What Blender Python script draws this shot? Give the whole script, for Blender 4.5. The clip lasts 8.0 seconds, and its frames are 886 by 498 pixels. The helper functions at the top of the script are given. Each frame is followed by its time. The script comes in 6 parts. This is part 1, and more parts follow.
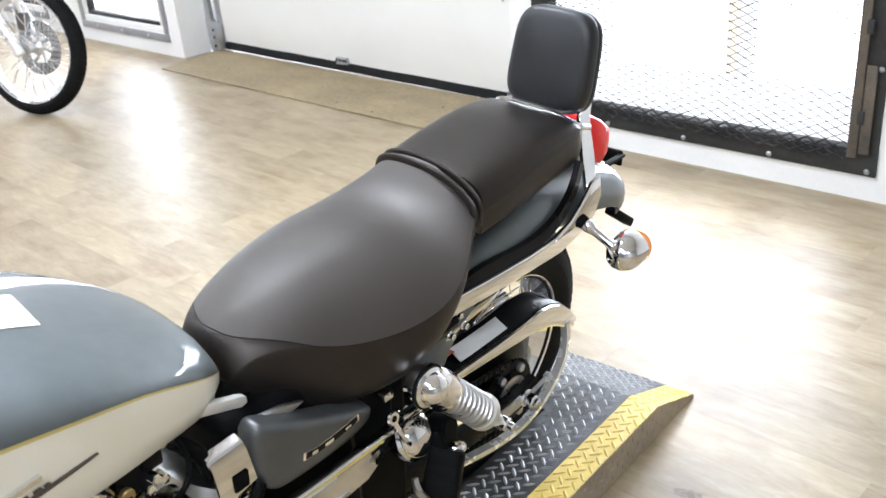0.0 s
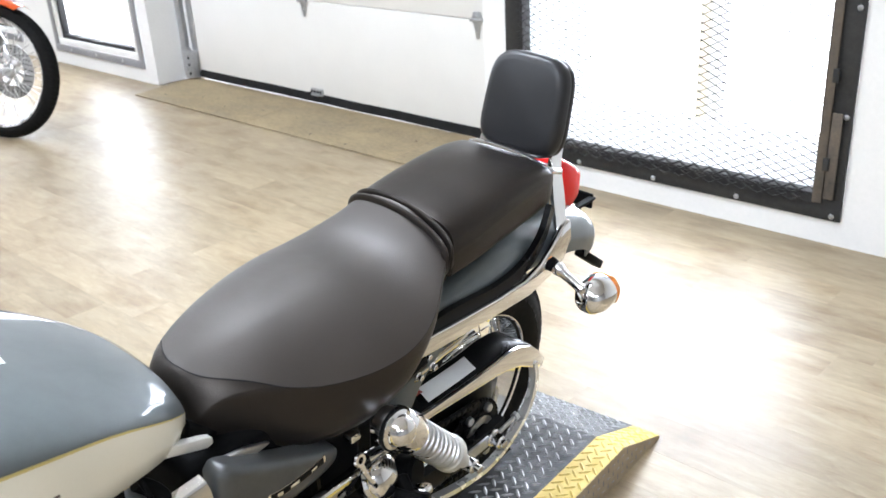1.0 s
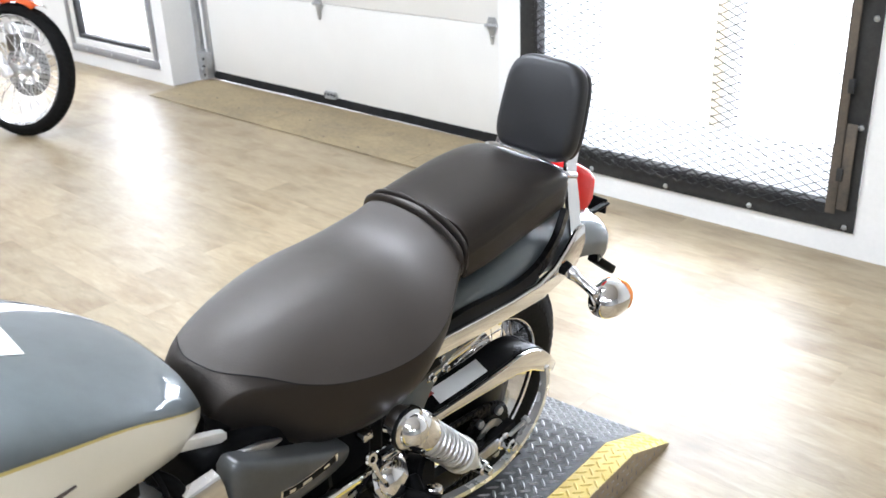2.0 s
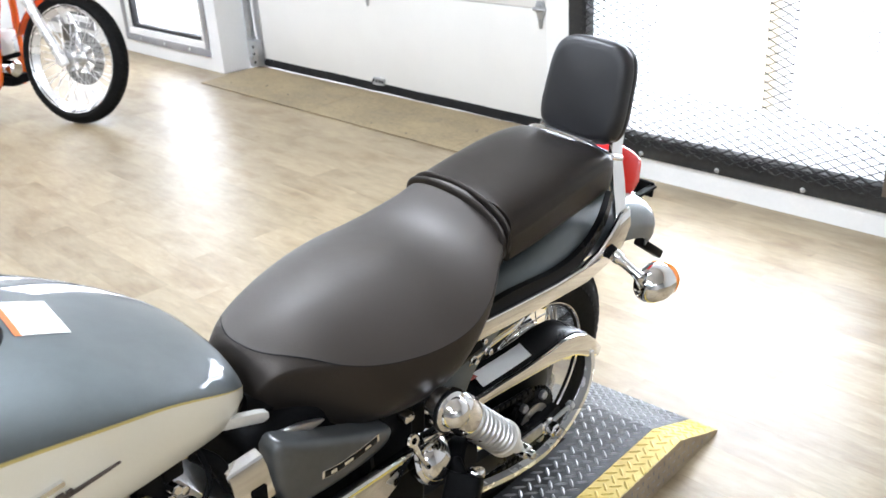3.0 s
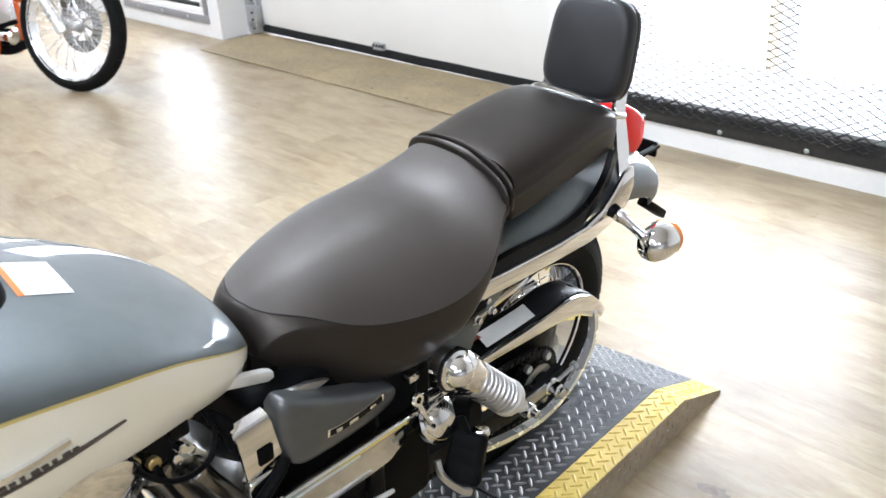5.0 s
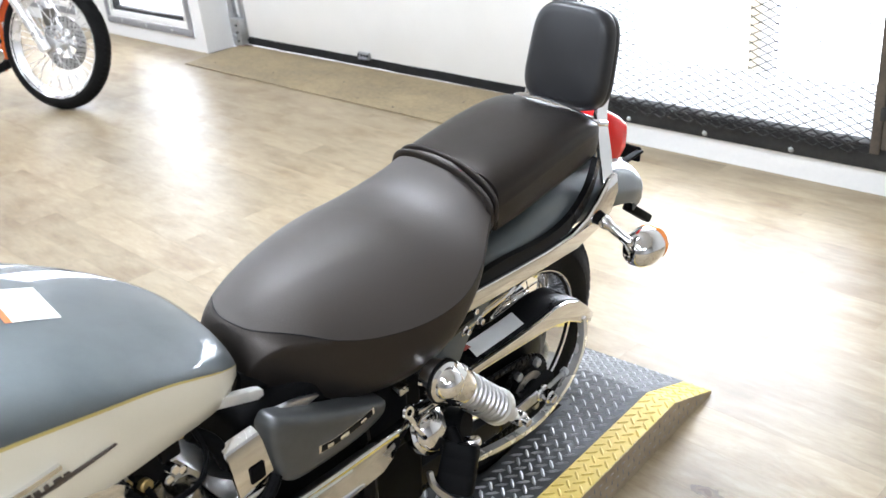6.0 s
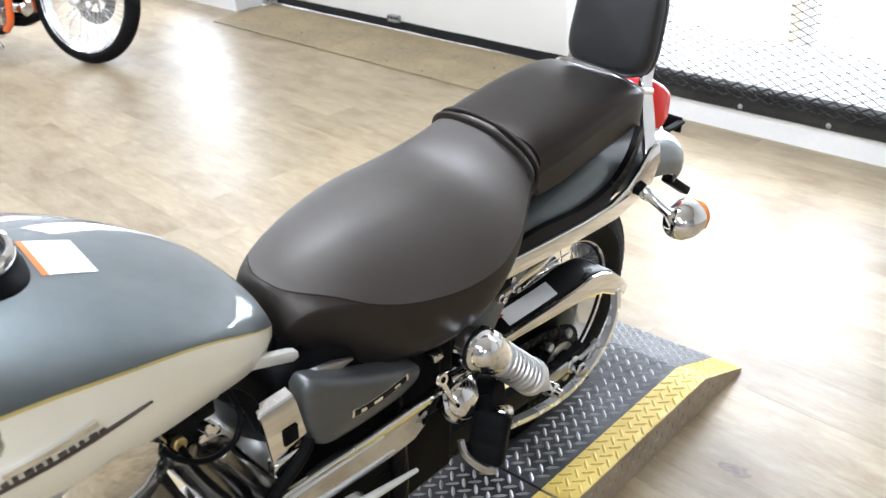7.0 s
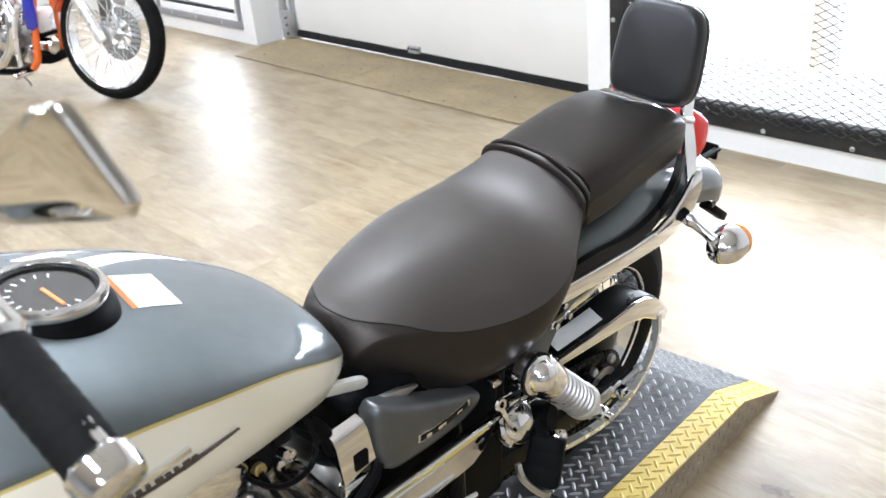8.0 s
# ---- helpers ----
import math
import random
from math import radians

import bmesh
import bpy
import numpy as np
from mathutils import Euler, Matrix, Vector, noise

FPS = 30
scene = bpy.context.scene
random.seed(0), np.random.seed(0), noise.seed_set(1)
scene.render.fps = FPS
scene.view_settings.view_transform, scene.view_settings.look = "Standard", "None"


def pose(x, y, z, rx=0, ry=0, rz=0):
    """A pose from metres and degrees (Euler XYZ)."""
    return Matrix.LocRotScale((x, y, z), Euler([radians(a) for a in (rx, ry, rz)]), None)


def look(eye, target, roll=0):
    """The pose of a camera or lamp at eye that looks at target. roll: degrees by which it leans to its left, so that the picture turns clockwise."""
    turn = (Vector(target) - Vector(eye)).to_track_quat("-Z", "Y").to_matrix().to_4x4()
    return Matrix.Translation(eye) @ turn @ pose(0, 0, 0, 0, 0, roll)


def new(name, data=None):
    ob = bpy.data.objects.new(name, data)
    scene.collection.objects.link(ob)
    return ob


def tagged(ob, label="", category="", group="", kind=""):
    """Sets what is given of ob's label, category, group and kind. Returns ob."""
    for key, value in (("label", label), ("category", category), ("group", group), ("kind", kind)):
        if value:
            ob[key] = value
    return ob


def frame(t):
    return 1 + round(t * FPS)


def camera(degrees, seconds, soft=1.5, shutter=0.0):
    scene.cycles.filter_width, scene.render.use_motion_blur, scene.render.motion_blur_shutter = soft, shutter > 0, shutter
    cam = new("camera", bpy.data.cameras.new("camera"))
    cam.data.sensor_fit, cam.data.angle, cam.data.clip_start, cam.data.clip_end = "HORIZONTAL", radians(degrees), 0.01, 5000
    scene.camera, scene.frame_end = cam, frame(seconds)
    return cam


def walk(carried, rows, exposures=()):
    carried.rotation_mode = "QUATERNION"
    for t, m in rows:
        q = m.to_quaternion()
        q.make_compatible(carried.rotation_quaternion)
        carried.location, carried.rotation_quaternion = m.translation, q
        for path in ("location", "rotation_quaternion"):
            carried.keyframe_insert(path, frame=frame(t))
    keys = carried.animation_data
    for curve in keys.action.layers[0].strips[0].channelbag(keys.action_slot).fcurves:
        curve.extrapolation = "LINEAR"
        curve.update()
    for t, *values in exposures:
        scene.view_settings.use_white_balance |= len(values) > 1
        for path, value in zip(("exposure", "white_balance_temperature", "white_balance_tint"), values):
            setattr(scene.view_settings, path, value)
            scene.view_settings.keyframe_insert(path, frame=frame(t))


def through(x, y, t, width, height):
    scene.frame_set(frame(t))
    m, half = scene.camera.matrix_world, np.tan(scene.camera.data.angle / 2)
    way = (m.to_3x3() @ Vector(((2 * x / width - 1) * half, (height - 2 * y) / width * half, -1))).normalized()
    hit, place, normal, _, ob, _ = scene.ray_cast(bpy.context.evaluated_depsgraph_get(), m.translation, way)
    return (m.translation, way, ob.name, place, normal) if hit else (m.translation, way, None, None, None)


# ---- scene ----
cam = camera(50.7, 8.0)
cam.data.dof.use_dof, cam.data.dof.focus_distance, cam.data.dof.aperture_fstop = True, 1.75, 8.0
PATH = [
    (0, (0.464, 0.712, 1.488), (-0.831, 1.966, 0.623), -5.3),
    (0.5, (0.466, 0.715, 1.491), (-0.787, 2.0, 0.609), -4.7),
    (1, (0.465, 0.713, 1.509), (-0.8, 2.032, 0.698), -3.2),
    (1.2, (0.461, 0.709, 1.506), (-0.812, 2.025, 0.698), -3.2),
    (2.3, (0.465, 0.7, 1.504), (-0.821, 2.01, 0.71), -2.2),
    (2.5, (0.469, 0.701, 1.503), (-0.83, 2.001, 0.714), -2.5),
    (3, (0.47, 0.71, 1.494), (-0.881, 1.937, 0.676), -3.7),
    (3.5, (0.469, 0.711, 1.493), (-0.879, 1.941, 0.674), -3.6),
    (4, (0.472, 0.703, 1.49), (-0.864, 1.932, 0.652), -3.5),
    (4.5, (0.47, 0.698, 1.482), (-0.888, 1.894, 0.63), -2.8),
    (4.7, (0.468, 0.706, 1.478), (-0.866, 1.904, 0.591), -4.0),
    (5.8, (0.474, 0.71, 1.491), (-0.879, 1.909, 0.636), -5.1),
    (6, (0.478, 0.713, 1.493), (-0.848, 1.93, 0.622), -5.7),
    (6.5, (0.472, 0.725, 1.475), (-0.811, 1.954, 0.557), -4.5),
    (7, (0.437, 0.708, 1.479), (-0.898, 1.871, 0.549), -4.5),
    (7.5, (0.424, 0.704, 1.482), (-0.939, 1.86, 0.586), -4.1),
    (7.8, (0.414, 0.684, 1.498), (-0.929, 1.852, 0.586), -5.3),
    (8, (0.416, 0.632, 1.506), (-0.951, 1.799, 0.63), -5.6),
]
walk(cam, [(t, look(eye, target, roll)) for t, eye, target, roll in PATH], exposures=[(0.0, 0.16, 6100, 14), (8.0, 0.16, 6100, 14)])

# ---------------------------------------------------------------- world, sun, lamps
world = bpy.data.worlds.new("sky")
scene.world = world
world.use_nodes = True
wn = world.node_tree.nodes
sky = wn.new("ShaderNodeTexSky")
sky.sky_type, sky.sun_disc = "NISHITA", False
sky.sun_elevation, sky.sun_rotation = radians(38), radians(20)
sky.air_density, sky.dust_density = 1.0, 3.0
world.node_tree.links.new(sky.outputs[0], wn["Background"].inputs[0])
wn["Background"].inputs[1].default_value = 0.15

sun = new("sun", bpy.data.lights.new("sun", "SUN"))
sun.data.energy, sun.data.angle, sun.data.color = 1.0, radians(14), (1.0, 0.97, 0.93)
sun.matrix_world = look((2, 12, 9), (0, 0, 0))

WALL = 4.072        # inner face of the wall with the windows
WT = 0.22           # its thickness
CEIL = 3.3


def area(name, at, to, w, h, power, color=(1, 1, 1)):
    lamp = bpy.data.lights.new(name, "AREA")
    lamp.shape, lamp.size, lamp.size_y, lamp.energy, lamp.color = "RECTANGLE", w, h, power, color
    ob = new(name, lamp)
    ob.matrix_world = look(at, to)
    return ob


# daylight in the window openings, and unseen ceiling panels placed as fill
area("daylight_window", (-1.475, WALL + 0.17, 1.02), (-1.475, 0, 0.8), 1.45, 1.6, 185, (0.88, 0.95, 1.0))
area("daylight_window", (-6.2, WALL + 0.17, 1.2), (-6.2, 0, 0.9), 1.15, 2.0, 60, (0.88, 0.95, 1.0))
# lamp of the added, unseen third window, for glare on the far floor
area("daylight_window", (-8.1, WALL + 0.17, 1.2), (-8.1, 0, 0.9), 1.15, 2.0, 60, (0.88, 0.95, 1.0))
# first brightens the far floor, eastern pair the tank's side, (-1.7, 2.1) the seat
PANELS = [(-6.5, 2.2), (-5.2, 0.4), (-1.7, 2.1), (-2.4, -0.6), (0.4, -0.4), (2.3, -1.6), (4.2, -0.3), (-1.4, -3.4)]
for px_, py_ in PANELS:
    area("ceiling_lamp", (px_, py_, CEIL - 0.075), (px_, py_, 0), 1.1, 0.5, 80, (0.87, 0.945, 1.0))

# ---------------------------------------------------------------- materials


def mat(name, color, rough=0.5, metal=0.0, coat=0.0, spec=0.5):
    m = bpy.data.materials.new(name)
    m.use_nodes = True
    b = m.node_tree.nodes["Principled BSDF"]
    b.inputs["Base Color"].default_value = (*color, 1)
    b.inputs["Roughness"].default_value = rough
    b.inputs["Metallic"].default_value = metal
    b.inputs["Coat Weight"].default_value = coat
    b.inputs["Coat Roughness"].default_value = 0.04
    b.inputs["Specular IOR Level"].default_value = spec
    return m


def nd(m, kind, **kw):
    n = m.node_tree.nodes.new(kind)
    for k, v in kw.items():
        n.inputs[k.replace("_", " ")].default_value = v
    return n


def ramp(m, source, stops):
    n = m.node_tree.nodes.new("ShaderNodeValToRGB")
    while len(n.color_ramp.elements) < len(stops):
        n.color_ramp.elements.new(0.5)
    for e, (p, c) in zip(n.color_ramp.elements, stops):
        e.position, e.color = p, (*c, 1)
    m.node_tree.links.new(source, n.inputs[0])
    return n


def textured(m, scale, c0, c1, bump=0.0, bump_scale=None, rough=None, stretch=(1, 1, 1), dist=0.002, detail=6, space="Object"):
    """Two-scale colour variation between c0 and c1, with a fine bump and varied roughness."""
    t, L = m.node_tree, m.node_tree.links.new
    b = t.nodes["Principled BSDF"]
    co = nd(m, "ShaderNodeTexCoord")
    mp = nd(m, "ShaderNodeMapping", Scale=stretch)
    L(co.outputs[space], mp.inputs[0])
    big = nd(m, "ShaderNodeTexNoise", Scale=scale, Detail=detail, Roughness=0.6)
    fine = nd(m, "ShaderNodeTexNoise", Scale=bump_scale or scale * 9, Detail=5, Roughness=0.6)
    L(mp.outputs[0], big.inputs["Vector"]), L(mp.outputs[0], fine.inputs["Vector"])
    mix = t.nodes.new("ShaderNodeMix")
    mix.data_type = "FLOAT"
    mix.inputs[0].default_value = 0.4
    L(big.outputs[0], mix.inputs[2]), L(fine.outputs[0], mix.inputs[3])
    r = ramp(m, mix.outputs[0], [(0.3, c0), (0.7, c1)])
    L(r.outputs[0], b.inputs["Base Color"])
    if bump:
        bp = nd(m, "ShaderNodeBump", Strength=bump, Distance=dist)
        L(fine.outputs[0], bp.inputs["Height"]), L(bp.outputs[0], b.inputs["Normal"])
    if rough:
        rr = nd(m, "ShaderNodeMapRange")
        rr.inputs["From Min"].default_value, rr.inputs["From Max"].default_value = 0.3, 0.7
        rr.inputs["To Min"].default_value, rr.inputs["To Max"].default_value = rough
        L(big.outputs[0], rr.inputs[0]), L(rr.outputs[0], b.inputs["Roughness"])
    return m


def glowing(name, color, strength):
    m = bpy.data.materials.new(name)
    m.use_nodes = True
    b = m.node_tree.nodes["Principled BSDF"]
    b.inputs["Base Color"].default_value = (*color, 1)
    b.inputs["Emission Color"].default_value = (*color, 1)
    b.inputs["Emission Strength"].default_value = strength
    return m


def plank_material():
    """Printed oak vinyl: grain along the plank, tone from plank to plank, worn grey patches."""
    m = mat("oak_vinyl_plank", (0.4, 0.3, 0.2), 0.3, spec=0.5)
    t, L = m.node_tree, m.node_tree.links.new
    b = t.nodes["Principled BSDF"]
    info = nd(m, "ShaderNodeObjectInfo")
    isl = nd(m, "ShaderNodeNewGeometry")
    co = nd(m, "ShaderNodeTexCoord")
    add = nd(m, "ShaderNodeMath")
    add.operation = "ADD"
    L(info.outputs["Random"], add.inputs[0]), L(isl.outputs["Random Per Island"], add.inputs[1])
    frac = nd(m, "ShaderNodeMath")
    frac.operation = "FRACT"
    L(add.outputs[0], frac.inputs[0])
    off = nd(m, "ShaderNodeVectorMath")
    off.operation = "SCALE"
    comb = nd(m, "ShaderNodeCombineXYZ")
    for k in range(3):
        L(frac.outputs[0], comb.inputs[k])
    L(comb.outputs[0], off.inputs[0])
    off.inputs["Scale"].default_value = 37.0
    pos = nd(m, "ShaderNodeVectorMath")
    pos.operation = "ADD"
    L(isl.outputs["Position"], pos.inputs[0]), L(off.outputs[0], pos.inputs[1])
    mp = nd(m, "ShaderNodeMapping", Scale=(3.2, 14.0, 1.0))
    L(pos.outputs[0], mp.inputs[0])
    grain = nd(m, "ShaderNodeTexNoise", Scale=2.6, Detail=9, Roughness=0.68, Distortion=0.6)
    L(mp.outputs[0], grain.inputs["Vector"])
    mp2 = nd(m, "ShaderNodeMapping", Scale=(1.6, 3.4, 1.0))
    L(pos.outputs[0], mp2.inputs[0])
    patch = nd(m, "ShaderNodeTexNoise", Scale=2.0, Detail=5, Roughness=0.6)
    L(mp2.outputs[0], patch.inputs["Vector"])
    g = ramp(m, grain.outputs[0], [(0.25, PLANK[0]), (0.5, PLANK[1]), (0.75, PLANK[2])])
    w = ramp(m, patch.outputs[0], [(0.32, (0.74, 0.68, 0.60)), (0.50, (1.0, 1.0, 1.0)), (0.70, (1.14, 1.15, 1.14))])
    mul = t.nodes.new("ShaderNodeMix")
    mul.data_type, mul.blend_type = "RGBA", "MULTIPLY"
    mul.inputs[0].default_value = 1.0
    L(g.outputs[0], mul.inputs[6]), L(w.outputs[0], mul.inputs[7])
    tone = nd(m, "ShaderNodeMapRange")
    tone.inputs["To Min"].default_value, tone.inputs["To Max"].default_value = 0.88, 1.08
    L(frac.outputs[0], tone.inputs[0])
    hsv = nd(m, "ShaderNodeHueSaturation")
    L(mul.outputs[2], hsv.inputs["Color"]), L(tone.outputs[0], hsv.inputs["Value"])
    # one dark knot in the print
    wob = nd(m, "ShaderNodeTexNoise", Scale=38.0, Detail=4, Roughness=0.6)
    L(isl.outputs["Position"], wob.inputs["Vector"])
    bent = nd(m, "ShaderNodeVectorMath")
    bent.operation = "MULTIPLY_ADD"
    L(wob.outputs["Color"], bent.inputs[0]), L(isl.outputs["Position"], bent.inputs[2])
    bent.inputs[1].default_value = (0.034, 0.034, 0.0)
    at = nd(m, "ShaderNodeMapping", Scale=(0.55, 1.25, 0.0))
    at.inputs["Location"].default_value = (0.55 * (0.38 - 0.017), -1.25 * (2.244 + 0.017), 0.0)
    L(bent.outputs[0], at.inputs[0])
    dist = nd(m, "ShaderNodeVectorMath")
    dist.operation = "LENGTH"
    L(at.outputs[0], dist.inputs[0])
    kn = ramp(m, dist.outputs["Value"], [(0.008, (0.30, 0.20, 0.10)), (0.014, (0.75, 0.62, 0.45)), (0.0175, (0.16, 0.10, 0.05)), (0.023, (0.80, 0.72, 0.60)), (0.05, (1.0, 1.0, 1.0))])
    knot = t.nodes.new("ShaderNodeMix")
    knot.data_type, knot.blend_type = "RGBA", "MULTIPLY"
    knot.inputs[0].default_value = 1.0
    L(hsv.outputs[0], knot.inputs[6]), L(kn.outputs[0], knot.inputs[7])
    L(knot.outputs[2], b.inputs["Base Color"])
    rr = nd(m, "ShaderNodeMapRange")
    rr.inputs["To Min"].default_value, rr.inputs["To Max"].default_value = 0.33, 0.50
    L(grain.outputs[0], rr.inputs[0]), L(rr.outputs[0], b.inputs["Roughness"])
    bp = nd(m, "ShaderNodeBump", Strength=0.40, Distance=0.002)
    L(grain.outputs[0], bp.inputs["Height"]), L(bp.outputs[0], b.inputs["Normal"])
    return m


PLANK = ((0.215, 0.162, 0.097), (0.286, 0.223, 0.138), (0.352, 0.290, 0.192))
M = {}
M["plank"] = plank_material()
M["subfloor"] = textured(mat("subfloor", (0.1, 0.08, 0.06), 0.8), 3, (0.22, 0.18, 0.13), (0.30, 0.25, 0.18))
M["wall"] = textured(mat("white_wall_paint", (0.8, 0.8, 0.78), 0.55), 1.6, (0.74, 0.74, 0.72), (0.83, 0.82, 0.80), 0.12, 60, dist=0.001)
# darker than the white wall paint so unseen walls throw back less light
M["dim"] = textured(mat("grey_low_bounce_wall", (0.3, 0.3, 0.3), 0.7), 1.2, (0.40, 0.395, 0.385), (0.48, 0.475, 0.465), 0.1, 60)
M["ceiling"] = textured(mat("ceiling_tile", (0.8, 0.8, 0.78), 0.9), 4, (0.66, 0.66, 0.655), (0.74, 0.74, 0.735), 0.2, 90)
M["door"] = textured(mat("cream_door_steel", (0.74, 0.73, 0.68), 0.42), 2.2, (0.73, 0.715, 0.675), (0.80, 0.785, 0.745), 0.08, 120, rough=(0.36, 0.5), dist=0.001)
M["steel_dark"] = textured(mat("dark_painted_steel", (0.05, 0.05, 0.05), 0.5), 5, (0.020, 0.020, 0.021), (0.045, 0.044, 0.042), 0.2, 60, rough=(0.4, 0.6), dist=0.001)
M["steel_grey"] = textured(mat("grey_window_steel", (0.25, 0.25, 0.26), 0.5), 6, (0.20, 0.20, 0.21), (0.32, 0.32, 0.33), 0.1, 60, dist=0.001)
M["rusty"] = textured(mat("rust_stained_steel", (0.12, 0.08, 0.05), 0.7), 12, (0.05, 0.045, 0.040), (0.13, 0.10, 0.07), 0.3, 80)
M["galv"] = textured(mat("galvanised_steel", (0.45, 0.46, 0.47), 0.4, 0.8), 20, (0.38, 0.39, 0.40), (0.56, 0.57, 0.58), 0.1, 80, rough=(0.3, 0.5))
M["seal"] = textured(mat("black_rubber_seal", (0.02, 0.02, 0.02), 0.7), 20, (0.014, 0.014, 0.015), (0.03, 0.03, 0.03), 0.2)
M["thresh"] = textured(mat("worn_plywood", (0.4, 0.3, 0.18), 0.5), 2.2, (0.150, 0.112, 0.060), (0.390, 0.305, 0.180), 0.3, 30, rough=(0.5, 0.75), stretch=(1.2, 2.4, 1))
M["outside"] = glowing("bright_overcast_distance", (1.0, 1.0, 1.0), 4.0)
M["snow"] = textured(mat("pale_concrete_apron", (0.7, 0.7, 0.7), 0.8), 1.5, (0.62, 0.62, 0.61), (0.78, 0.78, 0.77), 0.2)
M["lamp"] = glowing("lamp_diffuser", (1.0, 0.97, 0.93), 2.0)
M["plate"] = textured(mat("grey_tread_plate", (0.25, 0.26, 0.27), 0.42, 0.35), 7, (0.026, 0.027, 0.028), (0.066, 0.067, 0.068), 0.25, 70, rough=(0.44, 0.62), dist=0.001)
# lugs paler than their plate: the highlights are put into the colour
M["lug"] = textured(mat("bright_tread_lugs", (0.45, 0.45, 0.45), 0.4, 0.6), 25, (0.22, 0.224, 0.23), (0.42, 0.422, 0.425), 0.15, 120, rough=(0.34, 0.5), dist=0.0006)
M["yellow"] = textured(mat("worn_yellow_paint", (0.75, 0.55, 0.05), 0.45), 14, (0.56, 0.40, 0.065), (0.72, 0.54, 0.13), 0.2, 90, rough=(0.35, 0.6), dist=0.001)
# the tan puts the wood floor's reflection into the edge's colour
M["plate_side"] = textured(mat("tread_plate_edge", (0.3, 0.27, 0.23), 0.5, 0.3), 9, (0.25, 0.20, 0.14), (0.40, 0.33, 0.24), 0.25, 60, dist=0.001)
M["leather"] = textured(mat("black_vinyl_seat", (0.02, 0.018, 0.017), 0.45), 9, (0.0100, 0.0072, 0.0058), (0.020, 0.0150, 0.0122), 0.34, 420, rough=(0.46, 0.58), dist=0.0012)
M["leather"].node_tree.nodes["Principled BSDF"].inputs["Specular IOR Level"].default_value = 0.9
M["leather"].node_tree.nodes["Principled BSDF"].inputs["Specular Tint"].default_value = (1.0, 0.94, 0.89, 1)
# darker copy of the seat vinyl, carrying the shade on skirt, pad and rolls
M["leather_shaded"] = textured(mat("shaded_black_vinyl", (0.012, 0.011, 0.010), 0.4), 9, (0.0065, 0.0052, 0.0046), (0.0130, 0.0105, 0.0090), 0.34, 420, rough=(0.34, 0.44), dist=0.0012)
M["leather_shaded"].node_tree.nodes["Principled BSDF"].inputs["Specular IOR Level"].default_value = 0.42
M["leather_shaded"].node_tree.nodes["Principled BSDF"].inputs["Specular Tint"].default_value = (1.0, 0.90, 0.82, 1)
M["leather2"] = textured(mat("smooth_black_vinyl", (0.02, 0.02, 0.022), 0.5), 9, (0.009, 0.009, 0.0102), (0.015, 0.015, 0.0170), 0.3, 520, rough=(0.38, 0.46), dist=0.001)
M["blue"] = textured(mat("blue_grey_metallic", (0.16, 0.2, 0.22), 0.52, 0.75, 1.0), 30, (0.108, 0.125, 0.131), (0.132, 0.151, 0.157), 0.02, 900, dist=0.0003)
# blue-grey paint darkened to hold the side covers' dark reflections
M["shaded_blue"] = textured(mat("shaded_blue_grey_metallic", (0.08, 0.083, 0.083), 0.45, 0.5, 0.5), 30, (0.062, 0.065, 0.066), (0.084, 0.088, 0.089), 0.02, 900, dist=0.0003)
M["polished"] = textured(mat("polished_aluminium", (0.85, 0.85, 0.85), 0.25, 0.6), 10, (0.80, 0.80, 0.80), (0.88, 0.88, 0.88), 0.03, 60, rough=(0.2, 0.35), dist=0.0005)
# chrome with the dark reflections below the tank put into its colour
M["dark_chrome"] = textured(mat("darkened_chrome", (0.3, 0.29, 0.28), 0.2, 1.0), 12, (0.17, 0.165, 0.155), (0.34, 0.33, 0.31), 0.06, 60, rough=(0.12, 0.3), dist=0.0006)
M["cream"] = textured(mat("cream_paint", (0.78, 0.74, 0.62), 0.25, 0.0, 1.0), 3, (0.81, 0.78, 0.66), (0.86, 0.83, 0.72), 0.02, 300, dist=0.0003)
M["gold"] = mat("gold_pinstripe", (0.60, 0.50, 0.18), 0.35, 0.3, 0.6)
M["chrome"] = textured(mat("chrome", (0.85, 0.85, 0.86), 0.07, 1.0), 14, (0.78, 0.78, 0.79), (0.88, 0.88, 0.89), 0.012, 40, rough=(0.04, 0.12), dist=0.0006)
M["mirror"] = mat("mirror_chrome", (0.80, 0.78, 0.74), 0.03, 1.0)
M["satin"] = textured(mat("satin_aluminium", (0.7, 0.7, 0.69), 0.45, 0.55), 18, (0.62, 0.62, 0.60), (0.74, 0.74, 0.72), 0.1, 120, rough=(0.35, 0.5), dist=0.0006)
M["alloy"] = textured(mat("dull_alloy", (0.5, 0.5, 0.5), 0.35, 1.0), 18, (0.42, 0.42, 0.42), (0.60, 0.60, 0.59), 0.15, 120, rough=(0.25, 0.45), dist=0.0008)
M["black"] = textured(mat("black_paint", (0.012, 0.012, 0.013), 0.3), 10, (0.003, 0.003, 0.0033), (0.006, 0.006, 0.0063), 0.1, 90, rough=(0.22, 0.4), dist=0.0006)
M["plastic"] = textured(mat("black_plastic", (0.015, 0.015, 0.016), 0.5), 12, (0.003, 0.003, 0.0033), (0.007, 0.007, 0.0073), 0.2, 160, dist=0.0008)
M["rubber"] = textured(mat("tyre_rubber", (0.018, 0.018, 0.018), 0.7), 14, (0.005, 0.005, 0.005), (0.011, 0.0107, 0.0103), 0.3, 140, dist=0.001)
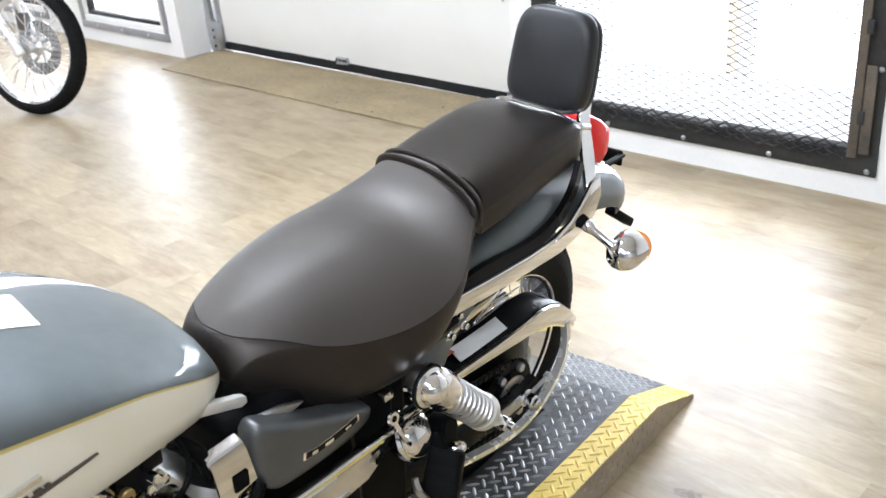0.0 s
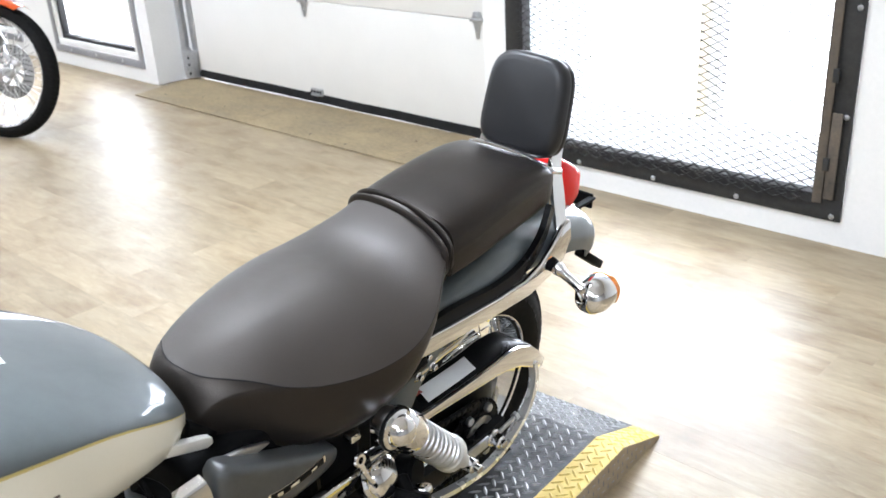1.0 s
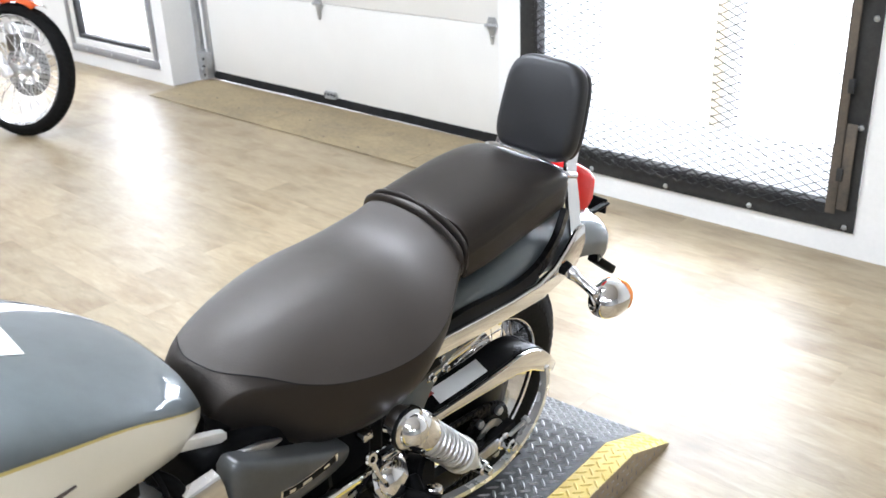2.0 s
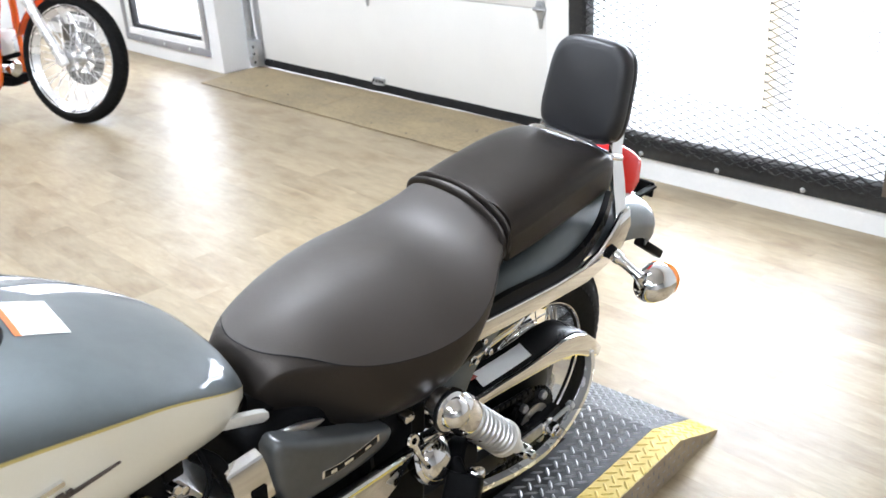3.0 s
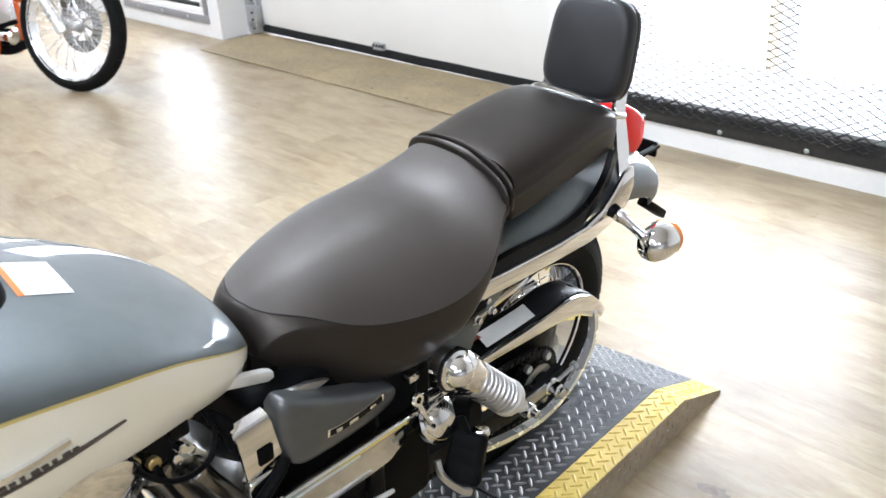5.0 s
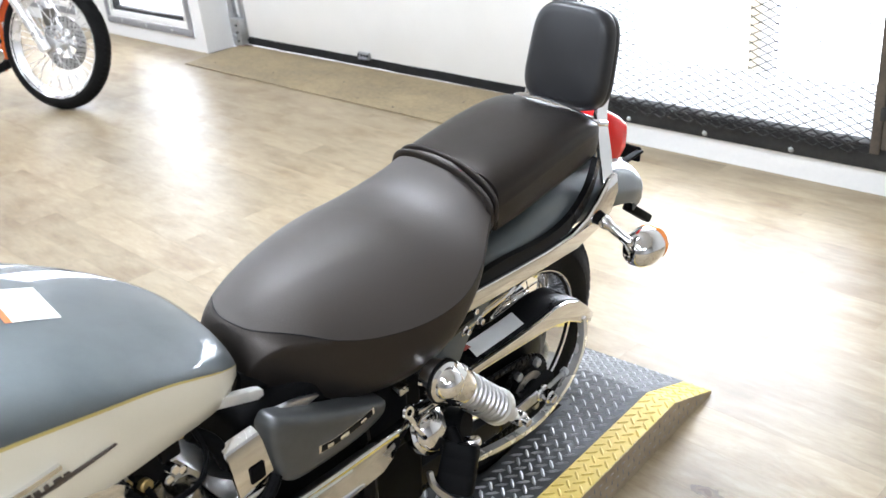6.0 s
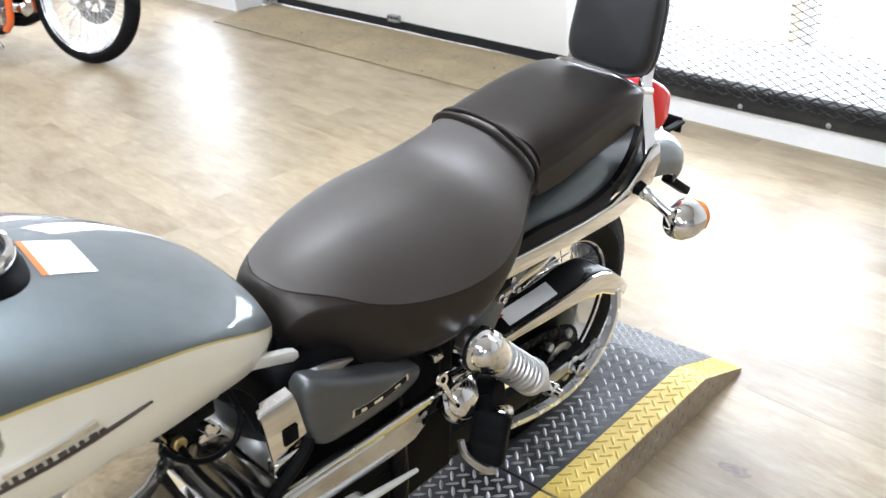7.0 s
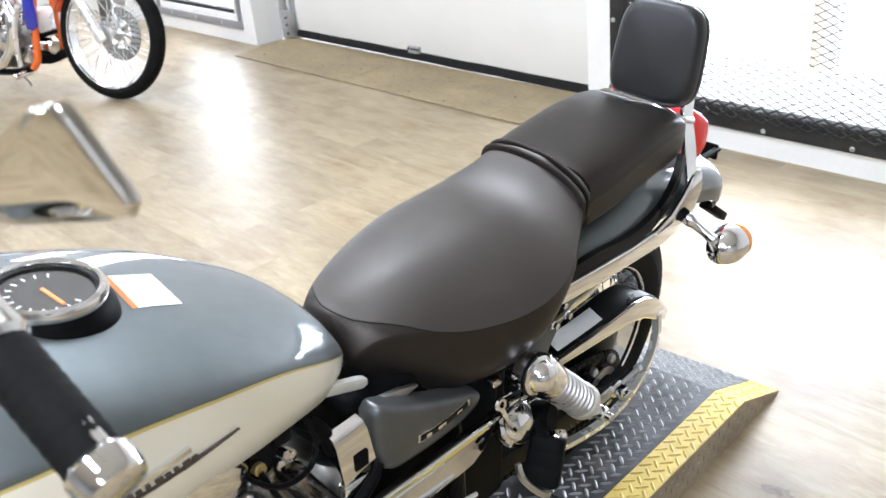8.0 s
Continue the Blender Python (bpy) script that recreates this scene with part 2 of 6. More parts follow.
M["grimy"] = textured(mat("grimy_alloy", (0.2, 0.19, 0.18), 0.45, 0.7), 30, (0.07, 0.065, 0.058), (0.26, 0.245, 0.22), 0.25, 120, rough=(0.3, 0.55), dist=0.0008)
M["brass"] = textured(mat("brass_and_zinc", (0.55, 0.42, 0.18), 0.4, 0.9), 20, (0.45, 0.33, 0.13), (0.62, 0.50, 0.25), 0.1)
M["red"] = mat("red_lens", (0.90, 0.025, 0.022), 0.25, 0, 0.0, 0.25)
M["dull_red"] = mat("dull_red_print", (0.28, 0.05, 0.035), 0.5)
M["amber"] = mat("amber_lens", (0.85, 0.24, 0.02), 0.15, 0, 0.6)
M["white"] = textured(mat("white_sticker", (0.8, 0.8, 0.78), 0.4), 30, (0.76, 0.76, 0.74), (0.83, 0.83, 0.81))
M["orange"] = mat("orange_print", (0.8, 0.2, 0.04), 0.4)
M["print"] = mat("brown_grey_print", (0.075, 0.058, 0.048), 0.5)
M["faint"] = mat("faint_grey_print", (0.62, 0.61, 0.60), 0.5)
M["dial"] = textured(mat("gauge_face", (0.12, 0.12, 0.11), 0.85, spec=0.1), 60, (0.055, 0.052, 0.047), (0.085, 0.08, 0.074))
M["orange_paint"] = mat("orange_paint", (0.75, 0.13, 0.015), 0.25, 0.0, 1.0)
M["royal"] = mat("royal_blue_paint", (0.02, 0.03, 0.35), 0.25, 0.0, 1.0)
glass = mat("clear_glass", (1, 1, 1), 0.0)
glass.node_tree.nodes["Principled BSDF"].inputs["Transmission Weight"].default_value = 1.0
M["glass"] = glass
acrylic = mat("thin_clear_acrylic", (1, 1, 1), 0.02)
acrylic.node_tree.nodes["Principled BSDF"].inputs["Transmission Weight"].default_value = 1.0
acrylic.node_tree.nodes["Principled BSDF"].inputs["IOR"].default_value = 1.06
M["acrylic"] = acrylic


def milky(name, color, through):
    """A pale sheet that lets some daylight through, its glow standing in for overexposure."""
    m = textured(mat(name, color, 0.5), 5, tuple(0.95 * c for c in color), color, 0.05, 60)
    t, L = m.node_tree, m.node_tree.links.new
    tr = nd(m, "ShaderNodeBsdfTranslucent", Color=(*color, 1))
    mx = nd(m, "ShaderNodeMixShader", Fac=through)
    L(t.nodes["Principled BSDF"].outputs[0], mx.inputs[1]), L(tr.outputs[0], mx.inputs[2])
    L(mx.outputs[0], t.nodes["Material Output"].inputs[0])
    return m


# made translucent so white and ochre members glow as if overexposed
M["milky"] = milky("backlit_white_frame", (0.88, 0.88, 0.87), 0.36)
M["milky_ochre"] = milky("backlit_ochre_frame", (0.88, 0.82, 0.70), 0.34)

M["steel_dark"].node_tree.nodes["Principled BSDF"].inputs["Specular IOR Level"].default_value = 0.2
for key_ in ("plastic", "rubber", "black", "seal"):
    M[key_].node_tree.nodes["Principled BSDF"].inputs["Specular IOR Level"].default_value = 0.03 if key_ == "plastic" else 0.09

# ---------------------------------------------------------------- mesh helpers


def obj(name, bm, material, parent=None, label="", smooth=True, angle=35):
    me = bpy.data.meshes.new(name)
    bm.normal_update()
    if smooth:
        for f in bm.faces:
            f.smooth = True
        for e in bm.edges:
            if len(e.link_faces) == 2 and e.calc_face_angle(0) > radians(angle):
                e.smooth = False
    bm.to_mesh(me)
    bm.free()
    for m in (material if isinstance(material, (list, tuple)) else [material]):
        me.materials.append(m)
    ob = new(name, me)
    if parent:
        ob.parent = parent
    if label:
        tagged(ob, label=label)
    return ob


def part(name, bm, material, parent, label="", smooth=True, angle=35):
    return obj(name, bm, material, parent, label, smooth, angle)


def thing(name, label, category, matrix=None, group="", kind=""):
    e = new(name)
    e.empty_display_size = 0.1
    if matrix is not None:
        e.matrix_world = matrix
    return tagged(e, label, category, group, kind)


def box(bm, lo, hi, bevel=0.0, m=None, seg=2):
    """A box from corner lo to corner hi, with rounded edges, turned by m."""
    lo, hi = Vector(lo), Vector(hi)
    c, d = (lo + hi) / 2, hi - lo
    r = bmesh.ops.create_cube(bm, size=1.0, matrix=Matrix.Translation(c) @ Matrix.Diagonal((d.x, d.y, d.z, 1)))
    vs = r["verts"]
    if bevel:
        es = list({e for v in vs for e in v.link_edges})
        r = bmesh.ops.bevel(bm, geom=es, offset=bevel, segments=seg, affect="EDGES", profile=0.5)
        vs = list({v for f in r["faces"] for v in f.verts} | {v for v in vs if v.is_valid})
    if m is not None:
        bmesh.ops.transform(bm, matrix=m, verts=[v for v in vs if v.is_valid])
    return bm


def boxed(lo, hi, bevel=0.0, m=None, seg=2):
    return box(bmesh.new(), lo, hi, bevel, m, seg)


def frame_to(a, b):
    """A pose at a whose z axis points to b."""
    a, b = Vector(a), Vector(b)
    return Matrix.Translation(a) @ (b - a).to_track_quat("Z", "Y").to_matrix().to_4x4()


def turned(bm, profile, m=Matrix.Identity(4), n=32, closed=False):
    """A lathe round the z axis: profile of (radius, height)."""
    rings = []
    for r, z in profile:
        if r < 1e-6:
            rings.append([bm.verts.new(m @ Vector((0, 0, z)))])
        else:
            rings.append([bm.verts.new(m @ Vector((r * math.cos(2 * math.pi * k / n), r * math.sin(2 * math.pi * k / n), z))) for k in range(n)])
    pairs = list(zip(rings, rings[1:])) + ([(rings[-1], rings[0])] if closed else [])
    for a, b in pairs:
        for k in range(n):
            j = (k + 1) % n
            if len(a) == 1 and len(b) == 1:
                continue
            if len(a) == 1:
                bm.faces.new((a[0], b[k], b[j]))
            elif len(b) == 1:
                bm.faces.new((a[k], b[0], a[j]))
            else:
                bm.faces.new((a[k], a[j], b[j], b[k]))
    bmesh.ops.recalc_face_normals(bm, faces=bm.faces[:])
    return bm


def rod(bm, a, b, r, r2=None, n=16, cap=0.2):
    """A round bar from a to b with softened ends."""
    length = (Vector(b) - Vector(a)).length
    r2 = r if r2 is None else r2
    c = min(cap * min(r, r2), length / 3)
    return turned(bm, [(0, 0), (r - c, 0), (r, c), (r2, length - c), (r2 - c, length), (0, length)], frame_to(a, b), n)


def smooth_path(pts, n=8):
    """A Catmull-Rom curve through pts."""
    p = [Vector(q) for q in pts]
    p = [p[0] * 2 - p[1]] + p + [p[-1] * 2 - p[-2]]
    out = []
    for i in range(1, len(p) - 2):
        for k in range(n):
            t = k / n
            a, b, c, d = p[i - 1], p[i], p[i + 1], p[i + 2]
            out.append(0.5 * (2 * b + (c - a) * t + (2 * a - 5 * b + 4 * c - d) * t * t + (3 * b - 3 * c + d - a) * t ** 3))
    out.append(p[-2])
    return out


def sweep(bm, pts, section, up=(0, 0, 1), closed=False, cap=True):
    """A section of (across, up) points carried along pts."""
    n = len(pts)
    rings = []
    for i, p in enumerate(pts):
        a = pts[(i - 1) % n] if closed or i else pts[0]
        b = pts[(i + 1) % n] if closed or i < n - 1 else pts[-1]
        d = (b - a).normalized()
        side = d.cross(Vector(up))
        side = side.normalized() if side.length > 1e-4 else Vector((1, 0, 0))
        top = side.cross(d)
        rings.append([bm.verts.new(p + side * u + top * v) for u, v in section])
    k = len(section)
    for i in range(n if closed else n - 1):
        a, b = rings[i], rings[(i + 1) % n]
        for j in range(k):
            bm.faces.new((a[j], a[(j + 1) % k], b[(j + 1) % k], b[j]))
    if cap and not closed:
        bm.faces.new(rings[0][::-1])
        bm.faces.new(rings[-1])
    bmesh.ops.recalc_face_normals(bm, faces=bm.faces[:])
    return bm


def circle(r, n=10):
    return [(r * math.cos(2 * math.pi * k / n), r * math.sin(2 * math.pi * k / n)) for k in range(n)]


def pipe(bm, pts, r, n=10, steps=8, smooth=True):
    return sweep(bm, smooth_path(pts, steps) if smooth else [Vector(p) for p in pts], circle(r, n))


def skin(bm, rows, close_ends=True):
    """A surface over rows of points; each row is an open line of the same length."""
    vs = [[bm.verts.new(p) for p in r] for r in rows]
    for a, b in zip(vs, vs[1:]):
        for j in range(len(a) - 1):
            bm.faces.new((a[j], a[j + 1], b[j + 1], b[j]))
    return vs


def curve(x, table):
    """Smooth interpolation in a table of (x, y)."""
    t = sorted(table)
    if x <= t[0][0]:
        return t[0][1]
    if x >= t[-1][0]:
        return t[-1][1]
    for i in range(len(t) - 1):
        if x <= t[i + 1][0]:
            break
    (x0, y0), (x1, y1) = t[i], t[i + 1]
    m0 = (y1 - t[i - 1][1]) / (x1 - t[i - 1][0]) if i else (y1 - y0) / (x1 - x0)
    m1 = (t[i + 2][1] - y0) / (t[i + 2][0] - x0) if i + 2 < len(t) else (y1 - y0) / (x1 - x0)
    h, u = x1 - x0, (x - x0) / (x1 - x0)
    return (2 * u ** 3 - 3 * u ** 2 + 1) * y0 + (u ** 3 - 2 * u ** 2 + u) * h * m0 + (3 * u ** 2 - 2 * u ** 3) * y1 + (u ** 3 - u ** 2) * h * m1


def slab(outline, y0, y1, bevel=0.0, seg=2):
    """A plate: outline of (x, z) drawn out from y0 to y1."""
    bm = bmesh.new()
    a = [bm.verts.new((x, y0, z)) for x, z in outline]
    f = bm.faces.new(a)
    r = bmesh.ops.extrude_face_region(bm, geom=[f])
    bmesh.ops.translate(bm, vec=(0, y1 - y0, 0), verts=[v for v in r["geom"] if isinstance(v, bmesh.types.BMVert)])
    bmesh.ops.recalc_face_normals(bm, faces=bm.faces[:])
    if bevel:
        bmesh.ops.bevel(bm, geom=[e for e in bm.edges if e.calc_face_angle(0) > 0.6], offset=bevel, segments=seg, affect="EDGES", profile=0.5)
    return bm

# ---------------------------------------------------------------- the showroom
X0, X1, Y0 = -9.0, 5.5, -7.5
OPEN_L = (-6.85, -5.55, 0.10, 2.25)      # left window: x, x, sill, head
OPEN_W = (-8.75, -7.45, 0.10, 2.25)      # unseen window, added where the floor's glare implies one
OPEN_D = (-5.417, -2.415, 0.0, 2.45)     # garage door opening
OPEN_R = (-2.272, -0.682, 0.10, 1.85)    # mesh window


def wall_with_openings():
    bm = bmesh.new()
    y0, y1 = WALL, WALL + WT
    edges = [X0 - WT, OPEN_W[0], OPEN_W[1], OPEN_L[0], OPEN_L[1], OPEN_D[0], OPEN_D[1], OPEN_R[0], OPEN_R[1], X1 + WT]
    holes = {1: OPEN_W, 3: OPEN_L, 5: OPEN_D, 7: OPEN_R}
    for i in range(len(edges) - 1):
        a, b = edges[i], edges[i + 1]
        if i in holes:
            if holes[i][2] > 0:
                box(bm, (a, y0, 0), (b, y1, holes[i][2]))
            box(bm, (a, y0, holes[i][3]), (b, y1, CEIL))
        else:
            box(bm, (a, y0, 0), (b, y1, CEIL))
    bmesh.ops.remove_doubles(bm, verts=bm.verts[:], dist=1e-5)
    return bm


tagged(obj("wall_north", wall_with_openings(), M["wall"], smooth=False), "white painted wall pierced by windows and a garage door", "wall", kind="structure")
# closing walls out of view; south and east are greyed to cut the bounce
tagged(obj("wall_south", boxed((X0 - WT, Y0 - WT, 0), (X1 + WT, Y0, CEIL)), M["dim"], smooth=False), "plain closing wall out of view", "wall", kind="structure")
tagged(obj("wall_west", boxed((X0 - WT, Y0, 0), (X0, WALL, CEIL)), M["wall"], smooth=False), "plain closing wall out of view", "wall", kind="structure")
tagged(obj("wall_east", boxed((X1, Y0, 0), (X1 + WT, WALL, CEIL)), M["dim"], smooth=False), "plain closing wall out of view", "wall", kind="structure")
tagged(obj("ceiling", boxed((X0 - WT, Y0 - WT, CEIL), (X1 + WT, WALL + WT, CEIL + 0.15)), M["ceiling"], smooth=False), "plain grey ceiling", "ceiling", kind="structure")

# outside: one pale apron to the horizon and the bright overcast distance
tagged(obj("ground", boxed((-60, WALL + WT, -0.25), (60, 80, -0.06)), M["snow"], smooth=False), "pale concrete apron in bright overcast light", "ground", kind="structure")
tagged(obj("backdrop", boxed((-60, 26, -0.06), (60, 26.2, 30)), M["outside"], smooth=False), "blown-out white overcast distance", "sky", kind="structure")


# ceiling panels
# unseen fixtures round the added fill lamps
def ceiling_light(x, y):
    t = thing("ceiling_light", "unseen white recessed ceiling light with a frosted diffuser, placed as fill", "ceiling light", pose(x, y, CEIL), group="ceiling lights")
    bm = bmesh.new()
    for lo, hi in (((-0.62, -0.32, -0.06), (0.62, -0.27, 0)), ((-0.62, 0.27, -0.06), (0.62, 0.32, 0)), ((-0.62, -0.27, -0.06), (-0.57, 0.27, 0)), ((0.57, -0.27, -0.06), (0.62, 0.27, 0))):
        box(bm, lo, hi)
    part("frame", bm, M["wall"], t, smooth=False)
    part("diffuser", boxed((-0.57, -0.27, -0.04), (0.57, 0.27, -0.03)), M["lamp"], t, smooth=False)
    return t


for px_, py_ in PANELS:
    ceiling_light(px_, py_)


# ---- garage door
DOOR_Y = 4.297
tagged(obj("wall_door_head", boxed((OPEN_D[0], WALL + WT + 0.15, 2.45), (OPEN_D[1], WALL + WT + 0.25, CEIL)), M["wall"], smooth=False), "white wall above the garage door", "wall", kind="structure")


def garage_door():
    t = thing("garage_door", "closed cream steel sectional garage door with a black bottom seal", "garage door", pose(0, DOOR_Y, 0))
    x0, x1 = -5.27, -2.46
    z, h = 0.075, 0.575
    for k in range(4):
        bm = bmesh.new()
        box(bm, (x0, 0, z + 0.003), (x1, 0.045, z + h - 0.003), 0.004)
        p = part("panel", bm, M["door"], t)
        for sx in (x0 + 0.03, x1 - 0.03):
            part("end_stile", boxed((sx - 0.03, -0.006, z + 0.004), (sx + 0.03, -0.0005, z + h - 0.004), 0.001), M["galv"], p, "thin galvanised end stile")
        z += h
    for x in (-5.24, -4.0, -2.64):
        for k in (1, 2, 3):
            zz = 0.075 + h * k
            bm = slab([(x - 0.022, zz + 0.04), (x + 0.022, zz + 0.04), (x + 0.036, zz), (x + 0.020, zz - 0.03), (x + 0.007, zz - 0.095), (x - 0.007, zz - 0.095), (x - 0.020, zz - 0.03), (x - 0.036, zz)], -0.011, -0.005, 0.0015)
            rod(bm, (x - 0.04, -0.016, zz), (x + 0.04, -0.016, zz), 0.009, n=10)
            hg = part("hinge", bm, M["galv"], t, "galvanised steel hinge")
            for dz in (-0.055, 0.018):
                b2 = bmesh.new()
                rod(b2, (x, -0.010, zz + dz), (x, -0.019, zz + dz), 0.006, n=6)
                part("bolt", b2, M["galv"], hg)
    bm = bmesh.new()
    zs = [0.0625, 0.0615, 0.0600, 0.0615, 0.0590, 0.0600, 0.0570, 0.0585, 0.0560, 0.0555, 0.0550]
    sweep(bm, smooth_path([(x0 + (x1 - x0) * k / 10, 0.014, z_) for k, z_ in enumerate(zs)], 4), [(-0.016, 0.030), (0.016, 0.030), (0.017, 0.0), (0.009, -0.028), (-0.009, -0.028), (-0.017, 0.0)])
    part("bottom_seal", bm, M["seal"], t, "black rubber bottom seal")
    bm = boxed((-4.00, -0.02, 0.082), (-3.90, -0.003, 0.125), 0.002)
    box(bm, (-3.985, -0.035, 0.086), (-3.915, -0.02, 0.094), 0.001)
    lf = part("lift_handle", bm, M["galv"], t, "small galvanised lift handle")
    for dx in (-0.04, -0.01, 0.02, 0.045):
        part("slot", boxed((-3.955 + dx - 0.007, -0.0225, 0.10), (-3.955 + dx + 0.007, -0.0195, 0.115)), M["plastic"], lf)
    for side, x in ((-1, -5.335), (1, -2.437)):
        bm = bmesh.new()
        box(bm, (x - 0.03, -0.035, 0.02), (x + 0.03, -0.030, 2.4), 0.001)
        box(bm, (x - 0.03 if side < 0 else x + 0.024, -0.03, 0.02), (x - 0.024 if side < 0 else x + 0.03, 0.03, 2.4), 0.001)
        tr = part("track", bm, M["galv"], t, "vertical galvanised roller track")
        for zz in (0.15, 0.62, 1.2, 1.8):
            part("bracket", boxed((x - 0.05, -0.028, zz), (x + 0.05, -0.008, zz + 0.09), 0.003), M["galv"], tr)
    bm = boxed((-5.33, -0.06, 0.04), (-5.22, -0.006, 0.22), 0.004)
    rod(bm, (-5.29, -0.075, 0.1), (-5.29, -0.05, 0.1), 0.022, n=14)
    br = part("bottom_bracket", bm, M["galv"], t, "dark galvanised corner bracket with roller")
    for dz in (0.07, 0.13, 0.18):
        b2 = bmesh.new()
        rod(b2, (-5.25, -0.058, dz), (-5.25, -0.07, dz), 0.008, n=8)
        part("bolt", b2, M["steel_dark"], br)
    bm = boxed((-2.545, -0.030, 0.080), (-2.475, -0.006, 0.270), 0.004)
    rod(bm, (-2.50, -0.045, 0.13), (-2.44, -0.045, 0.13), 0.012, n=12)
    rb = part("bottom_bracket", bm, M["galv"], t, "galvanised corner bracket with roller")
    for dz in (0.11, 0.17, 0.24):
        b2 = bmesh.new()
        rod(b2, (-2.52, -0.028, dz), (-2.52, -0.038, dz), 0.007, n=8)
        part("bolt", b2, M["steel_dark"], rb)
    return t


garage_door()
for xa, xb in ((OPEN_D[0] + 0.002, -5.262), (-2.468, OPEN_D[1] - 0.002)):
    tagged(obj("trim", boxed((xa, DOOR_Y + 0.050, 0.0), (xb, DOOR_Y + 0.085, 2.45), 0.003), M["wall"]), "white door stop beside the garage door", "trim", kind="structure")


# sloping plywood threshold in front of the door
def threshold():
    t = thing("door_threshold", "worn beige plywood ramp sloping up to the garage door", "threshold ramp")
    prof = [(3.815, 0.002), (3.815, 0.008), (4.20, 0.026), (4.300, 0.028), (4.300, 0.002)]
    x = -5.30
    widths = (1.22, 1.22)
    for w in widths:
        bm = bmesh.new()
        x1 = min(x + w, -2.42)
        a = [bm.verts.new((x, y, z)) for y, z in prof]
        b = [bm.verts.new((x1, y, z)) for y, z in prof]
        bm.faces.new(a), bm.faces.new(b[::-1])
        for k in range(len(prof)):
            bm.faces.new((a[k], b[k], b[(k + 1) % 5], a[(k + 1) % 5]))
        bmesh.ops.recalc_face_normals(bm, faces=bm.faces[:])
        bmesh.ops.bevel(bm, geom=bm.edges[:], offset=0.0015, segments=1, affect="EDGES")
        part("board", bm, M["thresh"], t)
        x = x1 + 0.002
    bm = bmesh.new()
    a = [bm.verts.new((x, y, z)) for y, z in prof]
    b = [bm.verts.new((-2.42, y, z)) for y, z in prof]
    bm.faces.new(a), bm.faces.new(b[::-1])
    for k in range(len(prof)):
        bm.faces.new((a[k], b[k], b[(k + 1) % 5], a[(k + 1) % 5]))
    bmesh.ops.recalc_face_normals(bm, faces=bm.faces[:])
    part("board", bm, M["thresh"], t)
    rnd = random.Random(3)
    for k in range(9):
        b2 = bmesh.new()
        yy = 3.86 + 0.28 * rnd.random()
        zz = 0.008 + (yy - 3.815) / 0.385 * 0.018
        rod(b2, (-5.1 + k * 0.31, yy, zz - 0.002), (-5.1 + k * 0.31, yy, zz + 0.0015), 0.006, n=8)
        part("screw", b2, M["steel_dark"], t)
    return t


threshold()


# ---- windows
def mesh_strands(x0, x1, z0, z1, cw, ch, r, wave):
    """Expanded metal: diamond cells cw wide and ch high, as flat slanting strands."""
    bm = bmesh.new()
    nx, nz = int((x1 - x0) / cw), int((z1 - z0) / ch)
    sec = ((-r * 0.5, -r), (r * 0.5, -r), (r * 0.5, r), (-r * 0.5, r))
    verts, faces = [], []
    for k in range(nz):
        for i in range(nx):
            cx, cz = x0 + (i + 0.5) * cw, z0 + (k + 0.5) * ch
            for a, b in (((-0.5, 0), (0, 0.5)), ((0, 0.5), (0.5, 0)), ((0.5, 0), (0, -0.5)), ((0, -0.5), (-0.5, 0))):
                p = (cx + a[0] * cw, wave * (0 if a[0] else 1), cz + a[1] * ch)
                q = (cx + b[0] * cw, wave * (0 if b[0] else 1), cz + b[1] * ch)
                s = len(verts)
                for e in (p, q):
                    for dy, dz in sec:
                        verts.append((e[0], e[1] + dy, e[2] + dz))
                for j in range(4):
                    faces.append((s + j, s + (j + 1) % 4, s + 4 + (j + 1) % 4, s + 4 + j))
    return verts, faces


def flat_frame(x0, x1, z0, z1, w, y0, y1, bevel=0.002):
    bm = bmesh.new()
    box(bm, (x0, y0, z0), (x1, y1, z0 + w), bevel)
    box(bm, (x0, y0, z1 - w), (x1, y1, z1), bevel)
    box(bm, (x0, y0, z0 + w), (x0 + w, y1, z1 - w), bevel)
    box(bm, (x1 - w, y0, z0 + w), (x1, y1, z1 - w), bevel)
    return bm


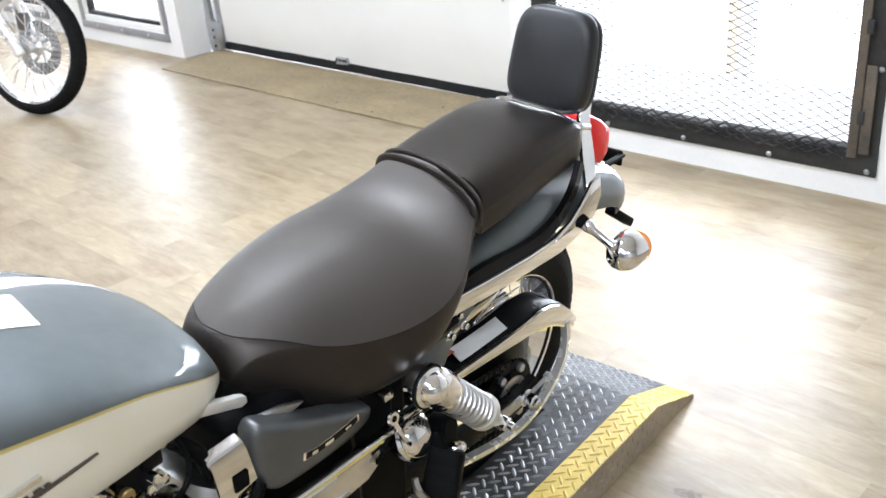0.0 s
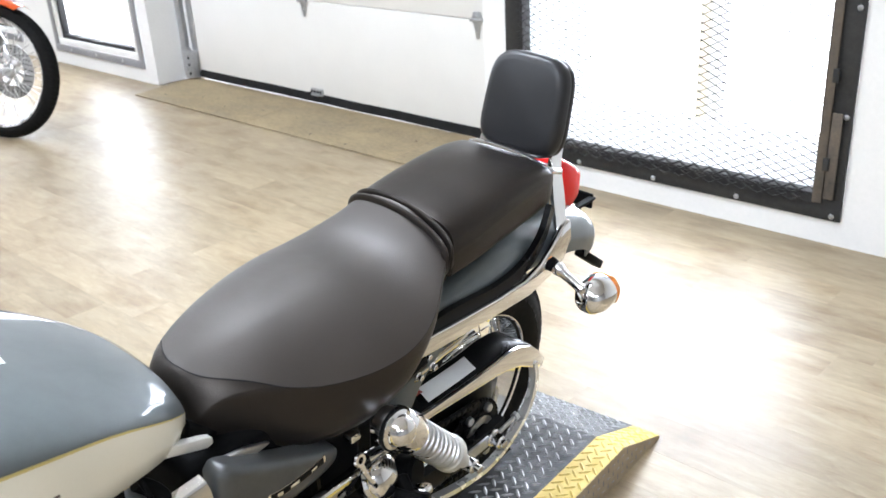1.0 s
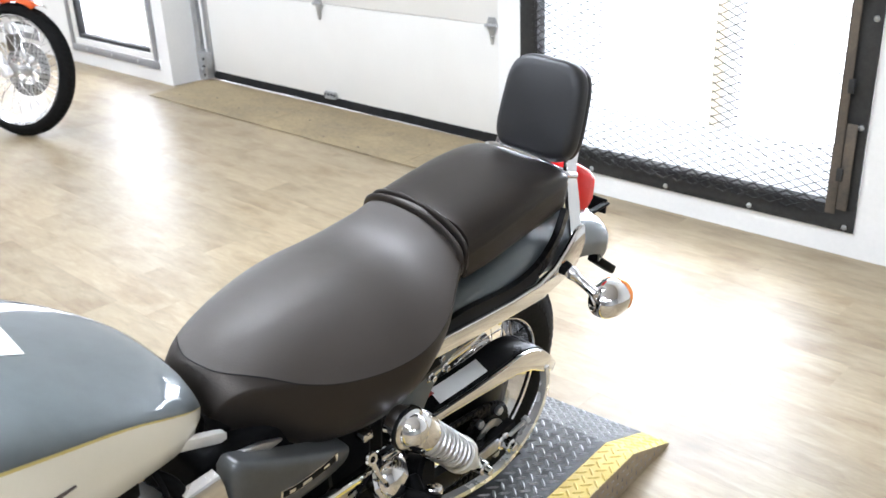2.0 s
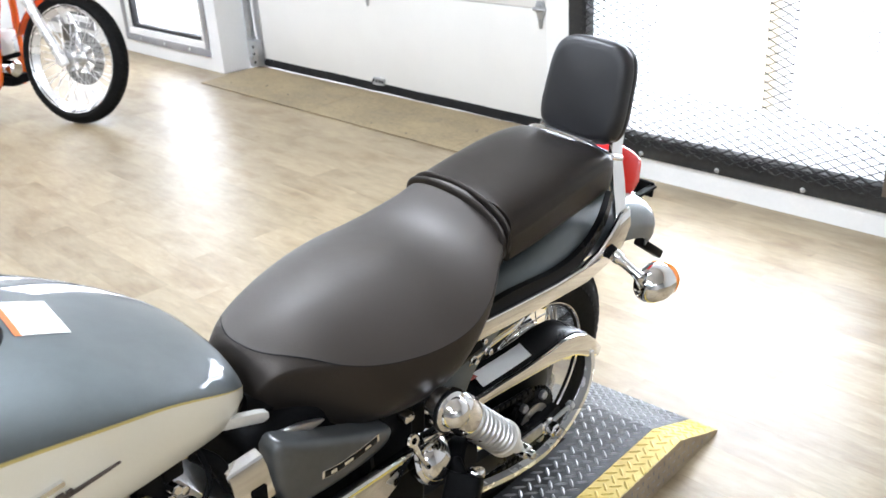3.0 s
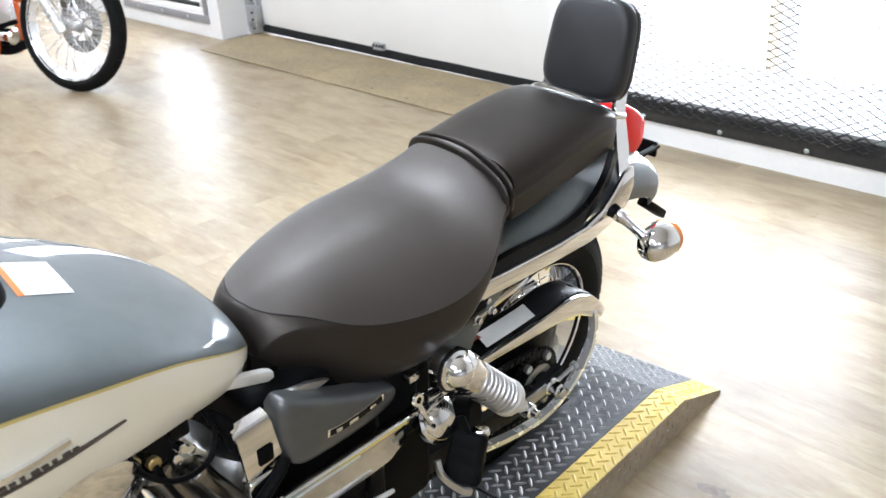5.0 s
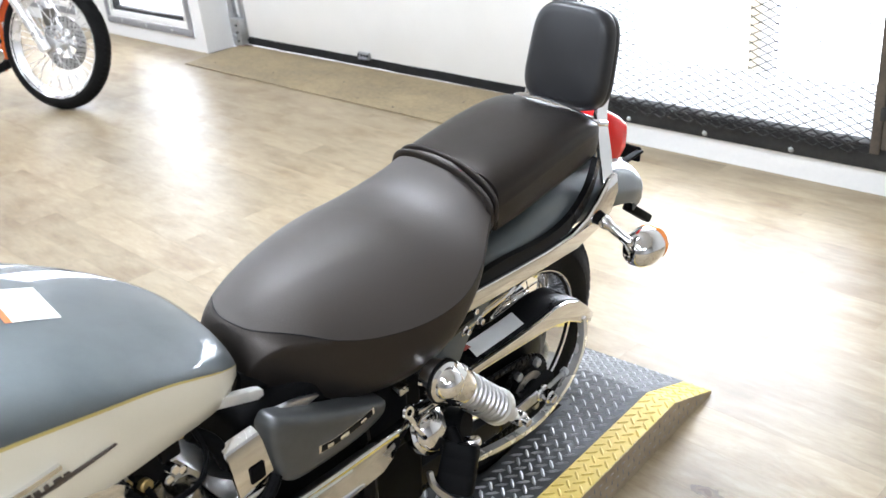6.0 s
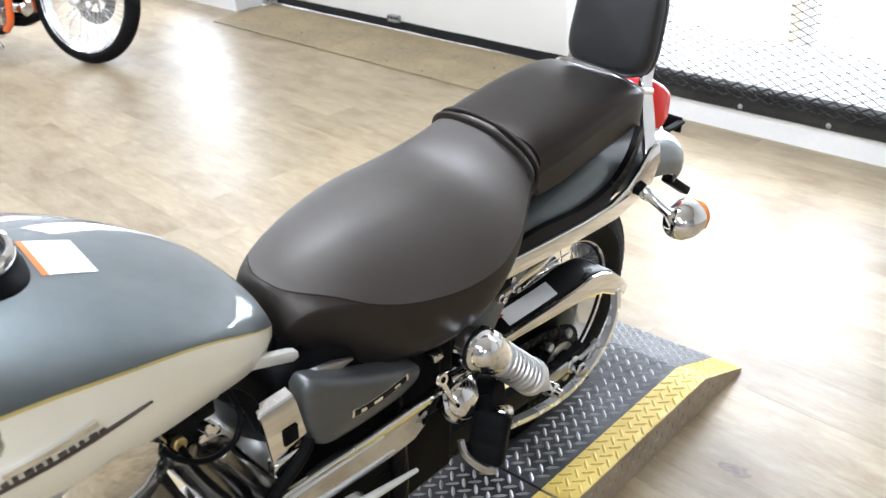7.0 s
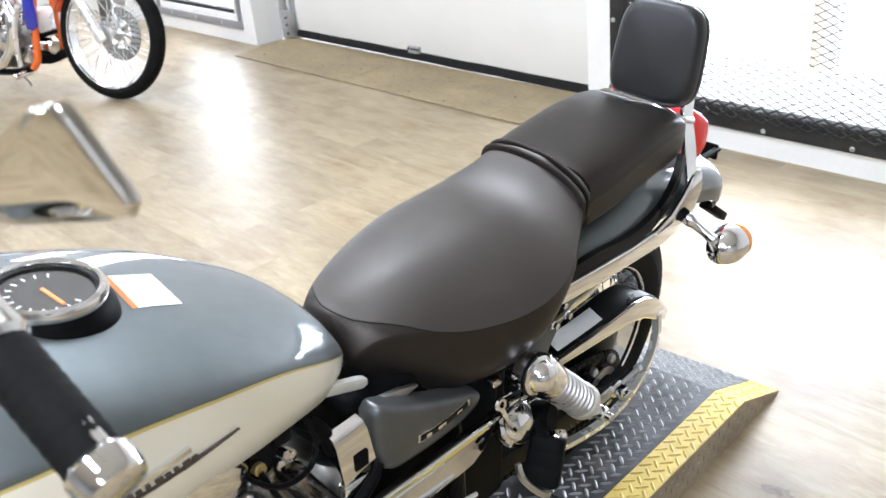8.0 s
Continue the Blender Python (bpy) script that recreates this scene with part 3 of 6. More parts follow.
def mesh_window():
    x0, x1, z0, z1 = OPEN_R
    t = thing("window_1", "tall window behind a dark steel security frame with expanded mesh", "window", kind="structure")
    bm = bmesh.new()
    box(bm, (x0, WALL - 0.014, z0), (x1, WALL - 0.002, z0 + 0.085), 0.002)
    box(bm, (x0, WALL - 0.014, z1 - 0.085), (x1, WALL - 0.002, z1), 0.002)
    box(bm, (x0, WALL - 0.014, z0 + 0.085), (x0 + 0.085, WALL - 0.002, z1 - 0.085), 0.002)
    box(bm, (x1 - 0.078, WALL - 0.014, z0 + 0.085), (x1, WALL - 0.002, z1 - 0.085), 0.002)
    fr = part("security_frame", bm, M["steel_dark"], t, "dark painted flat steel frame")
    part("angle_frame", flat_frame(x0 + 0.086, x1 - 0.079, z0 + 0.086, z1 - 0.086, 0.012, WALL - 0.012, WALL + 0.045, 0.001), M["steel_dark"], t, "dark inner angle steel")
    for k in range(4):
        b2 = bmesh.new()
        turned(b2, [(0, 0.008), (0.006, 0.007), (0.010, 0.003), (0.0115, 0)], frame_to((-1.858 + 0.381 * k, WALL - 0.014, 0.118), (-1.858 + 0.381 * k, WALL - 1, 0.118)), 10)
        part("bolt", b2, M["galv"], fr, "zinc bolt head")
    for sx in (x0 + 0.02, x1 - 0.022):
        for k in range(5):
            b2 = bmesh.new()
            turned(b2, [(0, 0.008), (0.006, 0.007), (0.010, 0.003), (0.0115, 0)], frame_to((sx, WALL - 0.014, 0.505 + 0.387 * k), (sx, WALL - 1, 0.505 + 0.387 * k)), 10)
            part("bolt", b2, M["galv"], fr, "zinc bolt head")
    verts, faces = mesh_strands(x0 + 0.07, x1 - 0.030, z0 + 0.055, z1 - 0.05, 0.068, 0.0335, 0.0021, 0.004)
    me = bpy.data.meshes.new("expanded_mesh")
    me.from_pydata(verts, [], faces)
    me.materials.append(M["steel_dark"])
    ob = new("expanded_mesh", me)
    ob.parent = t
    ob.location = (0, WALL - 0.022, 0)
    tagged(ob, "dark expanded steel mesh", kind="stuff")
    verts, faces = mesh_strands(x0 + 0.07, x1 - 0.110, z0 + 0.052, z0 + 0.120, 0.068, 0.0335, 0.0042, 0.008)
    me = bpy.data.meshes.new("mesh_edge")
    me.from_pydata(verts, [], faces)
    me.materials.append(M["steel_dark"])
    ob = new("mesh_edge", me)
    ob.parent = t
    ob.location = (0, WALL - 0.028, 0)
    tagged(ob, "doubled lower edge of the steel mesh", kind="stuff")
    bm = boxed((x1 - 0.106, WALL - 0.034, z0 + 0.07), (x1 - 0.070, WALL - 0.027, z1 - 0.05), 0.002)
    box(bm, (x1 - 0.066, WALL - 0.033, z0 + 0.09), (x1 - 0.028, WALL - 0.027, z0 + 0.42), 0.002)
    rs = part("rust_strip", bm, M["rusty"], t, "rust-stained vertical steel stop")
    for k in range(4):
        part("clip", boxed((x1 - 0.080, WALL - 0.040, z0 + 0.20 + 0.33 * k), (x1 - 0.056, WALL - 0.026, z0 + 0.25 + 0.33 * k), 0.003), M["steel_dark"], rs)
    bm = boxed((x0, WALL + 0.10, z0), (x1, WALL + 0.155, 0.372), 0.003)
    box(bm, (x0, WALL + 0.10, 0.372), (-1.915, WALL + 0.155, z1), 0.003)
    box(bm, (-0.765, WALL + 0.10, 0.372), (x1, WALL + 0.155, z1), 0.003)
    box(bm, (-1.915, WALL + 0.10, z1 - 0.08), (-0.765, WALL + 0.155, z1), 0.003)
    box(bm, (-1.312, WALL + 0.10, 0.372), (-1.252, WALL + 0.155, z1 - 0.08), 0.003)
    part("window_frame", bm, M["milky"], t, "white outer window frame with a mullion, translucent to look washed out")
    part("ochre_stile", boxed((-1.366, WALL + 0.108, 0.374), (-1.314, WALL + 0.150, z1 - 0.082), 0.003), M["milky_ochre"], t, "pale ochre stile beside the mullion, translucent to look washed out")
    gl = part("pane", boxed((-1.915, WALL + 0.157, 0.372), (-0.765, WALL + 0.161, z1 - 0.08)), M["glass"], t, smooth=False)
    gl.visible_shadow = False
    return t


def plain_window(name, opening):
    x0, x1, z0, z1 = opening
    t = thing(name, "tall window in a grey steel frame near the garage door", "window", kind="structure")
    part("outer_frame", flat_frame(x0, x1, z0, z1, 0.055, WALL - 0.014, WALL - 0.002, 0.002), M["steel_grey"], t, "grey flat steel frame")
    part("white_liner", flat_frame(x0 + 0.056, x1 - 0.056, z0 + 0.056, z1 - 0.056, 0.045, WALL - 0.006, WALL + 0.05, 0.002), M["wall"], t, "white painted liner")
    part("inner_frame", flat_frame(x0 + 0.102, x1 - 0.102, z0 + 0.102, z1 - 0.102, 0.028, WALL + 0.01, WALL + 0.06, 0.002), M["steel_dark"], t, "dark inner frame")
    for k in range(3):
        b2 = bmesh.new()
        turned(b2, [(0, 0.008), (0.006, 0.007), (0.010, 0.003), (0.0115, 0)], frame_to((x0 + 0.25 + 0.38 * k, WALL - 0.014, z0 + 0.028), (x0 + 0.25 + 0.38 * k, WALL - 1, z0 + 0.028)), 10)
        part("bolt", b2, M["galv"], t)
    gl = part("pane", boxed((x0 + 0.10, WALL + 0.140, z0 + 0.10), (x1 - 0.10, WALL + 0.146, z1 - 0.10)), M["glass"], t, smooth=False)
    gl.visible_shadow = False
    return t


mesh_window()
plain_window("window_2", OPEN_L)
plain_window("window_3", OPEN_W)

# ---------------------------------------------------------------- tread-plate platform
FW = Vector((0.0733, -0.9973, 0)).normalized()      # the bike's forward direction on the floor
LF = Vector((-FW.y, FW.x, 0))                       # its left
BASE = Vector((-0.67, 1.846, 0))
PLAT = Matrix((( FW.x, LF.x, 0, BASE.x), (FW.y, LF.y, 0, BASE.y), (0, 0, 1, 0), (0, 0, 0, 1)))
PH = 0.09                                           # platform height
PL, PR = 0.152, -0.46                               # its left and right edges
PY = 0.072                                          # inner edge of the yellow band
FOLD, TIP = -0.535, -0.735
WELL = (-0.372, 0.05, -0.225, -0.076, 0.034)         # the rear wheel's well: from, to, right, left, depth left


def plat_z(f):
    return PH if f > FOLD else 0.010 + (PH - 0.010) * (f - TIP) / (FOLD - TIP)


def lugs(f0, f1, l0, l1, dz=0.0):
    """Raised lozenges in the usual crossed tread pattern, on the deck and its ramp."""
    verts, faces = [], []
    p, r2 = 0.0245, math.sqrt(0.5)
    a, b, h = 0.0178, 0.0045, 0.0032
    n = int(2.2 / p)
    for i in range(-n, 2 * n):
        for j in range(-2 * n, n):
            f, l = r2 * p * (i - j) - 1.0, r2 * p * (i + j)
            if not (f0 + 0.011 < f < f1 - 0.011 and l0 + 0.010 < l < l1 - 0.010):
                continue
            if WELL[0] - 0.012 < f < WELL[1] + 0.012 and WELL[2] - 0.012 < l < WELL[3] + 0.012:
                continue
            along = (i + j) % 2 == 0
            s = len(verts)
            for u, v, w in ((a, 0, 0), (0.45 * a, b, 0), (-0.45 * a, b, 0), (-a, 0, 0), (-0.45 * a, -b, 0), (0.45 * a, -b, 0), (0.55 * a, 0, h), (-0.55 * a, 0, h)):
                x, y = (r2 * (u - v), r2 * (u + v)) if along else (r2 * (u + v), r2 * (v - u))
                verts.append((f + x, l + y, plat_z(f + x) + dz + w - 0.0003))
            for q in ((0, 1, 6), (1, 2, 7, 6), (2, 3, 7), (3, 4, 7), (4, 5, 6, 7), (5, 0, 6)):
                faces.append(tuple(s + k for k in q))
    return verts, faces


def lug_part(name, vf, material, parent, label):
    me = bpy.data.meshes.new(name)
    me.from_pydata(vf[0], [], vf[1])
    me.materials.append(material)
    for p in me.polygons:
        p.use_smooth = False
    ob = new(name, me)
    ob.parent = parent
    return tagged(ob, label, kind="stuff")


def platform():
    t = thing("display_platform", "low grey tread-plate display ramp with worn yellow edges", "platform", PLAT)
    segs = ((TIP, 0.020), (0.026, 1.25), (1.256, 2.3))
    for k, (f0, f1) in enumerate(segs):
        fs = [f for f in (f0, FOLD, f1) if f0 <= f <= f1]
        bm = bmesh.new()
        ring = [(f, plat_z(f)) for f in fs] + [(f1, 0.0), (f0, 0.0)]
        w0, w1 = max(f0, WELL[0]), min(f1, WELL[1])
        blocks = [(PY, PR + 0.08, f0, f1)]
        if w0 < w1:                                 # leave the wheel well open
            blocks = [(PY, WELL[3], f0, f1), (WELL[2], PR + 0.08, f0, f1)]
            blocks += [(WELL[3], WELL[2], a_, b_) for a_, b_ in ((f0, w0), (w1, f1)) if b_ > a_]
            part("well_floor", boxed((w0, WELL[2], 0.0), (w1, WELL[3], WELL[4])), M["plate"], t, "floor of the wheel well", smooth=False)
        for k_, (la, lb, fa, fb) in enumerate(blocks):
            bm = bmesh.new()
            ring_b = [(f, plat_z(f)) for f in (fa, FOLD, fb) if fa <= f <= fb] + [(fb, 0.0), (fa, 0.0)]
            a = [bm.verts.new((f, la, z)) for f, z in ring_b]
            b = [bm.verts.new((f, lb, z)) for f, z in ring_b]
            bm.faces.new(a), bm.faces.new(b[::-1])
            for i in range(len(ring_b)):
                j = (i + 1) % len(ring_b)
                bm.faces.new((a[i], b[i], b[j], a[j]))
            bmesh.ops.recalc_face_normals(bm, faces=bm.faces[:])
            d_ = part("deck", bm, M["plate"], t, "grey tread-plate deck", smooth=False)
            d = d_ if k_ == 0 else d
        lug_part("tread_pattern", lugs(f0, f1, PR + 0.08, PY), M["lug"], d, "raised tread, paler than the plate for its highlights")
        for la, lb in ((PY, PL), (PR, PR + 0.08)):
            bm = bmesh.new()
            a = [bm.verts.new((f, la, z)) for f, z in ring]
            b = [bm.verts.new((f, lb, z)) for f, z in ring]
            bm.faces.new(a[::-1]), bm.faces.new(b)
            for i in range(len(ring)):
                j = (i + 1) % len(ring)
                bm.faces.new((a[i], a[j], b[j], b[i]))
            bmesh.ops.recalc_face_normals(bm, faces=bm.faces[:])
            bmesh.ops.bevel(bm, geom=[e for e in bm.edges if e.calc_face_angle(0) > 0.25], offset=0.0012, segments=2, affect="EDGES")
            bm.normal_update()
            for f in bm.faces:
                f.material_index = 0 if f.normal.z > 0.4 else 1
            y = part("yellow_edge", bm, [M["yellow"], M["plate_side"]], t, "yellow painted tread-plate edge", smooth=False)
            lug_part("tread_pattern", lugs(f0, f1, la, lb), M["yellow"], y, "yellow painted raised tread")
            if lb == PL:     # lugs on the upright side
                verts, faces = [], []
                n = int((f1 - f0) / 0.0242)
                for i in range(n):
                    for j in (0, 1, 2):
                        f, z = f0 + (i + 0.5) * 0.0242, 0.02 + j * 0.0242
                        if z > plat_z(f) - 0.012:
                            continue
                        s, along = len(verts), (i + j) % 2 == 0
                        for u, v, w in ((0.011, 0, 0), (0, 0.003, 0), (-0.011, 0, 0), (0, -0.003, 0), (0, 0, 0.0022)):
                            x, q = (u, v) if along else (v, u)
                            verts.append((f + x, PL - 0.0002 + w, z + q))
                        faces += [(s, s + 1, s + 4), (s + 1, s + 2, s + 4), (s + 2, s + 3, s + 4), (s + 3, s, s + 4)]
                lug_part("side_pattern", (verts, faces), M["lug"], y, "raised tread on the side")
    return t


platform()

# ---------------------------------------------------------------- the motorcycle
LEANED = radians(6.0)                # it leans to its left on the stand
BL_ = LF * math.cos(LEANED) - Vector((0, 0, 1)) * math.sin(LEANED)
BU_ = Vector((0, 0, 1)) * math.cos(LEANED) + LF * math.sin(LEANED)
BO_ = BASE - LF * 0.034 + Vector((0, 0, 0.095))
BIKE = Matrix(((FW.x, BL_.x, BU_.x, BO_.x), (FW.y, BL_.y, BU_.y, BO_.y), (FW.z, BL_.z, BU_.z, BO_.z), (0, 0, 0, 1)))
# in the bike: x forward from the rear axle, y to its left, z up from the deck

bike = thing("motorcycle", "blue-grey and cream cruiser motorcycle with black seat and backrest", "motorcycle", BIKE)


def spoked_wheel(parent, cx, cz, r_tyre, half, r_rim, n_spokes, name="rear_wheel", tread=True, hub_r=0.045, hub_half=0.075, cy=0.0, lean=0.0, rim="chrome"):
    """A wheel round the y axis at (cx, cy, cz)."""
    m = Matrix.Translation((cx, cy, cz)) @ pose(0, 0, 0, -lean) @ pose(0, 0, 0, -90)
    bm = bmesh.new()
    turned(bm, [(0, -hub_half), (hub_r * 0.7, -hub_half), (hub_r * 1.25, -hub_half + 0.006), (hub_r * 1.25, -hub_half + 0.014), (hub_r * 0.8, -hub_half + 0.022), (hub_r * 0.8, hub_half - 0.022),
                (hub_r * 1.25, hub_half - 0.014), (hub_r * 1.25, hub_half - 0.006), (hub_r * 0.7, hub_half), (0, hub_half)], m, 28)
    hub = part(name, bm, M["black"] if "rear" in name else M["alloy"], parent, "wire-spoked wheel")
    bm = bmesh.new()
    prof = []
    for k in range(15):
        a = math.pi * k / 14
        y = -half * math.cos(a)
        r = r_rim + 0.004 + (r_tyre - r_rim) * math.sin(a) ** 0.74
        prof.append((r, y * (1.0 if 0.2 < a < 2.94 else 0.82)))
    prof += [(r_rim - 0.006, half * 0.7), (r_rim - 0.006, -half * 0.7)]
    turned(bm, prof, m, 64, closed=True)
    tyre = part("tyre", bm, M["rubber"], hub, "black rubber tyre")
    if tread:                                       # tread blocks on the shoulders
        verts, faces = [], []
        for k in range(72):
            for side in (-1, 1):
                for u0, u1, sk in ((0.02, 0.30, 0.2), (0.36, 0.66, 0.5), (0.72, 0.96, 0.7)):
                    s = len(verts)
                    for lift in (0.0, 0.0035):
                        for u, da in ((u0, 0.0), (u1, 0.0), (u1, 0.62), (u0, 0.62)):
                            y = side * half * u
                            cc = max(0.0, 1 - u * u)
                            r = r_rim + 0.004 + (r_tyre - r_rim) * (cc ** 0.5) ** 0.74 + lift
                            a = 2 * math.pi * (k + da + sk * u * side) / 72
                            verts.append(tuple(m @ Vector((r * math.cos(a), r * math.sin(a), y))))
                    faces += [(s + 4, s + 5, s + 6, s + 7)] + [(s + j, s + (j + 1) % 4, s + 4 + (j + 1) % 4, s + 4 + j) for j in range(4)]
        me = bpy.data.meshes.new("tread")
        me.from_pydata(verts, [], faces)
        me.materials.append(M["rubber"])
        ob = new("tread", me)
        ob.parent = hub
        tagged(ob, kind="stuff")
    bm = bmesh.new()
    w = half * 0.80
    turned(bm, [(r_rim + 0.008, -w), (r_rim + 0.008, -w + 0.006), (r_rim - 0.008, -w + 0.012), (r_rim - 0.012, -w * 0.4), (r_rim - 0.026, 0), (r_rim - 0.012, w * 0.4),
                (r_rim - 0.008, w - 0.012), (r_rim + 0.008, w - 0.006), (r_rim + 0.008, w), (r_rim + 0.001, w + 0.001), (r_rim - 0.018, w * 0.45), (r_rim - 0.032, 0), (r_rim - 0.018, -w * 0.45), (r_rim + 0.001, -w - 0.001)], m, 64, closed=True)
    part("rim", bm, M[rim], hub, "bright spoked rim")
    for k in range(n_spokes):
        a = 2 * math.pi * k / n_spokes
        side = 1 if k % 2 else -1
        b = a + (0.55 if (k // 2) % 2 else -0.55)
        bm = bmesh.new()
        p = m @ Vector((hub_r * 1.2 * math.cos(b), hub_r * 1.2 * math.sin(b), side * (hub_half - 0.010)))
        q = m @ Vector(((r_rim - 0.028) * math.cos(a), (r_rim - 0.028) * math.sin(a), side * 0.006))
        rod(bm, p, q, 0.0017, n=6)
        part("spoke", bm, M[rim], hub)
    return hub


AX = 0.335
rear = spoked_wheel(bike, -0.17, 0.25, 0.320, 0.060, 0.215, 36, cy=-0.09, lean=4.4)

# black backing added to darken the middle of the wheel
bm = bmesh.new()
turned(bm, [(0.0, 0.070), (0.06, 0.070), (0.075, 0.062), (0.105, 0.052), (0.118, 0.046), (0.122, 0.030), (0.118, 0.0), (0.0, 0.0)], Matrix.Translation((-0.17, -0.09, 0.25)) @ pose(0, 0, 0, -4.4) @ pose(0, 0, 0, -90), 40)
part("brake_drum", bm, M["black"], rear, "black disc added to darken the wheel's middle")

# ---- fuel tank
TANK_W = [(0.632, 0.070), (0.645, 0.088), (0.68, 0.108), (0.77, 0.131), (0.865, 0.144), (0.98, 0.150), (1.10, 0.138), (1.20, 0.095), (1.235, 0.05)]
TANK_T = [(0.632, 0.779), (0.645, 0.803), (0.68, 0.824), (0.77, 0.860), (0.865, 0.898), (0.98, 0.936), (1.10, 0.960), (1.20, 0.925), (1.235, 0.89)]
TANK_C = [(0.632, -0.023), (0.70, -0.046), (0.85, -0.058), (1.10, -0.058), (1.235, -0.03)]
TANK_K = 0.06
TANK_S = [(0.632, 0.752), (0.645, 0.764), (0.68, 0.784), (0.77, 0.827), (0.865, 0.855), (0.98, 0.880), (1.10, 0.885), (1.20, 0.875), (1.235, 0.87)]
TANK_B = [(0.632, 0.740), (0.645, 0.731), (0.68, 0.716), (0.77, 0.716), (0.865, 0.716), (0.98, 0.722), (1.10, 0.735), (1.20, 0.775), (1.235, 0.82)]


def tank_row(f):
    """One cross-section: the tank stands a little further over than the frame."""
    w, t, s, b, c = (curve(f, T) for T in (TANK_W, TANK_T, TANK_S, TANK_B, TANK_C))
    g = w - c
    half = []
    low = [(0.74, 0.0), (0.88, 0.05), (0.955, 0.18), (0.99, 0.48), (1.0, 0.80), (1.0, 0.970)]
    for u, v in low:
        half.append((g * u, b + (s - b) * v))
    half.append((g * 0.9995, s + 0.0003))
    for k in range(1, 15):
        u = math.cos(math.pi / 2 * k / 14) ** 0.9
        half.append((g * u * 0.9995, s + (t - s) * (1 - u ** 2.3) ** 0.6))
    left = [Vector((f, c + l, h + TANK_K * (g - l))) for l, h in half]
    right = [Vector((f, c - l, h + TANK_K * (g + l))) for l, h in half[:-1]][::-1]
    return left + right


def fuel_tank():
    bm = bmesh.new()
    fs = [0.632, 0.636, 0.645, 0.66] + [0.68 + 0.0234 * k for k in range(23)] + [1.215, 1.23, 1.235]
    rows = [tank_row(f) for f in fs]
    vs = skin(bm, rows)
    n = len(rows[0])
    for r in (vs[0], vs[-1]):
        bm.faces.new(r)
    for a, b in zip(vs, vs[1:]):
        bm.faces.new((a[0], b[0], b[-1], a[-1]))
    bm.verts.index_update()
    for f in bm.faces:
        cols = sorted({v.index % n for v in f.verts})
        if len(f.verts) == 4 and len(cols) == 2 and cols[1] - cols[0] == 1:
            c = min(cols[0], n - 1 - cols[1])
            f.material_index = 1 if c < 5 else 2 if c == 5 else 0
        elif len(f.verts) == 4:
            f.material_index = 1
    bmesh.ops.recalc_face_normals(bm, faces=bm.faces[:])
    return part("fuel_tank", bm, [M["blue"], M["cream"], M["gold"]], bike, "blue-grey tank with cream side panels and a gold pinstripe", angle=60)


tank = fuel_tank()


def on_tank(f, l, lift=0.0):
    """The point of the tank's upper skin at (f, l)."""
    w, t, s, c = (curve(f, T) for T in (TANK_W, TANK_T, TANK_S, TANK_C))
    u = min(1.0, abs(l - c) / ((w - c) * 0.9995))
    return Vector((f, l, s + (t - s) * (1 - u ** 2.3) ** 0.6 + TANK_K * (w - l) + lift))


def tank_sheet(f0, f1, l0, l1, lift, n=8):
    bm = bmesh.new()
    skin(bm, [[on_tank(f0 + (f1 - f0) * i / n + 0.13 * (l0 + (l1 - l0) * j / n), l0 + (l1 - l0) * j / n, lift) for j in range(n + 1)] for i in range(n + 1)])
    bmesh.ops.recalc_face_normals(bm, faces=bm.faces[:])
    return bm


decal = part("warning_label", tank_sheet(0.812, 0.868, -0.094, -0.006, 0.0012), M["white"], tank, "white warning sticker with an orange bar")
part("orange_bar", tank_sheet(0.868, 0.876, -0.094, -0.006, 0.0012), M["orange"], tank, "orange warning bar")
for k in range(6):
    part("print_line", tank_sheet(0.820 + 0.0075 * k, 0.8210 + 0.0075 * k, -0.088, -0.012 - 0.012 * (k % 3), 0.0017, 4), M["faint"], decal)


def side_of_tank(f, v, lift=0.0):
    w, s, b = (curve(f, T) for T in (TANK_W, TANK_S, TANK_B))
    return Vector((f, w * (0.985 + 0.015 * min(1, max(0, (v - 0.52) / 0.28))) + lift, b + (s - b) * v))


# emblem: a plain chrome bar over a row of dark shapes that ends in a thin swoosh


def tank_side_at(f, h, lift):
    s_, b_ = curve(f, TANK_S), curve(f, TANK_B)
    return side_of_tank(f, (h - b_) / (s_ - b_), lift)


bm = bmesh.new()
sweep(bm, [tank_side_at(f, 0.816 + 0.004 * k, 0.003) for k, f in ((0, 1.02), (0, 0.99), (0.3, 0.955), (1, 0.918))], [(-0.003, -0.0035), (0.003, -0.0035), (0.003, 0.0035), (-0.003, 0.0035)])
emb = part("emblem", bm, M["chrome"], tank, "plain chrome bar emblem with dark shapes below")
for k in range(11):
    f = 1.03 - 0.0118 * k
    bm = bmesh.new()
    hh = (0.0026, 0.0020, 0.0028)[k % 3] - 0.00008 * k
    sweep(bm, [tank_side_at(f + 0.0046, 0.8035, 0.002), tank_side_at(f - 0.0046 + 0.002 * (k % 3), 0.8038, 0.002)], [(-0.002, -hh), (0.002, -hh), (0.002, hh), (-0.002, hh)])
    part("emblem_shape", bm, M["print"], emb, "small dark raised shape")
bm = bmesh.new()
path = [tank_side_at(1.03 - 0.18 * k / 14, 0.797 + 0.006 * max(0, k / 14 - 0.4), 0.0015) for k in range(15)]
vs = []
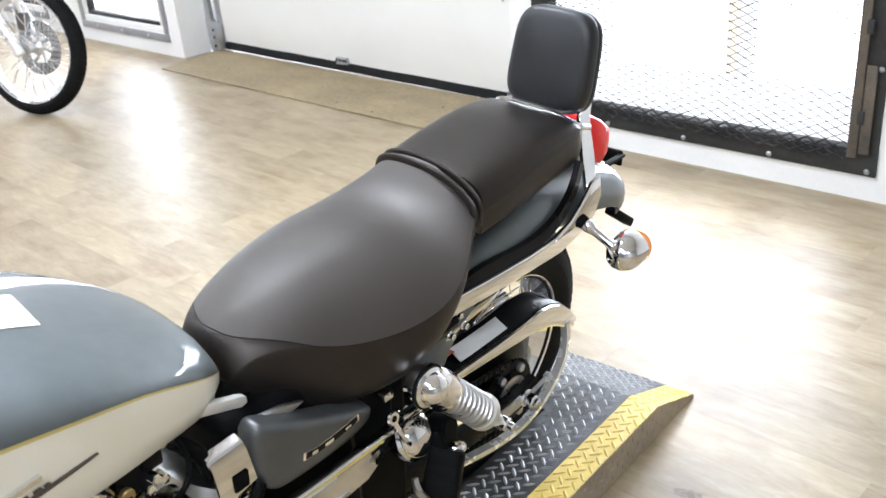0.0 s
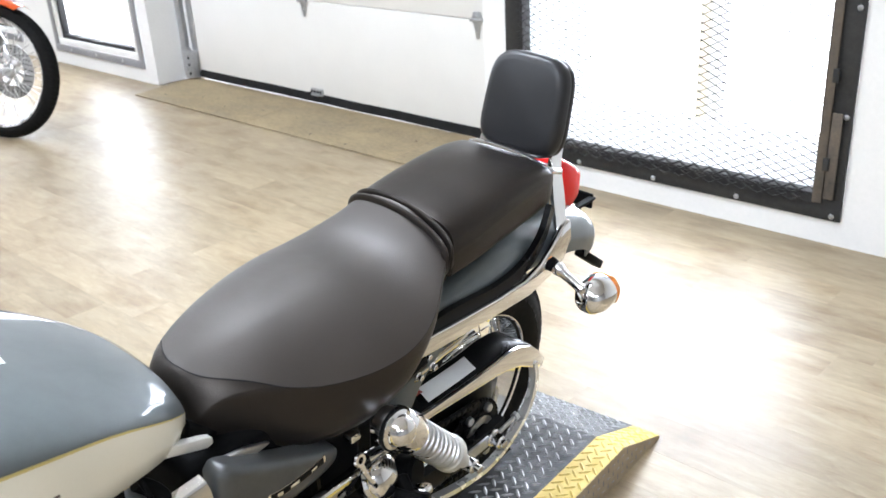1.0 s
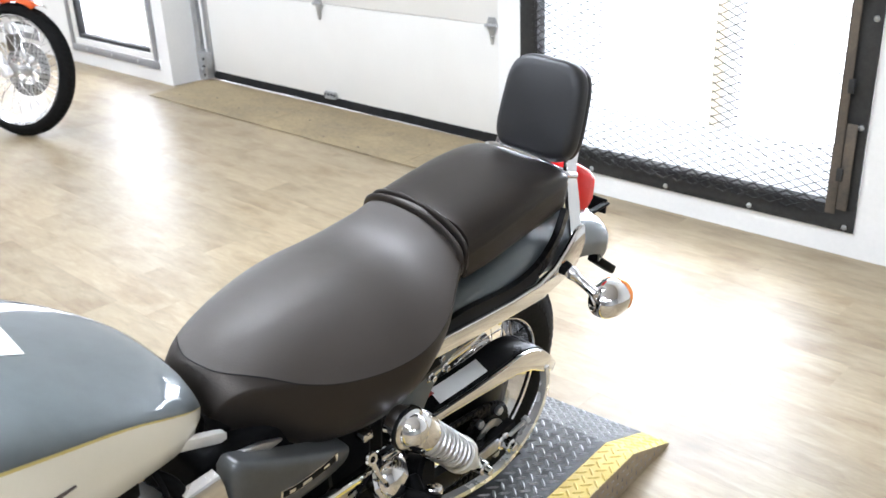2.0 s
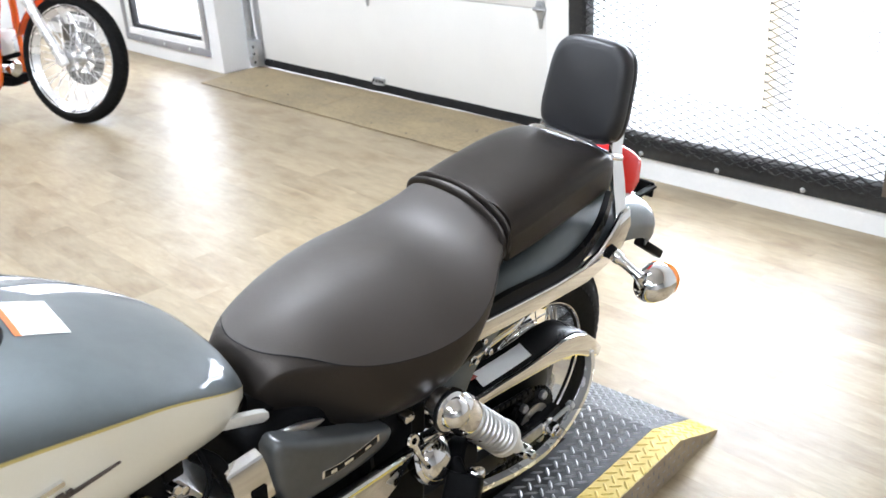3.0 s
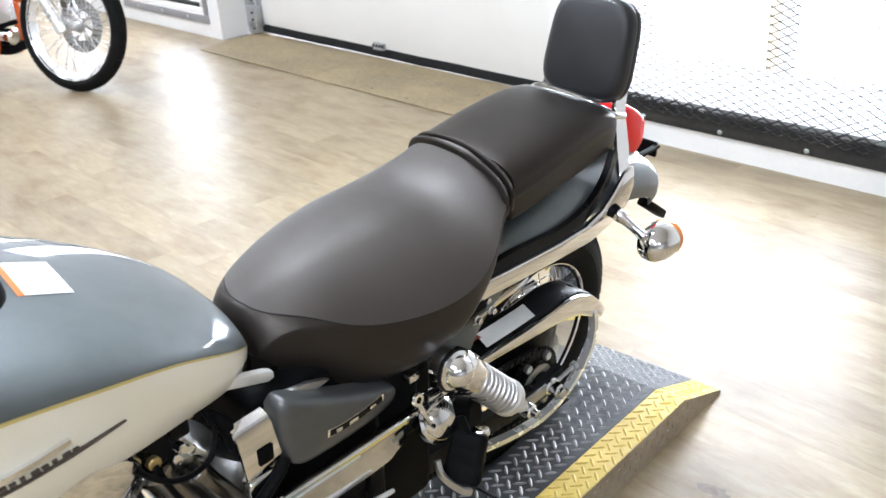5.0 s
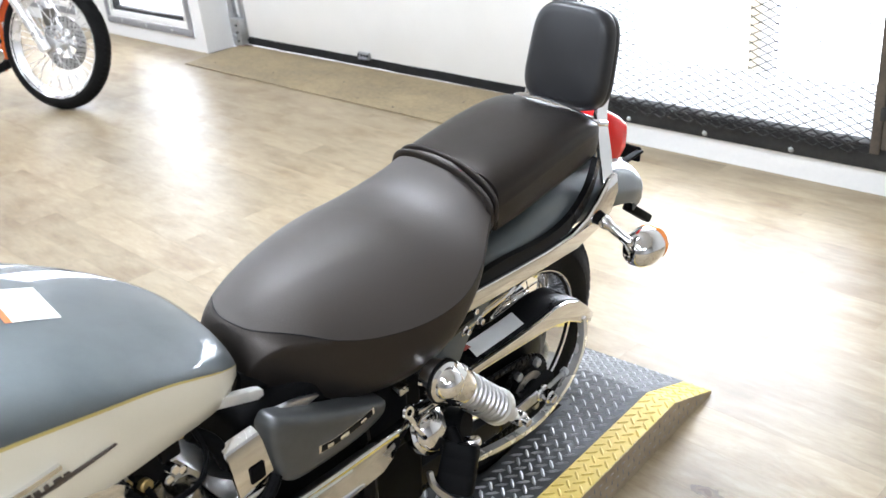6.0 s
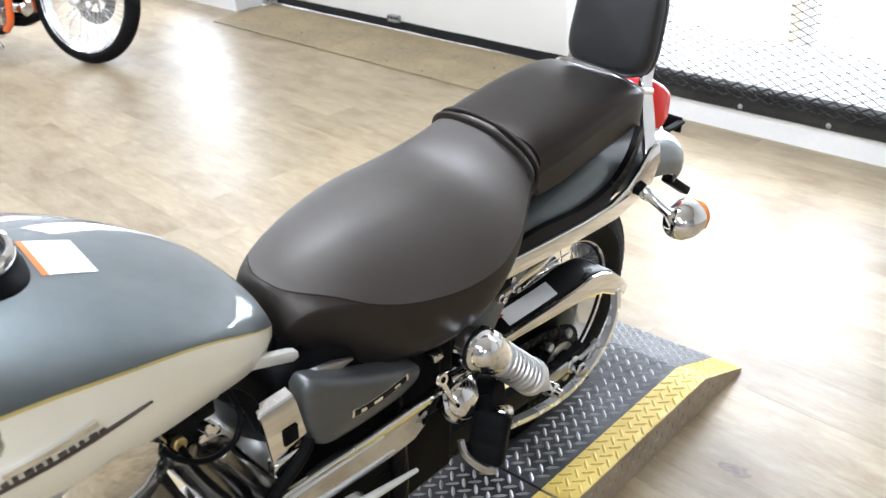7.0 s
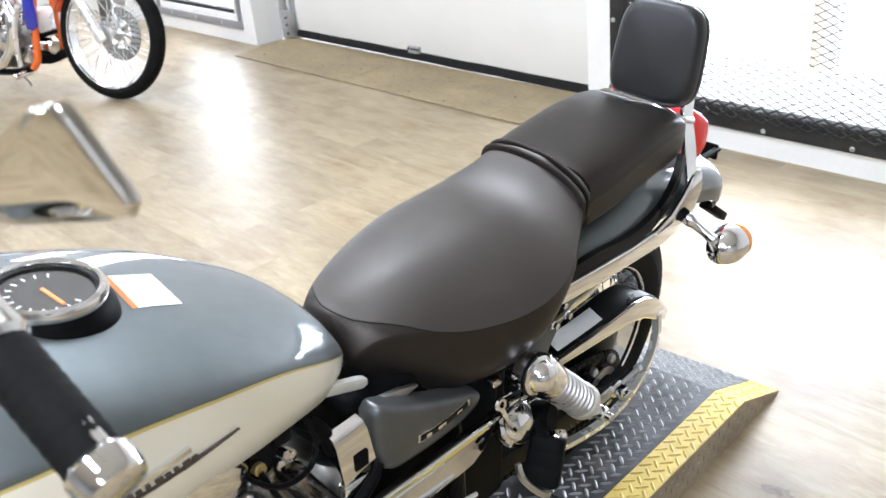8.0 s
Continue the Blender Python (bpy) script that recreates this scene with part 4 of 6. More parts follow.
for k, p in enumerate(path):
    hgt = 0.0011 + 0.0013 * math.sin(math.pi * min(1, k / 14)) * (1 if k > 7 else 0.3)
    if k == 14:
        hgt = 0.0005
    vs.append([bm.verts.new(p + Vector(q)) for q in ((0, 0.002, hgt), (0, 0.002, -hgt), (0, -0.004, -hgt), (0, -0.004, hgt))])
for a, b in zip(vs, vs[1:]):
    for j in range(4):
        bm.faces.new((a[j], a[(j + 1) % 4], b[(j + 1) % 4], b[j]))
bm.faces.new(vs[0]), bm.faces.new(vs[-1][::-1])
bmesh.ops.recalc_face_normals(bm, faces=bm.faces[:])
part("emblem_swoosh", bm, M["print"], emb, "thin dark swoosh")


# ---- seat
R_C = [(0.11, 0.853), (0.13, 0.842), (0.16, 0.820), (0.20, 0.801), (0.25, 0.796), (0.30, 0.799), (0.35, 0.801), (0.40, 0.800), (0.48, 0.794), (0.54, 0.782), (0.57, 0.772), (0.584, 0.764), (0.594, 0.752), (0.604, 0.734), (0.616, 0.714), (0.628, 0.700)]
R_W = [(0.11, 0.112), (0.14, 0.118), (0.18, 0.140), (0.22, 0.161), (0.27, 0.173), (0.32, 0.173), (0.38, 0.162), (0.45, 0.138), (0.51, 0.108), (0.555, 0.085), (0.585, 0.069), (0.607, 0.056), (0.628, 0.042)]
R_P = [(0.11, 0.800), (0.14, 0.793), (0.18, 0.772), (0.22, 0.747), (0.27, 0.727), (0.32, 0.718), (0.38, 0.716), (0.45, 0.723), (0.51, 0.739), (0.545, 0.744), (0.568, 0.742), (0.586, 0.734), (0.602, 0.720), (0.616, 0.705), (0.628, 0.694)]
R_L = [(0.11, 0.748), (0.16, 0.742), (0.20, 0.722), (0.25, 0.675), (0.30, 0.634), (0.36, 0.612), (0.42, 0.604), (0.48, 0.608), (0.54, 0.638), (0.58, 0.660), (0.61, 0.672), (0.628, 0.678)]
P_C = [(-0.215, 0.838), (-0.20, 0.851), (-0.17, 0.862), (-0.10, 0.867), (0.0, 0.860), (0.06, 0.854), (0.10, 0.850), (0.118, 0.846)]
P_W = [(-0.215, 0.097), (-0.20, 0.106), (-0.17, 0.112), (-0.05, 0.117), (0.05, 0.117), (0.118, 0.113)]
P_P = [(-0.215, 0.818), (-0.20, 0.828), (-0.17, 0.834), (-0.05, 0.824), (0.05, 0.808), (0.118, 0.797)]
P_L = [(-0.215, 0.790), (-0.20, 0.780), (-0.17, 0.774), (-0.05, 0.764), (0.05, 0.752), (0.118, 0.745)]


def cushion(fs, C, W, P, L, round_=0.82, lower=0.94, power=0.92, shear=0.02, swell=0.045, flat=None):
    """A padded cushion: crown C, half width W, seam height P, foot L along f; flat: a flatter shoulder on the rider's left."""
    rows = []
    for f in fs:
        c, w, p, l = (curve(f, T) for T in (C, W, P, L))
        half = []
        half.append((w * (lower - 0.16), l + 0.006))
        half.append((w * (lower - 0.06), l))
        for k in range(1, 8):                # the skirt swells out below the seam and tucks in at the foot
            u = k / 8
            half.append((w * (lower + (1.0 - lower) * u + swell * math.sin(math.pi * u ** 0.85)), l + (p - l) * u ** 1.12))
        half.append((w * 1.004, p - 0.0028))
        half.append((w * 0.992, p + 0.0004))
        for k in range(1, 13):
            a = math.pi / 2 * k / 12
            half.append((w * math.cos(a) ** power, p + (c - p) * math.sin(a) ** round_))
        left = [Vector((f, y, z + shear * (w - y))) for y, z in half]
        if flat:
            for k in range(1, 13):
                u = max(0.0, min(1.0, half[8 + k][0] / w))
                left[8 + k].z = p + (c - p) * (1 - u ** flat) ** 0.86 + shear * (w - left[8 + k].y)
        rows.append(left + [Vector((f, -y, z + shear * (w + y))) for y, z in half[:-1]][::-1])
    bm = bmesh.new()
    vs = skin(bm, rows)
    bm.faces.new(vs[0]), bm.faces.new(vs[-1])
    for a, b in zip(vs, vs[1:]):
        bm.faces.new((a[0], b[0], b[-1], a[-1]))
    bmesh.ops.recalc_face_normals(bm, faces=bm.faces[:])
    return bm


# the seam runs round the front of the top panel: straight edges (f, y) in order, near side first
SEAM = [(0.500, 0.1135), (0.530, 0.0900), (0.553, 0.0690), (0.569, 0.0510), (0.580, 0.0320), (0.585, 0.0120), (0.586, -0.0200), (0.580, -0.0420), (0.562, -0.0720)]


def seat_panels():
    """The cushion cut along its seam into the top panel and the skirt round it."""
    fs = [0.112, 0.118, 0.128] + [0.14 + 0.0125 * k for k in range(37)] + [0.598, 0.605, 0.612, 0.620, 0.628]
    whole = cushion(fs, R_C, R_W, R_P, R_L, lower=0.86, swell=0.075, flat=1.75)
    cuts = [(p, (Vector(q) - Vector(p)).normalized()) for p, q in zip(SEAM, SEAM[1:])]
    for p, d in cuts:
        front = [f for f in whole.faces if f.calc_center_median().x > 0.47]
        geom = list({v for f in front for v in f.verts}) + list({e for f in front for e in f.edges}) + front
        bmesh.ops.bisect_plane(whole, geom=geom, dist=1e-5, plane_co=(p[0], p[1], 0.7), plane_no=(-d.y, d.x, 0))
    panels = []
    for top in (True, False):
        bm = whole.copy()
        drop = []
        for f in bm.faces:
            c = f.calc_center_median()
            w, z = curve(c.x, R_W), curve(c.x, R_P)
            inside = all(d.x * (c.y - p[1]) - d.y * (c.x - p[0]) < 0 for p, d in cuts) or c.x < 0.47
            above = c.z > z + 0.02 * (w - c.y) - 0.0012
            if (inside and above) != top:
                drop.append(f)
        bmesh.ops.delete(bm, geom=drop, context='FACES')
        panels.append(bm)
    whole.free()
    return panels


top_panel, skirt_panel = seat_panels()
seat = part("seat", top_panel, M["leather"], bike, "black vinyl rider's seat with piped edge", angle=70)
part("skirt", skirt_panel, M["leather_shaded"], seat, "black vinyl skirt below the seam, darkened for its shade", angle=70)
part("passenger_pad", cushion([-0.215, -0.211, -0.205, -0.195] + [-0.18 + 0.02 * k for k in range(14)] + [0.090, 0.10, 0.108, 0.114], P_C, P_W, P_P, P_L, 0.62, 0.97, 0.66, 0.02, 0.01), M["leather_shaded"], seat, "black vinyl passenger pad", angle=70)
# stitched rolls across the joint: two flat welts that follow the cushions' section
for f0, r0 in ((0.1055, 0.0080), (0.1210, 0.0080)):
    bm = bmesh.new()
    pts = []
    for k in range(-15, 13):
        side = max(-1.0, min(1.0, -k / 11.5))
        f1 = f0 + 0.010 * (1 + side)
        c_, w_, p_, l_ = (0.5 * (curve(min(f1, 0.116), a) + curve(max(f1, 0.112), b)) for a, b in ((P_C, R_C), (P_W, R_W), (P_P, R_P), (P_L, R_L)))
        if k < -11:
            pts.append(Vector((f1, w_ * (0.955 + 0.008 * (k + 15)), l_ + 0.012 + (p_ - l_ - 0.012) * (k + 15) / 4)))
            continue
        if k > 11:
            pts.append(Vector((f1, -w_ * 0.99, l_ + 0.05)))
            continue
        u = math.sin(math.pi / 2 * abs(side))
        pad_ = math.sqrt(1 - u ** (2 / 0.66)) ** 0.62
        rider_ = (1 - u ** 1.75) ** 0.86 if k < 0 else math.sqrt(1 - u ** (2 / 0.92)) ** 0.82
        y = math.copysign(u, side) * w_ * 0.99
        pts.append(Vector((f1, y, p_ + (c_ - p_) * (0.55 * pad_ + 0.45 * rider_) + 0.02 * (w_ - y))))
    sweep(bm, smooth_path(pts, 3), [(r0 * math.cos(a), 0.0034 * math.sin(a) - 0.0010) for a in (2 * math.pi * k / 12 for k in range(12))], up=(1, 0, 0))
    part("stitched_roll", bm, M["leather_shaded"], seat, "rounded vinyl roll between the two pads")


def on_seat(f, y, lift=0.0):
    c, w, p = curve(f, R_C), curve(f, R_W), curve(f, R_P)
    u = min(1.0, abs(y) / w) ** (1 / 0.92)
    return Vector((f, y, p + (c - p) * ((1 - min(1.0, y / w) ** 1.75) ** 0.86 if y > 0 else math.sqrt(1 - u * u) ** 0.82) + 0.02 * (w - y) + lift))


bm = bmesh.new()
near = [(f, curve(f, R_W) * 1.0, curve(f, R_P) - 0.001) for f in [0.14 + 0.02 * k for k in range(18)]]
pipe(bm, near + [on_seat(f, y, 0.0004) for f, y in SEAM], 0.0010, 6, 4)
part("piping", bm, M["seal"], seat, "thin stitched seam")
for sgn in (-1,):
    bm = bmesh.new()
    pts = []
    for k in range(40):
        f = 0.13 + (0.515 - 0.13) * k / 39
        pts.append((f, sgn * curve(f, R_W) * 1.004, curve(f, R_P) - 0.001 + (0.0 if sgn > 0 else 0.10 * curve(f, R_W))))
    pipe(bm, pts, 0.0010, 6, 2)
    part("piping", bm, M["seal"], seat, "thin stitched seam")


# ---- backrest on a chrome stay
def backrest():
    bm = bmesh.new()
    n = 40
    m = Matrix.Translation((-0.238, 0.012, 0.942)) @ pose(0, 0, 0, 0, -13, 0)
    rings = []
    layers = [(0.80, 0.027), (0.90, 0.025), (0.97, 0.019), (1.0, 0.010), (1.005, 0.0), (1.0, -0.004), (0.985, -0.006), (1.0, -0.008), (1.0, -0.018), (0.96, -0.024), (0.85, -0.026)]
    for s, x in layers:
        ring = []
        for k in range(n):
            a = 2 * math.pi * k / n
            c, d = math.cos(a), math.sin(a)
            y = math.copysign(abs(c) ** 0.50, c)
            z = math.copysign(abs(d) ** 0.50, d)
            taper = 1.0 - 0.05 * z
            ring.append(bm.verts.new(m @ Vector((x, 0.088 * y * s * taper, 0.096 * z * s))))
        rings.append(ring)
    for a, b in zip(rings, rings[1:]):
        for k in range(n):
            bm.faces.new((a[k], a[(k + 1) % n], b[(k + 1) % n], b[k]))
    c0 = bm.verts.new(m @ Vector((0.031, 0, 0)))
    for k in range(n):
        bm.faces.new((rings[0][(k + 1) % n], rings[0][k], c0))
    bm.faces.new(rings[-1][::-1])
    bmesh.ops.recalc_face_normals(bm, faces=bm.faces[:])
    b = part("backrest", bm, M["leather2"], bike, "padded black vinyl sissy-bar backrest", angle=60)
    bm = bmesh.new()
    box(bm, (-0.033, -0.058, -0.085), (-0.027, 0.058, 0.062), 0.003, m)
    part("back_plate", bm, M["chrome"], b, "chrome back plate")
    for sgn in (1, -1):
        bm = bmesh.new()
        pts = [(-0.262, 0.075 * sgn, 0.90), (-0.242, 0.082 * sgn, 0.84), (-0.232, 0.098 * sgn, 0.79), (-0.232, 0.108 * sgn, 0.74), (-0.215, 0.124 * sgn, 0.69), (-0.17, 0.130 * sgn, 0.668)]
        path = smooth_path(pts, 8)
        rings = []
        sweep(bm, path, [(-0.019, -0.004), (0.019, -0.004), (0.020, 0), (0.019, 0.004), (-0.019, 0.004), (-0.020, 0)], up=(0, 1, 0))
        part("stay", bm, M["chrome"], b, "chrome sissy-bar stay")
    bm = bmesh.new()
    pipe(bm, [(-0.235, 0.100, 0.828), (-0.206, 0.092, 0.838), (-0.198, 0.060, 0.850), (-0.197, 0.014, 0.857), (-0.197, -0.060, 0.857), (-0.204, -0.090, 0.848), (-0.235, -0.098, 0.838)], 0.0062, 8)
    part("cross_bar", bm, M["chrome"], b, "chrome cross bar")
    return b


backrest()


# ---- rear fender, struts, lamps
FEN = [(0.30, 0.56), (0.24, 0.64), (0.14, 0.705), (0.0, 0.738), (-0.12, 0.742), (-0.24, 0.730), (-0.34, 0.708), (-0.400, 0.684), (-0.436, 0.652), (-0.448, 0.622)]


def rear_fender():
    path = smooth_path([(x, 0, z) for x, z in FEN], 6)
    bm = bmesh.new()
    rows_o, rows_i = [], []
    for i, p in enumerate(path):
        d = (path[min(i + 1, len(path) - 1)] - path[max(i - 1, 0)]).normalized()
        nrm = Vector((-d.z, 0, d.x))
        if nrm.dot(p - Vector((0, 0, AX))) < 0:
            nrm = -nrm
        u = i / (len(path) - 1)
        w = 0.118 - 0.012 * max(0, u - 0.55) / 0.45
        dep = 0.075 + 0.012 * max(0, u - 0.5) / 0.5
        ro, ri = [], []
        for k in range(17):
            a = math.pi * k / 16
            y = w * math.copysign(abs(math.cos(a)) ** 0.6, math.cos(a))
            drop = dep * (1 - math.sin(a) ** 0.75)
            ro.append(p - nrm * drop + Vector((0, y, 0)))
            ri.append(p - nrm * (drop + 0.003 * math.sin(a)) + Vector((0, y * 0.97, 0)))
        rows_o.append(ro), rows_i.append(ri)
    a = skin(bm, rows_o)
    b = skin(bm, rows_i)
    for i in range(len(a) - 1):
        for e in (0, -1):
            bm.faces.new((a[i][e], a[i + 1][e], b[i + 1][e], b[i][e]))
    for e in (0, -1):
        for j in range(16):
            bm.faces.new((a[e][j], a[e][j + 1], b[e][j + 1], b[e][j]))
    bmesh.ops.recalc_face_normals(bm, faces=bm.faces[:])
    return part("rear_fender", bm, M["blue"], bike, "blue-grey painted rear fender", angle=60)


rear_fender()

for sgn in (1, -1):
    # black rail above, bright strut below
    bm = bmesh.new()
    pts = [(0.30, 0.118 * sgn, 0.655), (0.16, 0.124 * sgn, 0.688), (0.0, 0.125 * sgn, 0.678), (-0.09, 0.124 * sgn, 0.690), (-0.15, 0.120 * sgn, 0.724), (-0.19, 0.112 * sgn, 0.775)]
    sweep(bm, smooth_path(pts, 8), [(-0.006, -0.013), (0.006, -0.013), (0.006, 0.013), (-0.006, 0.013)])
    part("fender_rail", bm, M["black"], bike, "black fender rail")
    bm = bmesh.new()
    top = [(0.33, 0.676), (0.20, 0.683), (0.10, 0.675), (0.0, 0.668), (-0.08, 0.668), (-0.13, 0.680), (-0.165, 0.703), (-0.20, 0.735), (-0.225, 0.742)]
    bot = [(-0.235, 0.700), (-0.215, 0.662), (-0.17, 0.643), (-0.10, 0.630), (0.0, 0.635), (0.12, 0.643), (0.22, 0.652), (0.33, 0.652)]
    st = slab(top + bot, 0.128 * sgn, 0.140 * sgn, 0.0035)
    part("fender_strut", st, M["chrome"], bike, "bright chrome fender strut")


def tail_light():
    rows = []
    prof = [(-0.300, 0.806, 0.040, 0.690), (-0.312, 0.818, 0.048, 0.682), (-0.35, 0.804, 0.053, 0.677), (-0.385, 0.784, 0.053, 0.680), (-0.412, 0.764, 0.048, 0.694), (-0.419, 0.750, 0.040, 0.706)]
    bm = bmesh.new()
    for f, t, w, b in prof:
        ring = []
        for k in range(24):
            a = 2 * math.pi * k / 24
            c, d = math.cos(a), math.sin(a)
            ring.append(Vector((f, w * math.copysign(abs(c) ** 0.36, c), (t + b) / 2 + (t - b) / 2 * math.copysign(abs(d) ** 0.36, d))))
        rows.append(ring + [ring[0]])
    vs = [[bm.verts.new(p) for p in r[:-1]] for r in rows]
    for a, b in zip(vs, vs[1:]):
        for k in range(24):
            bm.faces.new((a[k], a[(k + 1) % 24], b[(k + 1) % 24], b[k]))
    bm.faces.new(vs[0]), bm.faces.new(vs[-1][::-1])
    bmesh.ops.recalc_face_normals(bm, faces=bm.faces[:])
    tl = part("tail_light", bm, M["red"], bike, "red tail-light lens on a chrome base", angle=50)
    bm = boxed((-0.410, -0.046, 0.655), (-0.285, 0.046, 0.682), 0.006, pose(0, 0, 0), 3)
    part("lamp_base", bm, M["chrome"], tl, "chrome lamp base")
    bm = boxed((-0.304, -0.052, 0.665), (-0.288, 0.052, 0.808), 0.008)
    part("lamp_back", bm, M["chrome"], tl, "chrome lamp backing")
    return tl


tail_light()

bm = boxed((-0.545, -0.055, 0.616), (-0.537, 0.016, 0.652), 0.003, None)
for sgn in (-1, 1):
    box(bm, (-0.543, 0.025 * sgn - 0.018, 0.640), (-0.43, 0.025 * sgn - 0.002, 0.647), 0.002)
part("plate_bracket", bm, M["plastic"], bike, "black number-plate bracket")
bm = boxed((-0.06, -0.012, -0.010), (0.06, 0.012, 0.010), 0.004, pose(-0.500, 0.045, 0.515, 0, -35, 0))
part("reflector_bar", bm, M["plastic"], bike, "black bar under the fender tip")


def turn_signal(sgn):
    root, tip = Vector((-0.165, 0.140 * sgn, 0.672)), Vector((-0.172, 0.198 * sgn, 0.640))
    bm = bmesh.new()
    rod(bm, root - Vector((0, 0.006 * sgn, 0)), root.lerp(tip, 0.16), 0.0145, 0.013, 14)
    s = part("turn_signal", bm, M["plastic"], bike, "chrome bullet turn signal on a short stem")
    bm = bmesh.new()
    turned(bm, [(0, 0), (0.0115, 0), (0.0135, 0.006), (0.0125, 0.014), (0.0090, 0.020), (0.0085, 0.052), (0.011, 0.066), (0, 0.068)], frame_to(root.lerp(tip, 0.14), tip), 16)
    part("stem", bm, M["chrome"], s, "chrome stem")
    c = Vector((-0.203, 0.218 * sgn, 0.613))
    m = Matrix.Translation(c) @ pose(0, 0, 0, 0, -90, 0) @ Matrix.Scale(1.07, 4)          # z axis points to the rear
    bm = bmesh.new()
    turned(bm, [(0, -0.036), (0.012, -0.034), (0.023, -0.027), (0.031, -0.014), (0.0345, 0.002), (0.0350, 0.020), (0.0335, 0.026), (0, 0.026)], m, 28)
    part("shell", bm, M["chrome"], s, "chrome lamp shell")
    bm = bmesh.new()
    turned(bm, [(0.0335, 0.0255), (0.0345, 0.030), (0.0315, 0.040), (0.022, 0.047), (0, 0.050)], m, 28)
    part("lens", bm, M["amber"], s, "amber lens")
    return s


turn_signal(1)
turn_signal(-1)


# ---- chain guard, sprocket, swingarm
def chain_guard():
    face_top = [(0.30, 0.534), (0.186, 0.528), (0.09, 0.524), (0.0, 0.523), (-0.04, 0.526), (-0.080, 0.520), (-0.12, 0.502), (-0.155, 0.472), (-0.178, 0.445), (-0.168, 0.426), (-0.142, 0.436)]
    face_low = [(-0.120, 0.450), (-0.085, 0.470), (-0.045, 0.482), (-0.01, 0.489), (0.04, 0.494), (0.10, 0.501), (0.184, 0.510), (0.30, 0.515)]
    g = part("chain_guard", slab(face_top + face_low, 0.128, 0.140, 0.004), M["chrome"], bike, "chrome-faced black chain guard")
    # ring that closes the guard behind and below the sprocket
    bm = bmesh.new()
    pts = [(-0.140, 0.452), (-0.148, 0.405), (-0.138, 0.358), (-0.104, 0.317), (-0.05, 0.286), (0.01, 0.276), (0.082, 0.285), (0.153, 0.303), (0.24, 0.33)]
    sweep(bm, smooth_path([(f, 0.134, h) for f, h in pts], 6), [(-0.0055, -0.008), (0.0055, -0.008), (0.0055, 0.008), (-0.0055, 0.008)], up=(0, 1, 0))
    part("guard_ring", bm, M["polished"], g, "thin chrome lower guard ring")
    # black top plate
    bm = bmesh.new()
    rows = []
    for f, h in smooth_path2([(0.30, 0.535), (0.12, 0.528), (0.04, 0.527), (-0.03, 0.530), (-0.085, 0.522), (-0.13, 0.497), (-0.162, 0.464)]):
        rows.append([Vector((f, y, h + dz)) for y, dz in ((0.060, -0.03), (0.062, -0.008), (0.070, 0.0), (0.124, 0.0), (0.130, -0.003))])
    lower = [[p + Vector((0, 0, -0.004)) for p in r] for r in rows]
    a, b = skin(bm, rows), skin(bm, lower)
    for i in range(len(a) - 1):
        for e in (0, -1):
            bm.faces.new((a[i][e], a[i + 1][e], b[i + 1][e], b[i][e]))
    for e in (0, -1):
        for j in range(4):
            bm.faces.new((a[e][j], a[e][j + 1], b[e][j + 1], b[e][j]))
    bmesh.ops.recalc_face_normals(bm, faces=bm.faces[:])
    tp = part("guard_top", bm, M["black"], g, "black top plate of the chain guard")
    bm = bmesh.new()
    skin(bm, [[Vector((f + 0.40 * (y - 0.086), y, curve(f, [(0.0, 0.5285), (0.04, 0.527), (0.12, 0.528), (0.30, 0.535)]) + 0.0015)) for y in (0.084, 0.104, 0.124)] for f in (0.030, 0.060, 0.097, 0.134, 0.168)])
    bmesh.ops.recalc_face_normals(bm, faces=bm.faces[:])
    lb = part("chain_label", bm, M["white"], tp, "pale caution sticker")
    bm = bmesh.new()
    skin(bm, [[Vector((f, y, curve(f, [(0.0, 0.5285), (0.04, 0.527), (0.12, 0.528), (0.30, 0.535)]) + 0.0023)) for y in (0.080, 0.098)] for f in (0.167, 0.185)])
    bmesh.ops.recalc_face_normals(bm, faces=bm.faces[:])
    part("red_print", bm, M["dull_red"], tp, "small red caution mark")
    return g


def smooth_path2(pts):
    return [(p.x, p.z) for p in smooth_path([(x, 0, z) for x, z in pts], 5)]


# the drive side and its guard stand further in and lower than the frame's outer face
DRIVE = Matrix.Translation((-0.1228, -0.0936, -0.1493)) @ Matrix.Scale(1.10, 4)
drive_from = set(bpy.data.objects)
chain_guard()
# sprocket with lightening holes, chain as plain links
bm = bmesh.new()
m = Matrix.Translation((0, 0.098, AX)) @ pose(0, 0, 0, -90)
turned(bm, [(0.05, -0.003), (0.072, -0.003), (0.072, 0.003), (0.05, 0.003)], m, 42, closed=True)
for k in range(42):
    a = 2 * math.pi * k / 42
    box(bm, (0.068, -0.0028, -0.0025), (0.078, 0.0028, 0.0025), 0.0, m @ pose(0, 0, 0, 0, 0, math.degrees(a)))
spr = part("sprocket", bm, M["black"], bike, "worn rear sprocket")
for k in range(6):
    a = 2 * math.pi * k / 6
    b2 = bmesh.new()
    rod(b2, m @ Vector((0.061 * math.cos(a), 0.061 * math.sin(a), 0.002)), m @ Vector((0.061 * math.cos(a), 0.061 * math.sin(a), 0.014)), 0.010, n=6)
    part("nut", b2, M["alloy"], spr)
bm = bmesh.new()
turned(bm, [(0.0, 0.03), (0.018, 0.03), (0.02, 0.012), (0.030, 0.010), (0.052, 0.006), (0.055, -0.012), (0.0, -0.012)], m, 28)
part("hub_cover", bm, M["black"], bike, "black hub flange")
bm = bmesh.new()
